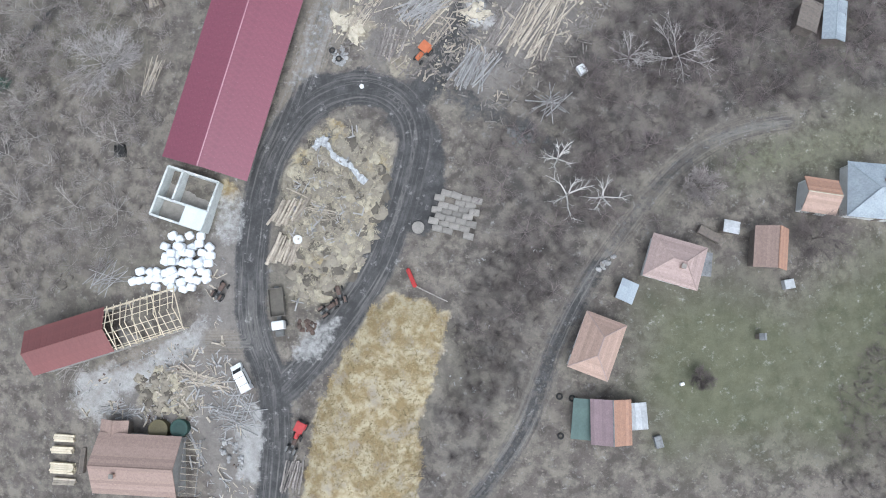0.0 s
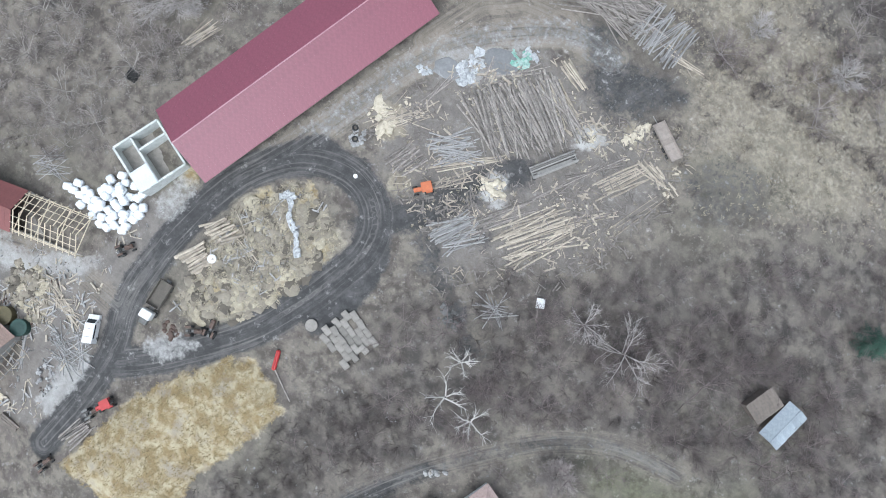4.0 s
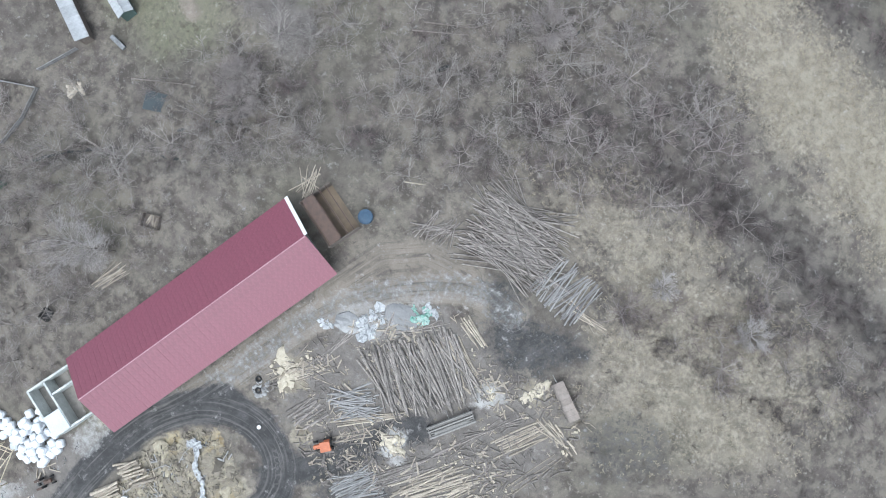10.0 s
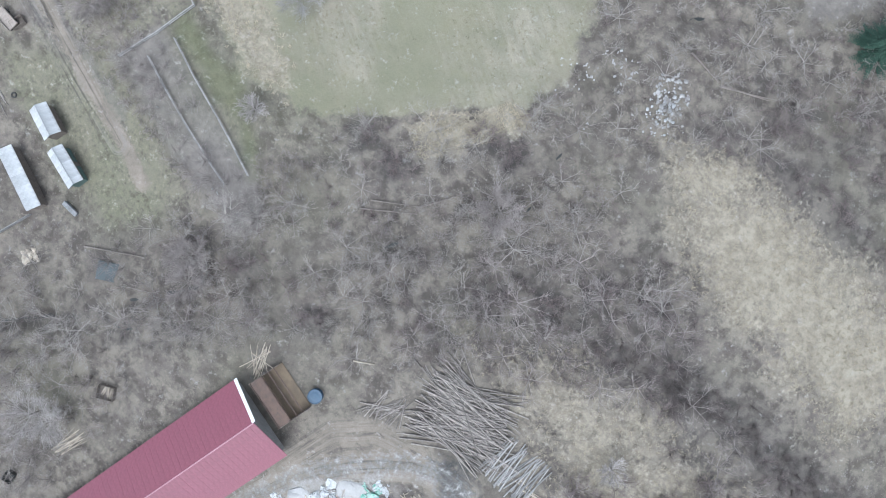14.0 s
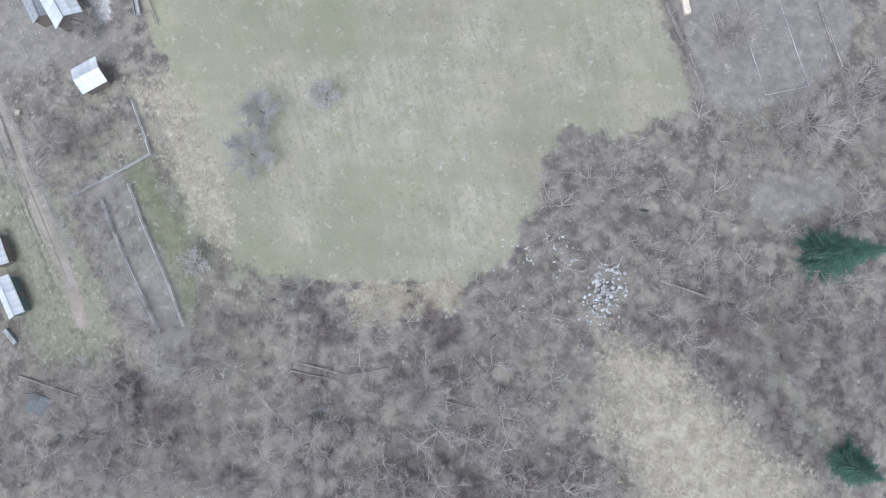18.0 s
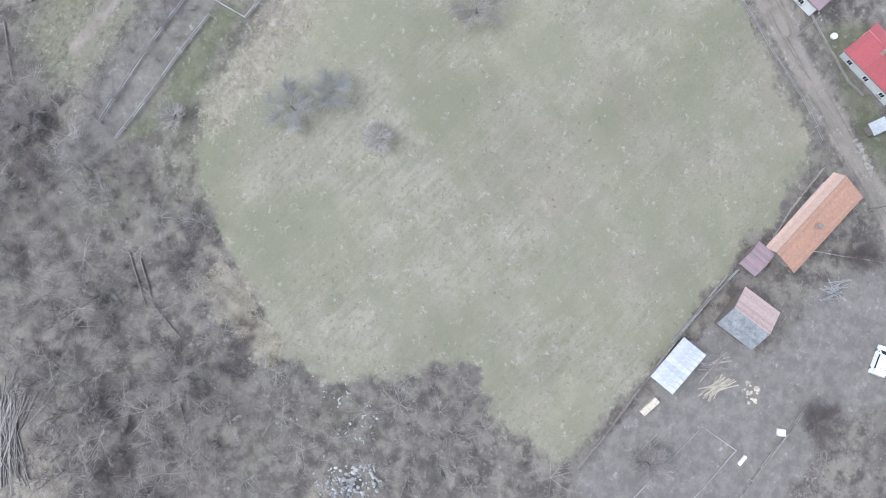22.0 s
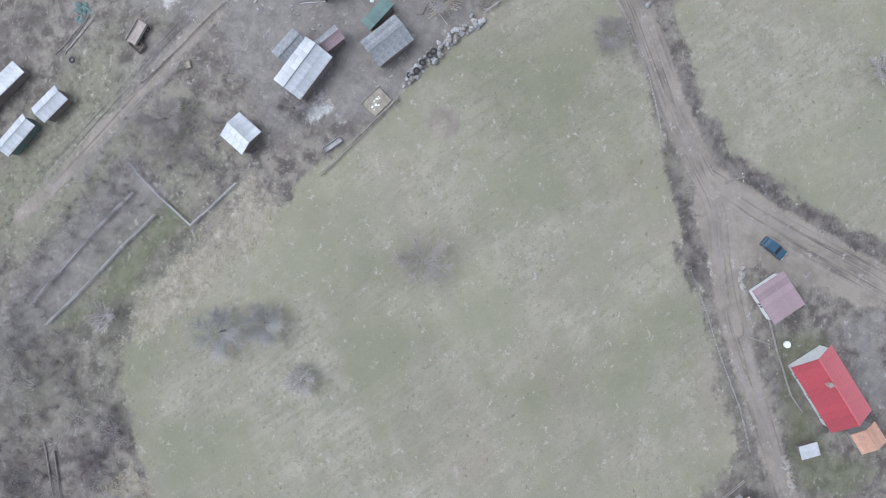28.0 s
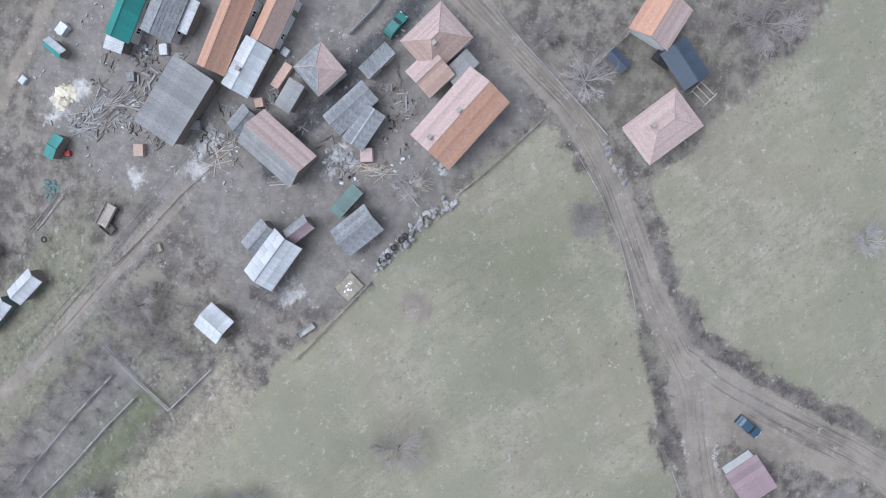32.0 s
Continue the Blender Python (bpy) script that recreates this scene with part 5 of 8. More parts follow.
building("barn", (-137.44, 110.35, 8.6, 4.88, 171.32), "barn roofed in pale blue-white metal sheets", "barn", eave=3.2, rise=1.2, slopes=(BLUE_SHEET, WHITE_SHEET), style="sheet", walls=PLANK, wins=False, panels=WHITE_SHEET, chimney=((-0.2, 0.1),))
building("barn", (-128.23, 101.52, 12.5, 7.24, 166.87), "big barn under a flat dark grey sheet roof", "barn", kind="mono", along=True, eave=4.0, rise=0.7, slopes=(DARK_SHEET,), style="corrugated", walls=PLANK, wins=False)
building("house", (-141.6, 105.42, 13.56, 4.93, 176.62), "long house with an orange tiled roof", eave=3.6, rise=2.2, slopes=(TILE_ORANGE, TILE_ORANGE))
building("house", (-146.26, 111.84, 9.07, 4.25, 174.12), "narrow house with a brown clay roof", eave=3.4, rise=1.8, slopes=(TILE_BROWN, TILE_ORANGE))
building("house", (-138.78, 88.56, 9.42, 4.37, 176.19), "house with a bright teal sheet roof", eave=3.4, rise=1.6, slopes=(TEAL_SHEET, TEAL_SHEET), style="sheet")
building("lean_to", (-133.23, 87.76, 3.54, 2.6, -87.98), "lean-to in pale corrugated sheets below a teal roof", "shed", kind="mono", along=False, eave=2.5, rise=0.4, slopes=(WHITE_SHEET,), style="corrugated", walls=PLANK, wins=False)
building("house", (-141.01, 94.71, 8.74, 5.54, 175.38), "house with a grey slate roof", eave=3.4, rise=1.8, slopes=(GREY_SHEET, GREY_SHEET), style="tile")
building("house", (-141.23, 121.47, 6.06, 5.85, -117.98), "small house with a grey and pink hipped roof", eave=3.2, rise=1.8, kind="hip", slopes=(TILE_PINK, GREY_SHEET))
building("shed", (-135.7, 118.27, 3.03, 4.95, -100.99), "dark shed with a felt roof", "shed", along=False, kind="mono", eave=2.6, rise=0.5, slopes=(DARK_SHEET,), style="sheet", walls=PLANK, wins=False)
building("shed", (-137.37, 128.14, 4.12, 8.37, -117.64), "long shed under a patched grey roof", "shed", along=False, eave=2.8, rise=0.9, slopes=(GREY_SHEET, BLUE_SHEET), style="sheet", walls=PLANK, wins=False, panels=GREY_SHEET)
building("shed", (-135.38, 131.15, 3.86, 6.62, -103.86), "shed with grey and white patched sheets", "shed", along=False, eave=2.6, rise=0.8, slopes=(WHITE_SHEET, GREY_SHEET), style="sheet", walls=PLANK, wins=False, panels=GREY_SHEET)
building("house", (-152.46, 174.71, 7.35, 10.06, -121.39), "house with a mottled pink hipped tile roof", kind="hip", eave=3.2, rise=2.2, along=False, slopes=(TILE_PINK, TILE_PINK), chimney=((0.3, -0.3),))
building("barn", (-162.78, 174.27, 6.82, 4.63, -124.08), "barn with a dark navy sheet roof", "barn", eave=3.0, rise=0.9, slopes=(NAVY_SHEET, NAVY_SHEET), style="sheet", walls=PLANK, wins=False)
building("house", (-167.55, 168.07, 6.94, 7.16, -99.47), "house with a brown and orange tiled gable roof", eave=3.2, rise=2.2, along=False, slopes=(TILE_ORANGE, TILE_PINK))
building("greenhouse", (-159.88, 164.54, 3.79, 2.13, -116.25), "low greenhouse with blue-grey panes", "greenhouse", eave=1.3, rise=0.4, slopes=(NAVY_SHEET, NAVY_SHEET), style="corrugated", walls=PLANK, wins=False, door=False)
building("shed", (-113.63, 83.21, 1.8, 4.24, -100.37), "small shed with a bright teal roof", "shed", eave=2.1, rise=0.5, slopes=(TEAL_SHEET, TEAL_SHEET), style="sheet", walls=PLANK, wins=False)
building("kiosk", (-128.94, 77.6, 3.6, 1.91, -108.42), "tiny kiosk with a teal and white roof", "shed", eave=2.1, rise=0.6, slopes=(WHITE_SHEET, TEAL_SHEET), style="sheet", walls=PLANK, wins=False)

# the corner by the road fork and the southern plot
building("garage", (-105.35, 209.94, 6.35, 6.05, -125.03), "garage with a mauve-grey sheet roof", "garage", eave=2.8, rise=0.7, kind="mono", slopes=(TILE_MAUVE,), style="sheet", walls=RENDER_WHITE)
# red roof: the slope away from the light has its shade painted as darker red
building("house", (-95.01, 223.44, 12.13, 7.27, -126.71), "white house with a bright red metal gable roof", eave=3.2, rise=2.4, slopes=(BRIGHT_RED, mat("shaded_red_metal", (0.27, 0.035, 0.042), (0.24, 0.03, 0.04), 0.4, 0.2, 3.0, 0.02)), style="sheet", chimney=((0.3, 0.2),))
building("shed", (-89.9, 232.56, 3.68, 4.43, -126.62), "orange tiled shed behind a white house", "shed", eave=2.6, rise=1.0, slopes=(TILE_ORANGE, TILE_ORANGE), walls=RENDER_GREY, wins=False)
building("shed", (-84.36, 224.41, 2.18, 3.15, -142.81), "low shed with a white roof", "shed", kind="mono", eave=2.0, rise=0.3, slopes=(WHITE_SHEET,), style="sheet", walls=PLANK, wins=False)
building("house", (-65.67, 215.49, 5.91, 16.49, -120.3), "long farmhouse with a weathered orange tiled roof", kind="gable", ridge=0.22, along=False, eave=3.0, rise=1.7, slopes=(TILE_SALMON, TILE_ORANGE), walls=RENDER_GREY, over=0.7, chimney=((0.1, 0.1),), ridge_mat=TILE_BROWN)
building("shed", (-57.95, 207.59, 3.18, 4.77, -119.22), "shed with a mauve tiled roof", "shed", eave=2.6, rise=0.7, slopes=(TILE_MAUVE, TILE_MAUVE), walls=PLANK, wins=False)
building("barn", (-48.35, 207.74, 6.63, 7.36, -115.74), "barn with a grey and pink tiled gable roof", "barn", eave=3.2, rise=2.0, along=True, slopes=(TILE_PINK, GREY_SHEET), walls=PLANK, wins=False, ridge=0.55)
building("shed", (-38.67, 198.42, 4.22, 8.15, -118.56), "open shed under a bright flat metal roof", "shed", along=False, kind="mono", eave=2.6, rise=0.5, slopes=(WHITE_SHEET,), style="corrugated", walls=PLANK, wins=False)

# ---- timber ----
def log_mesh(length, r, material, seed):
    q = random.Random(seed)
    g = Geo()
    pts = [Vector((-length / 2 + length * k / 3, q.uniform(-1, 1) * 0.012 * length, 0)) for k in range(4)]
    n = 7
    base = len(g.v)
    for k, p in enumerate(pts):
        rr = r * (1.08 - 0.09 * k)
        g.v += [(p.x, p.y + rr * math.cos(6.28319 * i / n), rr * math.sin(6.28319 * i / n)) for i in range(n)]
    for k in range(3):
        g.f += [(base + k * n + i, base + k * n + (i + 1) % n, base + (k + 1) * n + (i + 1) % n, base + (k + 1) * n + i) for i in range(n)]
    g.f += [tuple(base + i for i in range(n)), tuple(base + 3 * n + i for i in reversed(range(n)))]
    return g.mesh("log", material)


LOGS = {}


def log_pile(row, sample, count, label, material=LOG, radius=0.15, jitter=5.0, layers=2, name="log_pile", piece_name="log", board=False):
    """Logs lying across a row line; sample: x, y, length and direction of one log."""
    (x0, y0), (x1, y1) = row
    length, ang = sample[2], sample[3]
    cx, cy = (x0 + x1) / 2, (y0 + y1) / 2
    z0 = height(cx, cy)
    th = empty(name, cx, cy, 0, 0, label, "timber", "timber piles of the yard")
    q = random.Random(int(cx * 7 + cy * 13))
    for k in range(count):
        f = (k // layers + 0.5) / max(1, count // layers) if count > 3 else (k + 0.5) / count
        f = min(1.0, max(0.0, f + q.uniform(-0.04, 0.04)))
        lv = k % layers
        ln = length * q.uniform(0.72, 1.08)
        key = (material.name, round(ln), q.randrange(3), board)
        if key not in LOGS:
            if board:
                LOGS[key] = Geo().box((0, 0, 0), (max(1, round(ln)), 0.26, 0.09)).mesh("plank", material)
            else:
                LOGS[key] = log_mesh(max(1, round(ln)), 0.15, material, len(LOGS))
        s = radius / 0.15 * q.uniform(0.75, 1.3)
        sl = q.uniform(-0.06, 0.06) * length
        a = ang + q.gauss(0, jitter)
        px_, py_ = x0 + (x1 - x0) * f + sl * math.cos(radians(ang)), y0 + (y1 - y0) * f + sl * math.sin(radians(ang))
        za, zb = (height(px_ + d * ln * 0.4 * math.cos(radians(a)), py_ + d * ln * 0.4 * math.sin(radians(a))) for d in (-1, 1))
        pitch = math.degrees(math.atan2(zb - za, ln * 0.8))
        zz = (za + zb) / 2 - z0 + radius * (0.75 + 1.6 * lv)
        piece(piece_name, LOGS[key], th, pose(px_ - cx, py_ - cy, zz, 0, -pitch + q.uniform(-1, 1), a) @ Matrix.Diagonal((1, s, s, 1)))
    return th


log_pile([(-5.55, 58.88), (3.43, 70.91)], (-0.95, 64.06, 12.83, -29.25), 90, "broad heap of long grey logs laid side by side", LOG, 0.16, 9)
log_pile([(-3.84, 97.06), (-2.09, 86.1)], (-3.51, 91.15, 16.19, 9.98), 130, "tangled heap of thin grey poles beside the track", LOG, 0.10, 19, 3)
log_pile([(-10.78, 93.26), (6.11, 89.77)], (-5.47, 91.04, 9.17, -14.48), 46, "short grey poles thrown across a heap", LOG, 0.10, 22, 2)
log_pile([(4.36, 90.48), (13.28, 89.92)], (8.31, 90.25, 7.92, 84.7), 36, "short grey poles stacked at the heap's end", LOG_GREY, 0.11, 10, 2)
log_pile([(12.55, 89.1), (16.07, 88.4)], (15.23, 88.31, 8.28, 5.33), 8, "few loose poles lying on grass", LOG_PALE, 0.09, 14, 1)
log_pile([(-8.58, 55.18), (-4.47, 53.06)], (-6.71, 53.98, 8.02, 46.1), 34, "silver-grey slab wood heaped crosswise", LOG_GREY, 0.11, 14, 2)
log_pile([(-3.78, 53.99), (-2.89, 53.17)], (-3.42, 53.64, 13.69, 45.33), 5, "long pale beams lying beside a log heap", LOG_PALE, 0.15, 2, 1)
log_pile([(-4.35, 49.92), (-2.76, 49.44)], (-3.48, 50.48, 7.63, 55.86), 4, "peeled poles lying by the track", LOG_PALE, 0.1, 6, 1)
log_pile([(-0.24, 44.07), (4.79, 42.74)], (2.57, 43.56, 7.44, 60.45), 34, "silver-grey slab wood heaped beside the dark track", LOG_GREY, 0.11, 14, 2)
log_pile([(9.51, 52.68), (15.99, 50.05)], (13.45, 51.65, 13.03, 59.3), 26, "row of long peeled logs on bare ground", LOG_PALE, 0.14, 5, 1)
log_pile([(4, 48.47), (7.3, 48.81)], (8.98, 51.11, 13.6, 57.34), 9, "long grey logs overlapping a peeled row", LOG, 0.13, 5, 1)
log_pile([(16.95, 58.78), (18.46, 58.36)], (17.32, 58.16, 7.22, 47.94), 3, "pair of thin poles lying apart", LOG_PALE, 0.09, 4, 1)
log_pile([(16.5, 67.37), (19.87, 66.09)], (18.34, 66.52, 9.01, 62.88), 10, "straight peeled logs in a short row", LOG_PALE, 0.14, 3, 1)
log_pile([(20.73, 69.84), (23.65, 71.48)], (22.04, 70.68, 7.15, -11.32), 8, "logs leaning beside a parked trailer", LOG_PALE, 0.13, 6, 1)
log_pile([(22.43, 63.93), (24.21, 63.48)], (23.43, 63.7, 10.3, 72.25), 3, "two long pale poles on dry grass", LOG_PALE, 0.1, 2, 1)
log_pile([(7.41, 53.08), (9.39, 56.5)], (7.66, 53.48, 12.98, 61.57), 8, "scattered long logs beside sawdust", LOG, 0.11, 6, 1)
log_pile([(11.5, 61.18), (13.9, 65.5)], (11.89, 62.87, 12.66, 59), 7, "thin logs scattered along the yard", LOG, 0.1, 8, 1)
log_pile([(0.71, 74.59), (1.87, 76.36)], (1.23, 75.25, 5.68, -17.99), 6, "short stack of pale logs at the loop's edge", LOG_PALE, 0.15, 4, 1)
log_pile([(1.18, 69.32), (3.57, 72.2)], (3.61, 70.83, 7.8, -18.55), 8, "pale logs beside the broad heap", LOG_PALE, 0.14, 6, 1)
log_pile([(-10.44, 68.18), (-10.27, 68.56)], (-10.57, 67.61, 5.55, 107.3), 1, "single long pole leaning over a heap", LOG, 0.14, 1, 1)
log_pile([(-6.91, 68.67), (-5.7, 70.84)], (-7.24, 68.7, 9.97, 52.28), 4, "poles laid across the top of a heap", LOG, 0.11, 8, 1)
log_pile([(-13.9, 47.91), (-9.25, 47.9)], (-11.29, 47.42, 6.02, 73.54), 10, "small stack of brown logs", LOG, 0.17, 3, 1)
log_pile([(-18.94, 52.94), (-14.97, 52.58)], (-19.73, 54.69, 9.39, 62.55), 14, "offcuts and poles thrown over bark waste", LOG_PALE, 0.09, 16, 1)
log_pile([(-15.68, 57.99), (-13.92, 61.81)], (-15.08, 60.27, 7.31, 78.36), 5, "crooked poles lying on dry grass", LOG, 0.09, 10, 1)
log_pile([(-31.35, 19.77), (-26.29, 20.07)], (-29.95, 19.97, 5.16, 60.39), 15, "stack of brown logs on the heap island", LOG_PALE, 0.24, 4, 2)
log_pile([(-31.96, 13.76), (-27.47, 13.15)], (-30.65, 13.96, 5.42, 64), 15, "stack of brown logs beside the inner track", LOG_PALE, 0.24, 4, 2)
log_pile([(-30.6, -24.58), (-26.99, -24.46)], (-29.1, -24.54, 6.11, 75.42), 14, "stack of grey logs at the roadside", LOG, 0.15, 4, 2)
log_pile([(-25.66, 22.17), (-20.36, 17.41)], (-23.74, 21.67, 7.36, -23.34), 10, "rotten planks scattered over the heap", LOG_PALE, 0.09, 16, 1)
log_pile([(-45.97, -7.22), (-42.96, -9.71)], (-44.28, -8.65, 7.67, -13.88), 26, "heap of sawn offcuts beside the yard track", LOG_PALE, 0.08, 14, 2, "offcut_heap", "plank", True)
log_pile([(-54.59, 43.43), (-52.04, 43.34)], (-53.36, 42.62, 6.46, 74.86), 12, "brushwood poles on rough grass", LOG_PALE, 0.08, 12, 1)
log_pile([(-36.25, 77.37), (-33.78, 78.11)], (-36.38, 78.32, 6.08, 110.85), 14, "pale sticks fanned against a barn corner", LOG_PALE, 0.07, 24, 1)
log_pile([(-16.02, 84.39), (-10.91, 86.11)], (-13.13, 85.2, 5.6, 73.7), 30, "waste heap of short poles and bark", LOG, 0.09, 30, 2)
log_pile([(-22.02, 88.14), (-20.31, 89.26)], (-21.12, 88.65, 2.79, 32.56), 2, "single short pale beam in the grass", LOG_PALE, 0.13, 3, 1)
log_pile([(-41.51, -12.99), (-37.53, -16.8)], (-39.88, -14.26, 7.2, -16.91), 26, "tangle of steel bars and poles on gravel", LOG_GREY, 0.07, 40, 2)
log_pile([(-46.89, -19.01), (-45.13, -22.14)], (-45.73, -19.96, 5.33, -66.72), 8, "pale beams leaning beside a house", LOG_GREY, 0.12, 10, 1)
log_pile([(-63.71, 10.24), (-60.08, 8.27)], (-61.85, 9.24, 7.04, 33.16), 16, "brushwood and sticks beside white bales", LOG_GREY, 0.07, 30, 1)
log_pile([(-123.95, 88.84), (-124.14, 92.01)], (-124, 89.68, 6.95, 130.21), 22, "heap of poles and boards in a farmyard", LOG, 0.09, 25, 2)
log_pile([(-101.42, 83.18), (-102.84, 85.44)], (-102.12, 84.68, 7.93, 160.08), 7, "long thin poles stacked on grass", LOG, 0.09, 3, 1)
log_pile([(-120.58, 85.21), (-122.54, 87.75)], (-121.38, 86.06, 8.31, 153.41), 10, "old boards and poles by a sand heap", LOG_GREY, 0.09, 14, 1)
log_pile([(-36.47, 204.9), (-36.49, 207.37)], (-36.28, 206.43, 5.03, 136.45), 22, "stack of pale firewood boards in a plot", LOG_PALE, 0.09, 14, 2, "board_pile", "plank", True)
log_pile([(-38.74, 204.46), (-41.11, 205.49)], (-39.73, 205.03, 4.79, 128.5), 18, "dark heap of old boards behind a barn", LOG, 0.09, 30, 2, "board_pile", "plank", True)
log_pile([(-25.11, 196.64), (-24.44, 198.18)], (-25.1, 197.21, 5.26, 141.79), 5, "thin poles lying on a garden plot", LOG, 0.08, 5, 1)
log_pile([(-54.4, 221.87), (-57.81, 223.01)], (-55.9, 222.47, 4.24, 117.94), 18, "heap of scrap boards in a fenced plot", LOG_GREY, 0.09, 40, 2)
log_pile([(-5.23, 6.64), (-3.83, 5.26)], (-5, 5.81, 6.75, -25.99), 1, "single brown beam on a grass bank", LOG, 0.13, 1, 1)
log_pile([(13.38, 37.62), (16.15, 37.13)], (14.52, 37.58, 6.32, 17.14), 12, "broken slabs and boards strewn on scrub", LOG_GREY, 0.1, 40, 1)
log_pile([(-127.97, 141.5), (-130.76, 142.37)], (-129.63, 141.35, 4.6, 117.12), 26, "pile of brushwood beside a long house", LOG_PALE, 0.05, 40, 2)

log_pile([(-38.91, -11), (-35.93, -13.85)], (-38.16, -12.68, 5.81, 36.76), 16, "crossed grey beams dumped on gravel", LOG_GREY, 0.09, 50, 2)
log_pile([(-62.01, -13.39), (-58.36, -15.31)], (-59.33, -14.32, 5.52, 11.6), 14, "grey boards beside a house corner", LOG_GREY, 0.09, 25, 1)
log_pile([(-70.83, -6.52), (-67.63, -7.48)], (-69.17, -7, 5.43, 34.09), 10, "old boards along a workshop wall", LOG, 0.09, 20, 1)
log_pile([(-116.33, 84.65), (-119.81, 87.16)], (-118.16, 85.77, 5.46, 122.73), 14, "grey boards and scrap along a garden", LOG_GREY, 0.09, 22, 1)
log_pile([(-129.79, 132.38), (-129.43, 136.48)], (-129.7, 134.66, 4.52, 135.13), 26, "heap of brush and broken boards in a yard", LOG_PALE, 0.06, 40, 2)
log_pile([(-121.62, 121.56), (-124.87, 122.31)], (-120.98, 123.1, 6.12, 107.15), 5, "grey poles behind a pink barn", LOG_GREY, 0.09, 20, 1)
log_pile([(-119.86, 109.46), (-124.01, 109.93)], (-121.99, 109.21, 5.67, 158.38), 8, "pale boards dropped on lime-stained ground", LOG_PALE, 0.09, 30, 1)

# white wrapped bales beside the house shell
BALES = [(-50.99, 17.1), (-45.59, 17.02), (-42.89, 13.93), (-41.95, 8.2), (-46.75, 7.07), (-57.8, 7.69), (-58.6, 9.25), (-51.8, 11.33), (-50.62, 14.02)]


def bales():
    q = random.Random(3)
    xs, ys = [p[0] for p in BALES], [p[1] for p in BALES]
    meshes = [Geo().soft_box((0, 0, 0.5), (1.38 + 0.12 * k, 1.32, 1.1), 0.26).mesh("bale", BALE) for k in range(3)]
    made = []
    for tier in range(2):
        y = min(ys)
        while y < max(ys):
            x = min(xs) + q.uniform(0, 0.6)
            while x < max(xs):
                px_, py_ = x + q.uniform(-0.38, 0.38), y + q.uniform(-0.38, 0.38)
                d = float(poly_np(BALES, np.array([px_]), np.array([py_]))[0])
                if d > (-0.2 if tier == 0 else 1.5) and (tier == 0 or q.random() < 0.65):
                    ob = new("bale", meshes[q.randrange(3)])
                    ob.matrix_basis = pose(px_, py_, height(px_, py_) - 0.05 + tier * 1.02, q.uniform(-7, 7), q.uniform(-7, 7), q.uniform(-45, 45))
                    tagged(ob, "square bale wrapped in white foil", "bale", "white bales in a heap")
                    made.append(ob)
                x += 1.52
            y += 1.46


bales()


# weathered concrete slabs in rows
def slab_stack(rect):
    x, y, a, b, ang = rect
    th = empty("slab_stack", x, y, ang, 0, "rows of weathered concrete slabs on open ground", "concrete slabs")
    q = random.Random(5)
    me = [Geo().soft_box((0, 0, 0), (1.72, 0.98 + 0.06 * k, 0.36), 0.05).mesh("slab", CONCRETE) for k in range(3)]
    nu, nv = int(a / 1.0), int(b / 1.75)
    for i in range(nu):
        for j in range(nv):
            for lv in range(1 + (q.random() < 0.45)):
                if q.random() < 0.92:
                    piece("slab", me[q.randrange(3)], th, pose(-a / 2 + 1.0 * (i + 0.5), -b / 2 + 1.75 * (j + 0.25 + 0.5 * (i % 2)), 0.2 + 0.37 * lv, q.uniform(-2, 2), q.uniform(-2, 2), 90 + q.gauss(0, 5)))


slab_stack((-1.32, 19.48, 7.53, 7.67, 75.7))


def concrete_ring(x, y, r, h, label, material=CONCRETE, lid=True):
    th = empty("well_ring", x, y, 0, 0, label, "concrete ring")
    part("ring", Geo().rod((0, 0, -0.2), (0, 0, h), r, r * 0.97, 18), material, th)
    part("lid", Geo().rod((0, 0, h + 0.005), (0, 0, h + 0.09), r * 1.04, r * 1.0, 18), material, th)


concrete_ring(*(-27.19, 15.08), 0.75, 0.7, "white round tank lid on a log stack's edge", WHITE_PAINT)
concrete_ring(*(-7.09, 16.98), 1.0, 0.5, "round concrete well cover beside slab rows")
concrete_ring(*(-98.98, 215.44), 0.55, 0.4, "small white garden ring on grass", RENDER_WHITE)
concrete_ring(*(-16.63, 40.6), 0.35, 0.25, "small white marker drum on the dark track", WHITE_PAINT)


# ---- vehicles ----
def wheel(parent, x, y, r, w):
    g = Geo().rod((x, y - w / 2, r), (x, y + w / 2, r), r, n=14)
    wh = part("wheel", g, BLACK, parent)
    part("rim", Geo().rod((x, y - w / 2 - 0.01, r), (x, y + w / 2 + 0.01, r), r * 0.55, n=10), STEEL, wh)


def shell(profile, width, inset=0.12):
    """A car body: a side outline swept across, narrower towards the roof."""
    g = Geo()
    top = max(z for _, z in profile)
    n = len(profile)
    for s in (-1, 1):
        g.v += [(x, s * (width / 2 - inset * max(0, (z - 0.8)) / max(0.01, top - 0.8)), z) for x, z in profile]
    g.f += [tuple(range(n - 1, -1, -1)), tuple(range(n, 2 * n))] + [(i, (i + 1) % n, n + (i + 1) % n, n + i) for i in range(n)]
    return g


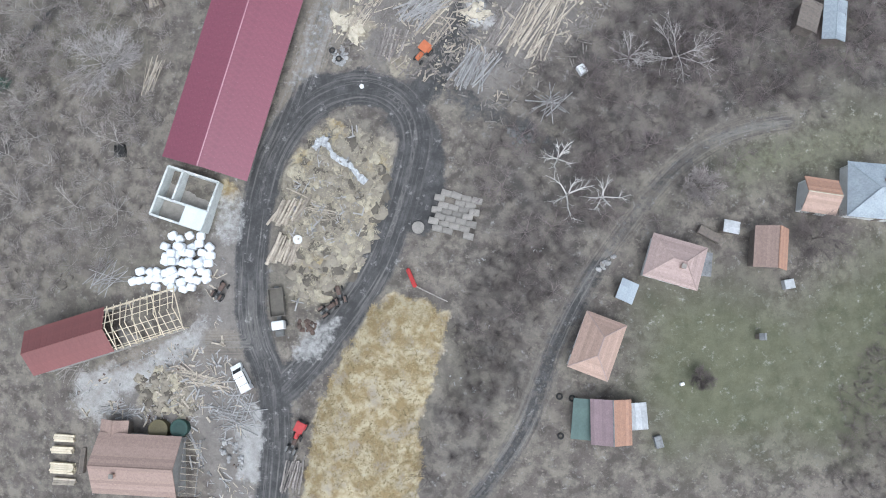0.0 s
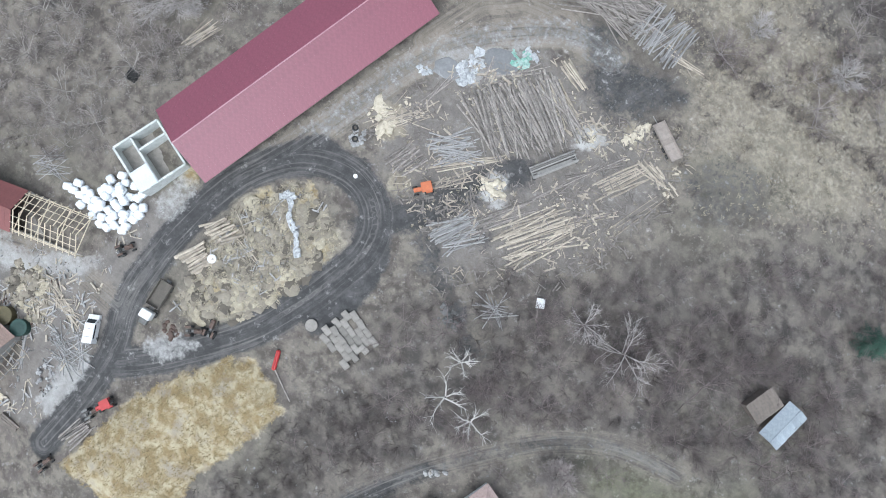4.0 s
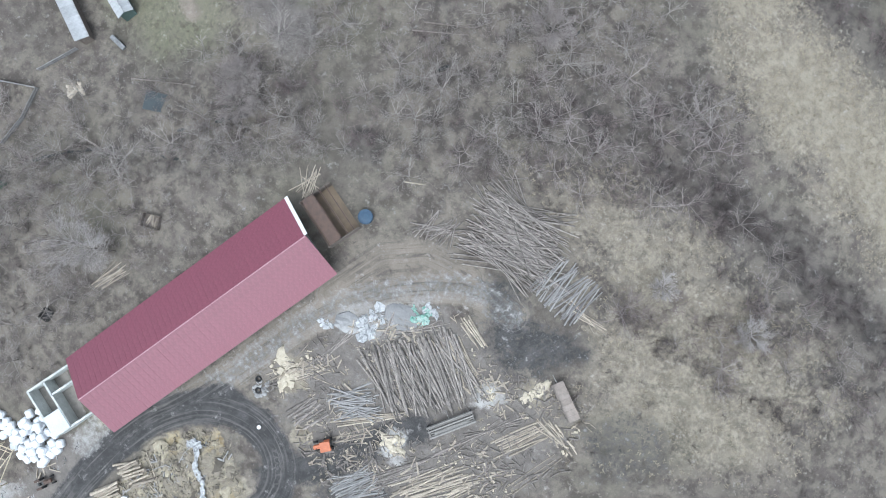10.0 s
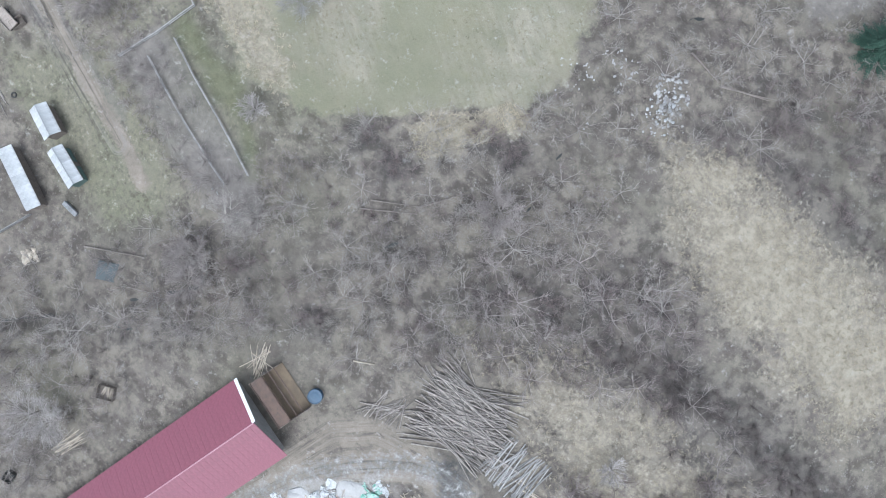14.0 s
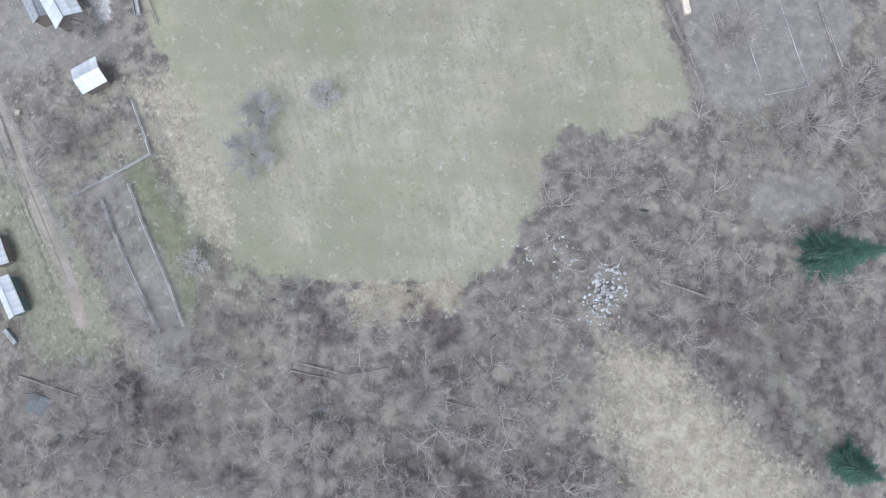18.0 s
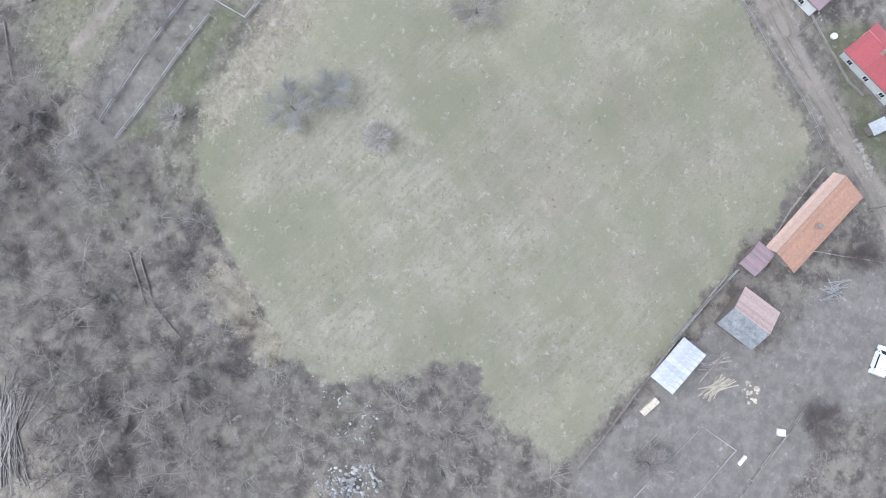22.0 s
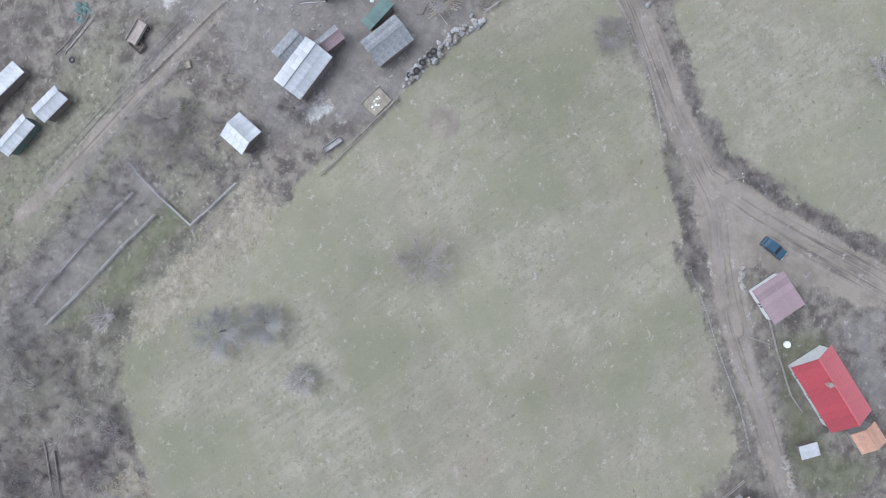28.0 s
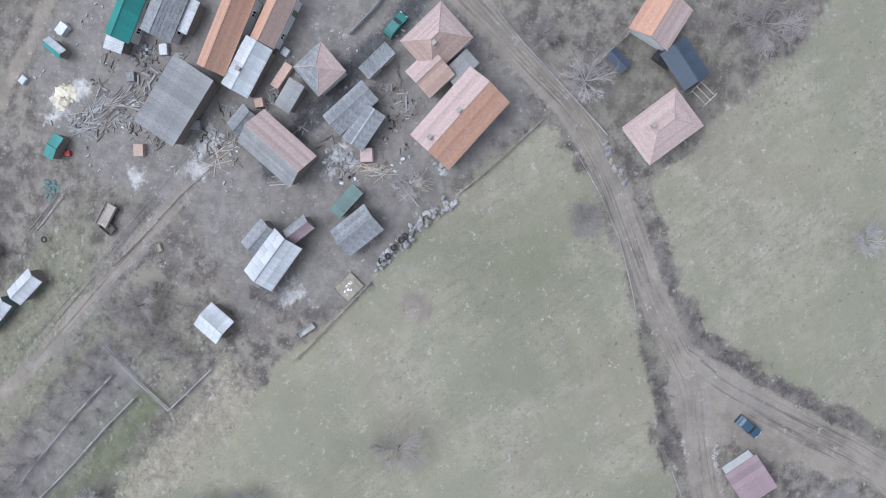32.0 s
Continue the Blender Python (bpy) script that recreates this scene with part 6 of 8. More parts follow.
def car(rect, paint, label, van=False, name="car"):
    x, y, a, b, ang = rect
    L, Wd = (4.9, 1.95) if van else (4.25, 1.72)
    th = empty(name, x, y, ang, 0, label, "van" if van else "car")
    if van:
        prof = [(-L / 2, 0.35), (L / 2, 0.35), (L / 2, 0.95), (L / 2 - 0.75, 1.15), (L / 2 - 1.45, 1.88), (-L / 2 + 0.1, 1.95), (-L / 2, 1.7)]
    else:
        prof = [(-L / 2, 0.3), (L / 2, 0.3), (L / 2, 0.72), (L / 2 - 1.15, 0.88), (L / 2 - 1.85, 1.38), (-L / 2 + 0.9, 1.42), (-L / 2 + 0.15, 0.98), (-L / 2, 0.85)]
    part("body", shell(prof, Wd), paint, th)
    z = 1.9 if van else 1.4
    f = L / 2 - (1.12 if van else 1.52)
    part("windscreen", Geo().slab(((f + 0.36, -Wd / 2 + 0.2, z - 0.70 if van else z - 0.47), (f + 0.36, Wd / 2 - 0.2, z - 0.70 if van else z - 0.47), (f - 0.26, Wd / 2 - 0.28, z - 0.04), (f - 0.26, -Wd / 2 + 0.28, z - 0.04)), 0.03), GLASS, th)
    for s in (-1, 1):
        part("side_window", Geo().box((-0.35, s * (Wd / 2 - 0.075), z - 0.32), (L * 0.5, 0.04, 0.34)), GLASS, th)
        part("headlight", Geo().box((L / 2 - 0.02, s * (Wd / 2 - 0.3), 0.68), (0.08, 0.32, 0.16)), WHITE_PAINT, th)
        part("tail_light", Geo().box((-L / 2 + 0.01, s * (Wd / 2 - 0.15), 0.85), (0.06, 0.16, 0.3)), RED_PAINT, th)
        part("mirror", Geo().box((f, s * (Wd / 2 + 0.06), z - 0.55), (0.12, 0.16, 0.14)), BLACK, th)
        for k in (-1, 1):
            wheel(th, k * L * 0.32, s * (Wd / 2 - 0.11), 0.33, 0.2)
    part("rear_window", Geo().box((-L / 2 + (0.06 if van else 0.55), 0, z - 0.3), (0.06 if van else 0.5, Wd - 0.55, 0.36 if van else 0.1)), GLASS, th)
    if van:
        for k in (-1.3, 0.1):
            part("roof_rail", Geo().box((k, 0, 1.95), (0.06, Wd - 0.4, 0.05)), STEEL, th)


car((-37.33, -7.94, 4.12, 1.79, 119.36), WHITE_PAINT, "white panel van parked on the yard", True, "van")
car((-46.36, 231.73, 4.79, 1.58, 169.83), WHITE_PAINT, "white van parked beside the lane", True, "van")
car((-112.86, 207.32, 4.16, 1.25, 72.83), BLUE_PAINT, "dark blue car parked at the fork")
car((-152.28, 129.55, 3.78, 1.4, 161.19), GREEN_PAINT, "green car parked on a side street")
car((-162.61, 171.68, 1.81, 0.78, 75.86), mat("black_paint", (0.03, 0.03, 0.032), (0.025, 0.025, 0.027), 0.3, 1.0, 5.0, 0.0), "black car beside a navy roof")


def tractor(x, y, ang, paint, label, roof=True):
    th = empty("tractor", x, y, ang, 0, label, "tractor")
    part("chassis", Geo().soft_box((0.2, 0, 0.85), (2.9, 0.5, 0.5), 0.06), STEEL, th)
    part("bonnet", Geo().soft_box((1.0, 0, 1.25), (1.5, 0.72, 0.55), 0.12), RUST if not roof else paint, th)
    part("seat", Geo().soft_box((-0.5, 0, 1.3), (0.5, 0.5, 0.3), 0.08), BLACK, th)
    if roof:
        part("cab_roof", Geo().soft_box((-0.45, 0, 2.4), (1.75, 1.65, 0.16), 0.06), paint, th)
        for sx in (-1.2, 0.3):
            for sy in (-0.7, 0.7):
                part("cab_post", Geo().box((sx, sy, 1.75), (0.07, 0.07, 1.25)), STEEL, th)
    part("exhaust", Geo().rod((1.2, 0.2, 1.4), (1.2, 0.2, 2.1), 0.05), RUST, th)
    for s in (-1, 1):
        wheel(th, -0.7, s * 0.75, 0.72, 0.36)
        wheel(th, 1.45, s * 0.65, 0.42, 0.24)
        part("mudguard", Geo().box((-0.7, s * 0.72, 1.5), (1.0, 0.38, 0.06)), paint, th)


TRACTOR_TURN = (-28.27, -18.26, 4.86, 64.75)[3]
tractor(*(-27.12, -16.35), TRACTOR_TURN + 180, RED_PAINT, "red tractor standing at the roadside")
tractor(*(-28.49, -19.34), TRACTOR_TURN, STEEL, "grey engine frame of an old tractor", False)
tractor(*(-6.24, 45.78), (-4.88, 47.15, 4.42, 50.71)[3] + 180, ORANGE_PAINT, "tractor with an orange cab beside logs")
tractor(*(-40.97, 6.51), 60, RUST, "rusty old tractor beside white bales", False)
tractor(*(-22.37, 3.56), (-22.58, 3.86, 7.86, 36.56)[3], RUST, "rusty dismantled tractor on the island's tip", False)
tractor(*(-20.06, 5.7), (-22.58, 3.86, 7.86, 36.56)[3] + 70, RUST, "rusty tractor chassis among scrap", False)
tractor(*(-30.26, -32.82), (-30.1, -32.97, 9.63, 77.54)[3], RUST, "old brown tractor at the track's edge", False)


def truck(rect, label, cab, bed=RUST):
    x, y, a, b, ang = rect
    th = empty("tipper_truck", x, y, ang, 0, label, "truck")
    part("chassis", Geo().box((a * 0.2, 0, 0.75), (a * 1.55, 0.8, 0.28)), STEEL, th)
    part("bed_floor", Geo().box((0, 0, 1.05), (a, b, 0.12)), bed, th)
    for s in (-1, 1):
        part("side_board", Geo().box((0, s * (b / 2 - 0.05), 1.45), (a, 0.08, 0.75)), bed, th)
        part("end_board", Geo().box((s * (a / 2 - 0.05), 0, 1.45), (0.08, b - 0.2, 0.75)), bed, th)
        for k in (-0.3, 0.75):
            wheel(th, k * a, s * (b / 2 - 0.25), 0.5, 0.3)
    c = part("cab", Geo().soft_box((a * 0.82, 0, 1.5), (1.5, b * 0.85, 1.5), 0.15), cab, th)
    part("windscreen", Geo().box((a * 0.82 + 0.74, 0, 1.8), (0.06, b * 0.7, 0.5)), GLASS, c)
    part("bonnet", Geo().soft_box((a * 0.82 + 1.3, 0, 1.1), (1.1, b * 0.6, 0.7), 0.15), STEEL, th)


truck((-30.82, 4.74, 4.72, 2.47, -82.26), "old tipper truck with a rusty bed and white cab", WHITE_PAINT, mat("dusty_bed", (0.15, 0.135, 0.115), (0.12, 0.108, 0.092), 0.9, 1.0, 8.0, 0.3))


def trailer(rect, label, open_frame=True):
    x, y, a, b, ang = rect
    th = empty("trailer", x, y, ang, 0, label, "trailer")
    if open_frame:
        for s in (-1, 1):
            part("side_beam", Geo().box((0, s * b / 2, 0.95), (a, 0.16, 0.22)), DUSTY_STEEL, th)
        for k in range(6):
            part("cross_beam", Geo().box((-a / 2 + a * (k + 0.2) / 5.4, 0, 0.95), (0.18, b - 0.2, 0.18)), DUSTY_STEEL, th)
        part("deck_plate", Geo().box((-a * 0.25, 0, 1.08), (a * 0.3, b * 0.8, 0.05)), DUSTY_STEEL, th)
        for k in (-0.4, 0.1, 0.42):
            part("bunk", Geo().box((k * a, 0, 1.2), (0.25, b * 1.05, 0.2)), DUSTY_STEEL, th)
    else:
        part("deck", Geo().box((0, 0, 1.0), (a, b, 0.14)), DECK_WOOD, th)
        for k in range(7):
            part("deck_board", Geo().box((-a / 2 + a * (k + 0.5) / 7, 0, 1.09), (a / 7 * 0.93, b, 0.05)), DECK_WOOD, th)
        for s in (-1, 1):
            part("side_board", Geo().box((0, s * b / 2, 1.3), (a, 0.06, 0.45)), DECK_WOOD, th)
    for s in (-1, 1):
        for k in (-0.33, -0.15, 0.33):
            wheel(th, k * a, s * (b / 2 - 0.1), 0.45, 0.26)
    part("drawbar", Geo().rod((a / 2, 0, 0.8), (a / 2 + 1.4, 0, 0.6), 0.08), DUSTY_STEEL, th)


DUSTY_STEEL = mat("dusty_steel", (0.30, 0.288, 0.268), (0.23, 0.22, 0.205), 0.8, 1.5, 10.0, 0.2, 0.1, (0.2, 0.15, 0.12), 0.4)
DECK_WOOD = mat("pale_deck_board", (0.34, 0.295, 0.26), (0.26, 0.225, 0.2), 0.9, 1.5, 12.0, 0.3)
trailer((7.79, 61.64, 2.04, 7.54, 149.79), "bare steel timber trailer between log rows")
trailer((19.85, 76.08, 6.66, 1.98, 153), "flat timber trailer with a board deck", False)
trailer((-106.2, 95.55, 4.03, 1.93, 171.26), "small brown trailer on a field track", False)


# ---- sheds' clutter ----
def crate(x, y, ang, sx, sy, h, material, label, category="box"):
    th = empty("crate", x, y, ang, 0, label, category)
    part("floor", Geo().box((0, 0, 0.1), (sx, sy, 0.12)), material, th)
    for s in (-1, 1):
        for k in range(3):
            part("side_slat", Geo().box((0, s * (sy / 2 - 0.03), 0.2 + h * (k + 0.5) / 3), (sx, 0.05, h / 3.6)), material, th)
            part("end_slat", Geo().box((s * (sx / 2 - 0.03), 0, 0.2 + h * (k + 0.5) / 3), (0.05, sy - 0.12, h / 3.6)), material, th)


def board_box(x, y, ang, s, material, label, category, name, lift=0.0, r=0.06):
    return lone(name, Geo().soft_box((0, 0, s[2] / 2), s, r), material, x, y, ang, label, category, lift=lift)


def board_stack(x, y, ang, s, material, label):
    """Sawn boards in layers, each board a piece of its own."""
    th = empty("board_stack", x, y, ang, 0, label, "board stack", "stacks of sawn boards")
    q = random.Random(int(x * 11 + y * 5))
    nb, nl = max(3, int(s[1] / 0.34)), max(2, min(4, int(s[2] / 0.22)))
    step, rise = s[1] / nb, s[2] / nl
    me = Geo().box((0, 0, 0), (s[0], step * 0.9, rise * 0.86)).mesh("board", material)
    for k in range(nl):
        for i in range(nb):
            piece("board", me, th, pose(q.uniform(-0.16, 0.16), (i + 0.5) * step - s[1] / 2, rise * (k + 0.5), 0, 0, q.uniform(-0.8, 0.8)))


CR = (-52.88, 55.84)
crate(*CR, 25, 3.0, 2.4, 0.9, PLANK, "open timber feed crate on rough grass")
log_pile([(CR[0] - 0.9, CR[1]), (CR[0] + 0.9, CR[1])], (0, 0, 1.8, 110), 6, "short white split logs on a crate", LOG_PALE, 0.16, 8, 1)
crate(*(-58.67, 30.66), 5, 1.7, 2.0, 0.8, BLACK, "dark open box in the scrub")
crate(*(-104.43, 105.58), 40, 1.3, 1.0, 0.3, LOG_PALE, "pale square timber frame on soil")
crate(*(-101.07, 133.81), (-101.21, 133.71, 5.02, 145.52)[3], 3.4, 1.0, 0.5, LOG_GREY, "long wooden trough cart on grass")
crate(*(-104.29, 96.21), 70, 2.4, 1.6, 0.8, PLANK, "brown board box beside a field track")
board_box(*(19.87, 42.86), 30, (1.3, 1.6, 1.0), WHITE_PAINT, "white cabinet dumped on scrub land", "cabinet", "cabinet")
board_box(*(52.35, 7.73), 10, (1.6, 1.5, 1.2), WHITE_SHEET, "pale metal box on the lawn's edge", "box", "metal_box")
board_box(*(31.43, -17.3), 15, (1.2, 1.9, 1.0), GREY_SHEET, "grey bin beside a barn", "bin", "bin")
board_box(*(35.3, -8.19), 20, (0.7, 0.5, 0.5), WHITE_PAINT, "white bucket box on grass", "box", "box")
board_box(*(-31.61, 217.86), 10, (1.1, 1.1, 0.9), WHITE_PAINT, "white box on a garden plot", "box", "box")
board_box(*(-125.59, 104.35), 20, (1.5, 2.3, 1.2), GREY_SHEET, "grey container beside a dark barn", "container", "container")
board_box(*(-118.37, 96.89), 20, (2.0, 1.7, 1.1), TILE_SALMON, "rust-red crate block in a farmyard", "crate", "crate_block")
board_box(*(-132.27, 76.74), -20, (2.0, 1.6, 1.2), WHITE_SHEET, "white cart body on rough ground", "cart", "cart_body")
board_box(*(-121.81, 72.75), -20, (1.4, 1.1, 0.8), WHITE_SHEET, "white garden tank on grass", "tank", "tank")
board_box(*(-138.24, 115.27), (-138.46, 115.07, 3.88, 165.63)[3], (4.4, 1.5, 1.1), TILE_SALMON, "red and white covered wood stack", "woodpile", "woodpile")
board_box(*(-141.98, 114.43), (-138.46, 115.07, 3.88, 165.63)[3], (1.3, 1.2, 1.0), WHITE_SHEET, "white covered stack in a yard", "stack", "covered_crate")
board_box(*(-132.87, 113.37), 30, (1.5, 1.4, 1.3), TILE_SALMON, "red brick bin in a yard", "bin", "brick_bin")
board_box(*(-129.11, 91.05), 25, (1.6, 1.4, 0.9), GREY_SHEET, "grey lidded box in a yard", "box", "box")
board_box(*(-135.24, 94.86), 25, (1.8, 1.4, 0.8), WHITE_SHEET, "pale sheet box in a yard", "box", "box")
board_box(*(-131.4, 132.83), 25, (2.2, 2.0, 1.5), TILE_PINK, "brick privy beside a patched shed", "hut", "privy")
board_box(*(-113.14, 84.85), 30, (0.9, 0.9, 0.7), RED_PAINT, "red barrel box beside a teal shed", "box", "red_box")
board_box(*(-63.83, 224.79), 20, (1.7, 2.2, 1.2), PLANK, "board hutch on a fenced plot", "hutch", "hutch")
board_box(*(-31.23, 195.94), (-31.07, 195.73, 4.28, 144.09)[3], (3.4, 1.1, 0.9), LOG_PALE, "row of stacked firewood beside a fence", "firewood", "firewood_stack")
board_box(*(-25.86, 212.66), (-24.53, 212.01, 5.02, 151.83)[3], (1.8, 0.5, 0.5), WHITE_PAINT, "white painted beam end in a garden", "beam", "beam")
board_box(*(-78.5, 75.9), -5, (3.2, 0.8, 0.7), GREY_SHEET, "grey garden bench beside a cabin", "bench", "bench")
board_box(*(-8.21, 8.76), (-8.17, 8.68, 3.03, -66.29)[3], (3.4, 0.7, 0.7), RED_PAINT, "red rusty tank lying on grass", "tank", "tank", r=0.3)
board_box(*(40, 15.71), (40.17, 15.73, 3.79, -28.73)[3], (3.8, 1.4, 0.9), PLANK, "long board trough beside a small barn", "trough", "trough")
board_stack(*(-71.01, -19.14), (-71.58, -19.31, 4.4, -2.52)[3], (3.6, 1.3, 0.8), FRESH_WOOD, "stack of pale sawn boards")
board_stack(*(-71.43, -21.28), (-71.73, -21.36, 4.42, -2.37)[3], (3.8, 1.2, 1.0), FRESH_WOOD, "stack of pale sawn boards")
board_stack(*(-71.5, -24.56), (-71.69, -24.51, 4.99, -2.9)[3], (4.2, 1.9, 1.2), FRESH_WOOD, "tall stack of pale sawn boards")
board_stack(*(-71.55, -27.08), (-71.9, -27.11, 5.01, -2.71)[3], (4.0, 1.2, 0.8), LOG_PALE, "stack of greying sawn boards")
board_stack(*(-67.6, -23.12), (-67.67, -23.15, 5.16, 85.94)[3], (4.4, 0.9, 1.0), PLANK, "narrow stack of brown boards")
board_box(*(-19.56, 50.48), 10, (0.9, 1.2, 0.5), SAWDUST, "pale block of sawn wood on bark waste", "wood block", "wood_block")
board_box(*(-16.69, 49.93), 30, (0.9, 1.1, 0.5), SAWDUST, "pale block of sawn wood on bark waste", "wood block", "wood_block")

BOARD_TURN = (-58.62, -32.17, 11.73, 1.28)[3]
board_stack(*(-59.19, -33.34), BOARD_TURN, (9.0, 3.6, 0.6), FRESH_WOOD, "wide deck of pale sawn boards beside a house")
board_stack(*(-47.58, -30.23), BOARD_TURN, (6.6, 1.9, 0.6), FRESH_WOOD, "low stack of pale sawn boards")
board_stack(*(-48.75, -34.29), BOARD_TURN, (4.8, 1.9, 0.9), FRESH_WOOD, "stack of bright sawn boards")
board_stack(*(-40.49, -32.05), BOARD_TURN, (4.0, 1.2, 0.6), PLANK, "stack of brown boards by the yard")


def pergola(rect, label):
    x, y, a, b, ang = rect
    th = empty("pergola", x, y, ang, 0, label, "pergola")
    for s in (-1, 1):
        part("rail", Geo().box((0, s * b / 2, 2.6), (a, 0.12, 0.14)), LOG_GREY, th)
        for k in (-1, 0, 1):
            part("post", Geo().box((k * (a / 2 - 0.1), s * b / 2, 1.25), (0.14, 0.14, 2.6)), LOG_GREY, th)
    n = max(3, int(a / 1.0))
    for k in range(n):
        part("rafter", Geo().box((-a / 2 + a * (k + 0.5) / n, 0, 2.72), (0.1, b + 0.3, 0.1)), LOG_PALE, th)


pergola((-46.36, -23.3, 9.4, 2.83, 86), "bare timber pergola frame beside a house")
pergola((-159.76, 178.86, 2.86, 2.98, 156.74), "bare timber pergola beside a pink-roofed house")
crate(*(-110.31, 137.75), (-110.86, 136.4, 4.24, 156)[3], 4.0, 3.2, 0.12, EARTH, "low garden bed edged with boards")


def tank(x, y, r, h, material, label):
    th = empty("round_tank", x, y, 0, 0, label, "tank")
    part("drum", Geo().rod((0, 0, -0.1), (0, 0, h), r, r * 0.98, 20), material, th)
    part("rim", Geo().ring((0, 0, h), r, 0.06, 20), material, th)
    part("lid", Geo().rod((0, 0, h - 0.03), (0, 0, h + 0.05), r * 0.9, r * 0.4, 20), material, th)


tank(*(-24.14, 79.3), 1.2, 1.0, BLUE_PLASTIC, "dark blue round plastic tank by the barn")
tank(*(-52.4, -17.02), 1.7, 1.8, mat("olive_tank", (0.12, 0.10, 0.05), (0.1, 0.085, 0.045), 0.7, 0.6, 4.0, 0.2), "brown round tank behind a house")
tank(*(-48.63, -16.73), 1.5, 1.6, mat("dark_green_tank", (0.02, 0.055, 0.045), (0.018, 0.045, 0.038), 0.6, 0.6, 4.0, 0.2), "dark green round tank behind a house")


def tyre(x, y, label="old tyre lying on the ground", r=0.42, lift=0.12):
    ob = lone("tyre", Geo().ring((0, 0, 0.1), r, 0.15, 14, 6), BLACK, x, y, 0, label, "tyre", "old tyres", lift)
    return ob


for tx, ty in [(-21.7, 46.83), (-20.54, 45.36), (17.92, -10.63), (15.93, -10.39), (16.12, -16.75)]:
    tyre(tx, ty)
for tx, ty in [(-119.13, 142.32), (-120.69, 142.98), (-121.53, 143.34), (-116.4, 141.23), (-117.5, 141.99), (-97.84, 85.73)]:
    tyre(tx, ty, lift=0.75)


def heap(name, pts, size, material, label, category, seed=1, count=14, small=0.35):
    """An uneven heap: one thing, with each larger lump a part."""
    x, y = pts
    th = empty(name, x, y, 0, 0, label, category)
    q = random.Random(seed)
    low = 0.4 if material is FOIL else 0.25 if material is SAWDUST else 1.0
    if material is SAWDUST:
        for _ in range(6):
            part("lump", Geo().lump((q.uniform(-0.6, 0.6) * size[0], q.uniform(-0.6, 0.6) * size[1], -0.06), (size[0] * q.uniform(0.25, 0.6), size[1] * q.uniform(0.25, 0.6), q.uniform(0.1, 0.2)), q.randrange(999), 0.4, 16, 4), material, th)
        small *= 0.5
    for k in range(count):
        a, d = q.uniform(0, 6.28), q.random() ** 0.6
        s = small * q.uniform(0.4, 1.5)
        if material in (FOIL, GREEN_PLASTIC):
            part("crumpled_sheet", Geo().lump((math.cos(a) * d * size[0], math.sin(a) * d * size[1], 0.02), (s * 1.2, s * q.uniform(0.5, 1.6), s * q.uniform(0.25, 0.5)), q.randrange(9999), 0.65, 7, 3), material, th)
            continue
        part("lump", Geo().lump((math.cos(a) * d * size[0], math.sin(a) * d * size[1], size[2] * (1 - d) * q.uniform(0.3, 0.8) - 0.05), (s, s * q.uniform(0.6, 1.5), s * q.uniform(0.2, 0.5) * low), q.randrange(9999), 0.38, 8, 3), material, th)
    return th


heap("plastic_heap", (-7.49, 72.34), (1.8, 1.4, 0.8), GREEN_PLASTIC, "heap of green plastic sheets on a puddle", "plastic sheet", 1, 12, 0.6)
heap("foil_heap", (-6.13, 74.02), (1.2, 1.6, 0.4), FOIL, "crumpled white foil on mud", "foil", 12, 10, 0.5)
heap("foil_heap", (-12.75, 66.32), (1.4, 3.2, 0.4), FOIL, "crumpled pale foil beside a puddle", "foil", 2, 26, 0.55)
heap("foil_heap", (-18.67, 61.43), (1.2, 0.6, 0.3), FOIL, "scraps of white foil by the track", "foil", 3, 8, 0.35)


def foil_strip(pts, width, label, seed):
    """A crumpled sheet of foil dragged over a heap: a creased strip with a thin underside."""
    q = random.Random(seed)
    x0, y0 = pts[0]
    z0 = height(x0, y0)
    g = Geo()
    rows = []
    for (ax, ay), (bx, by) in zip(pts, pts[1:]):
        d = math.hypot(bx - ax, by - ay)
        for k in range(max(3, int(d / 0.3))):
            t = k / max(3, int(d / 0.3))
            rows.append((ax + (bx - ax) * t, ay + (by - ay) * t, (by - ay) / d, -(bx - ax) / d))
    m = 5
    for lift in (0.0, -0.06):
        q.seed(seed)
        for k, (x, y, ux, uy) in enumerate(rows):
            w = width * (0.55 + 0.5 * abs(math.sin(k * 0.21 + seed))) * q.uniform(0.75, 1.2)
            for i in range(m):
                o = (i / (m - 1) - 0.5) * w + q.uniform(-0.08, 0.08)
                px_, py_ = x + ux * o, y + uy * o
                g.v.append((px_ - x0, py_ - y0, height(px_, py_) - z0 + 0.30 + q.uniform(0, 0.28) + lift))
    n = len(rows)
    for b, flip in ((0, False), (n * m, True)):
        for k in range(n - 1):
            for i in range(m - 1):
                a = b + k * m + i
                g.f.append((a, a + m, a + m + 1, a + 1) if flip else (a, a + 1, a + m + 1, a + m))
    lone("foil_strip", g, FOIL, x0, y0, 0, label, "foil")


foil_strip([(-24.3, 31.6), (-22.2, 30.6), (-20.8, 28.4), (-18.4, 27.2), (-16.9, 25.4), (-15.4, 24.0)], 1.1, "long crumpled strip of silver foil over the earth heap", 4)
foil_strip([(-24.6, 30.2), (-23.2, 31.6), (-22.0, 30.9)], 1.6, "crumpled silver foil at the end of a strip", 6)
heap("sawdust_heap", (2.73, 53.33), (2.6, 1.9, 0.5), SAWDUST, "pale heap of sawdust in the log yard", "sawdust", 7, 30, 0.7)
heap("sawdust_heap", (9.72, 69.2), (1.3, 1.3, 0.4), SAWDUST, "small heap of sawdust among logs", "sawdust", 8, 14, 0.5)
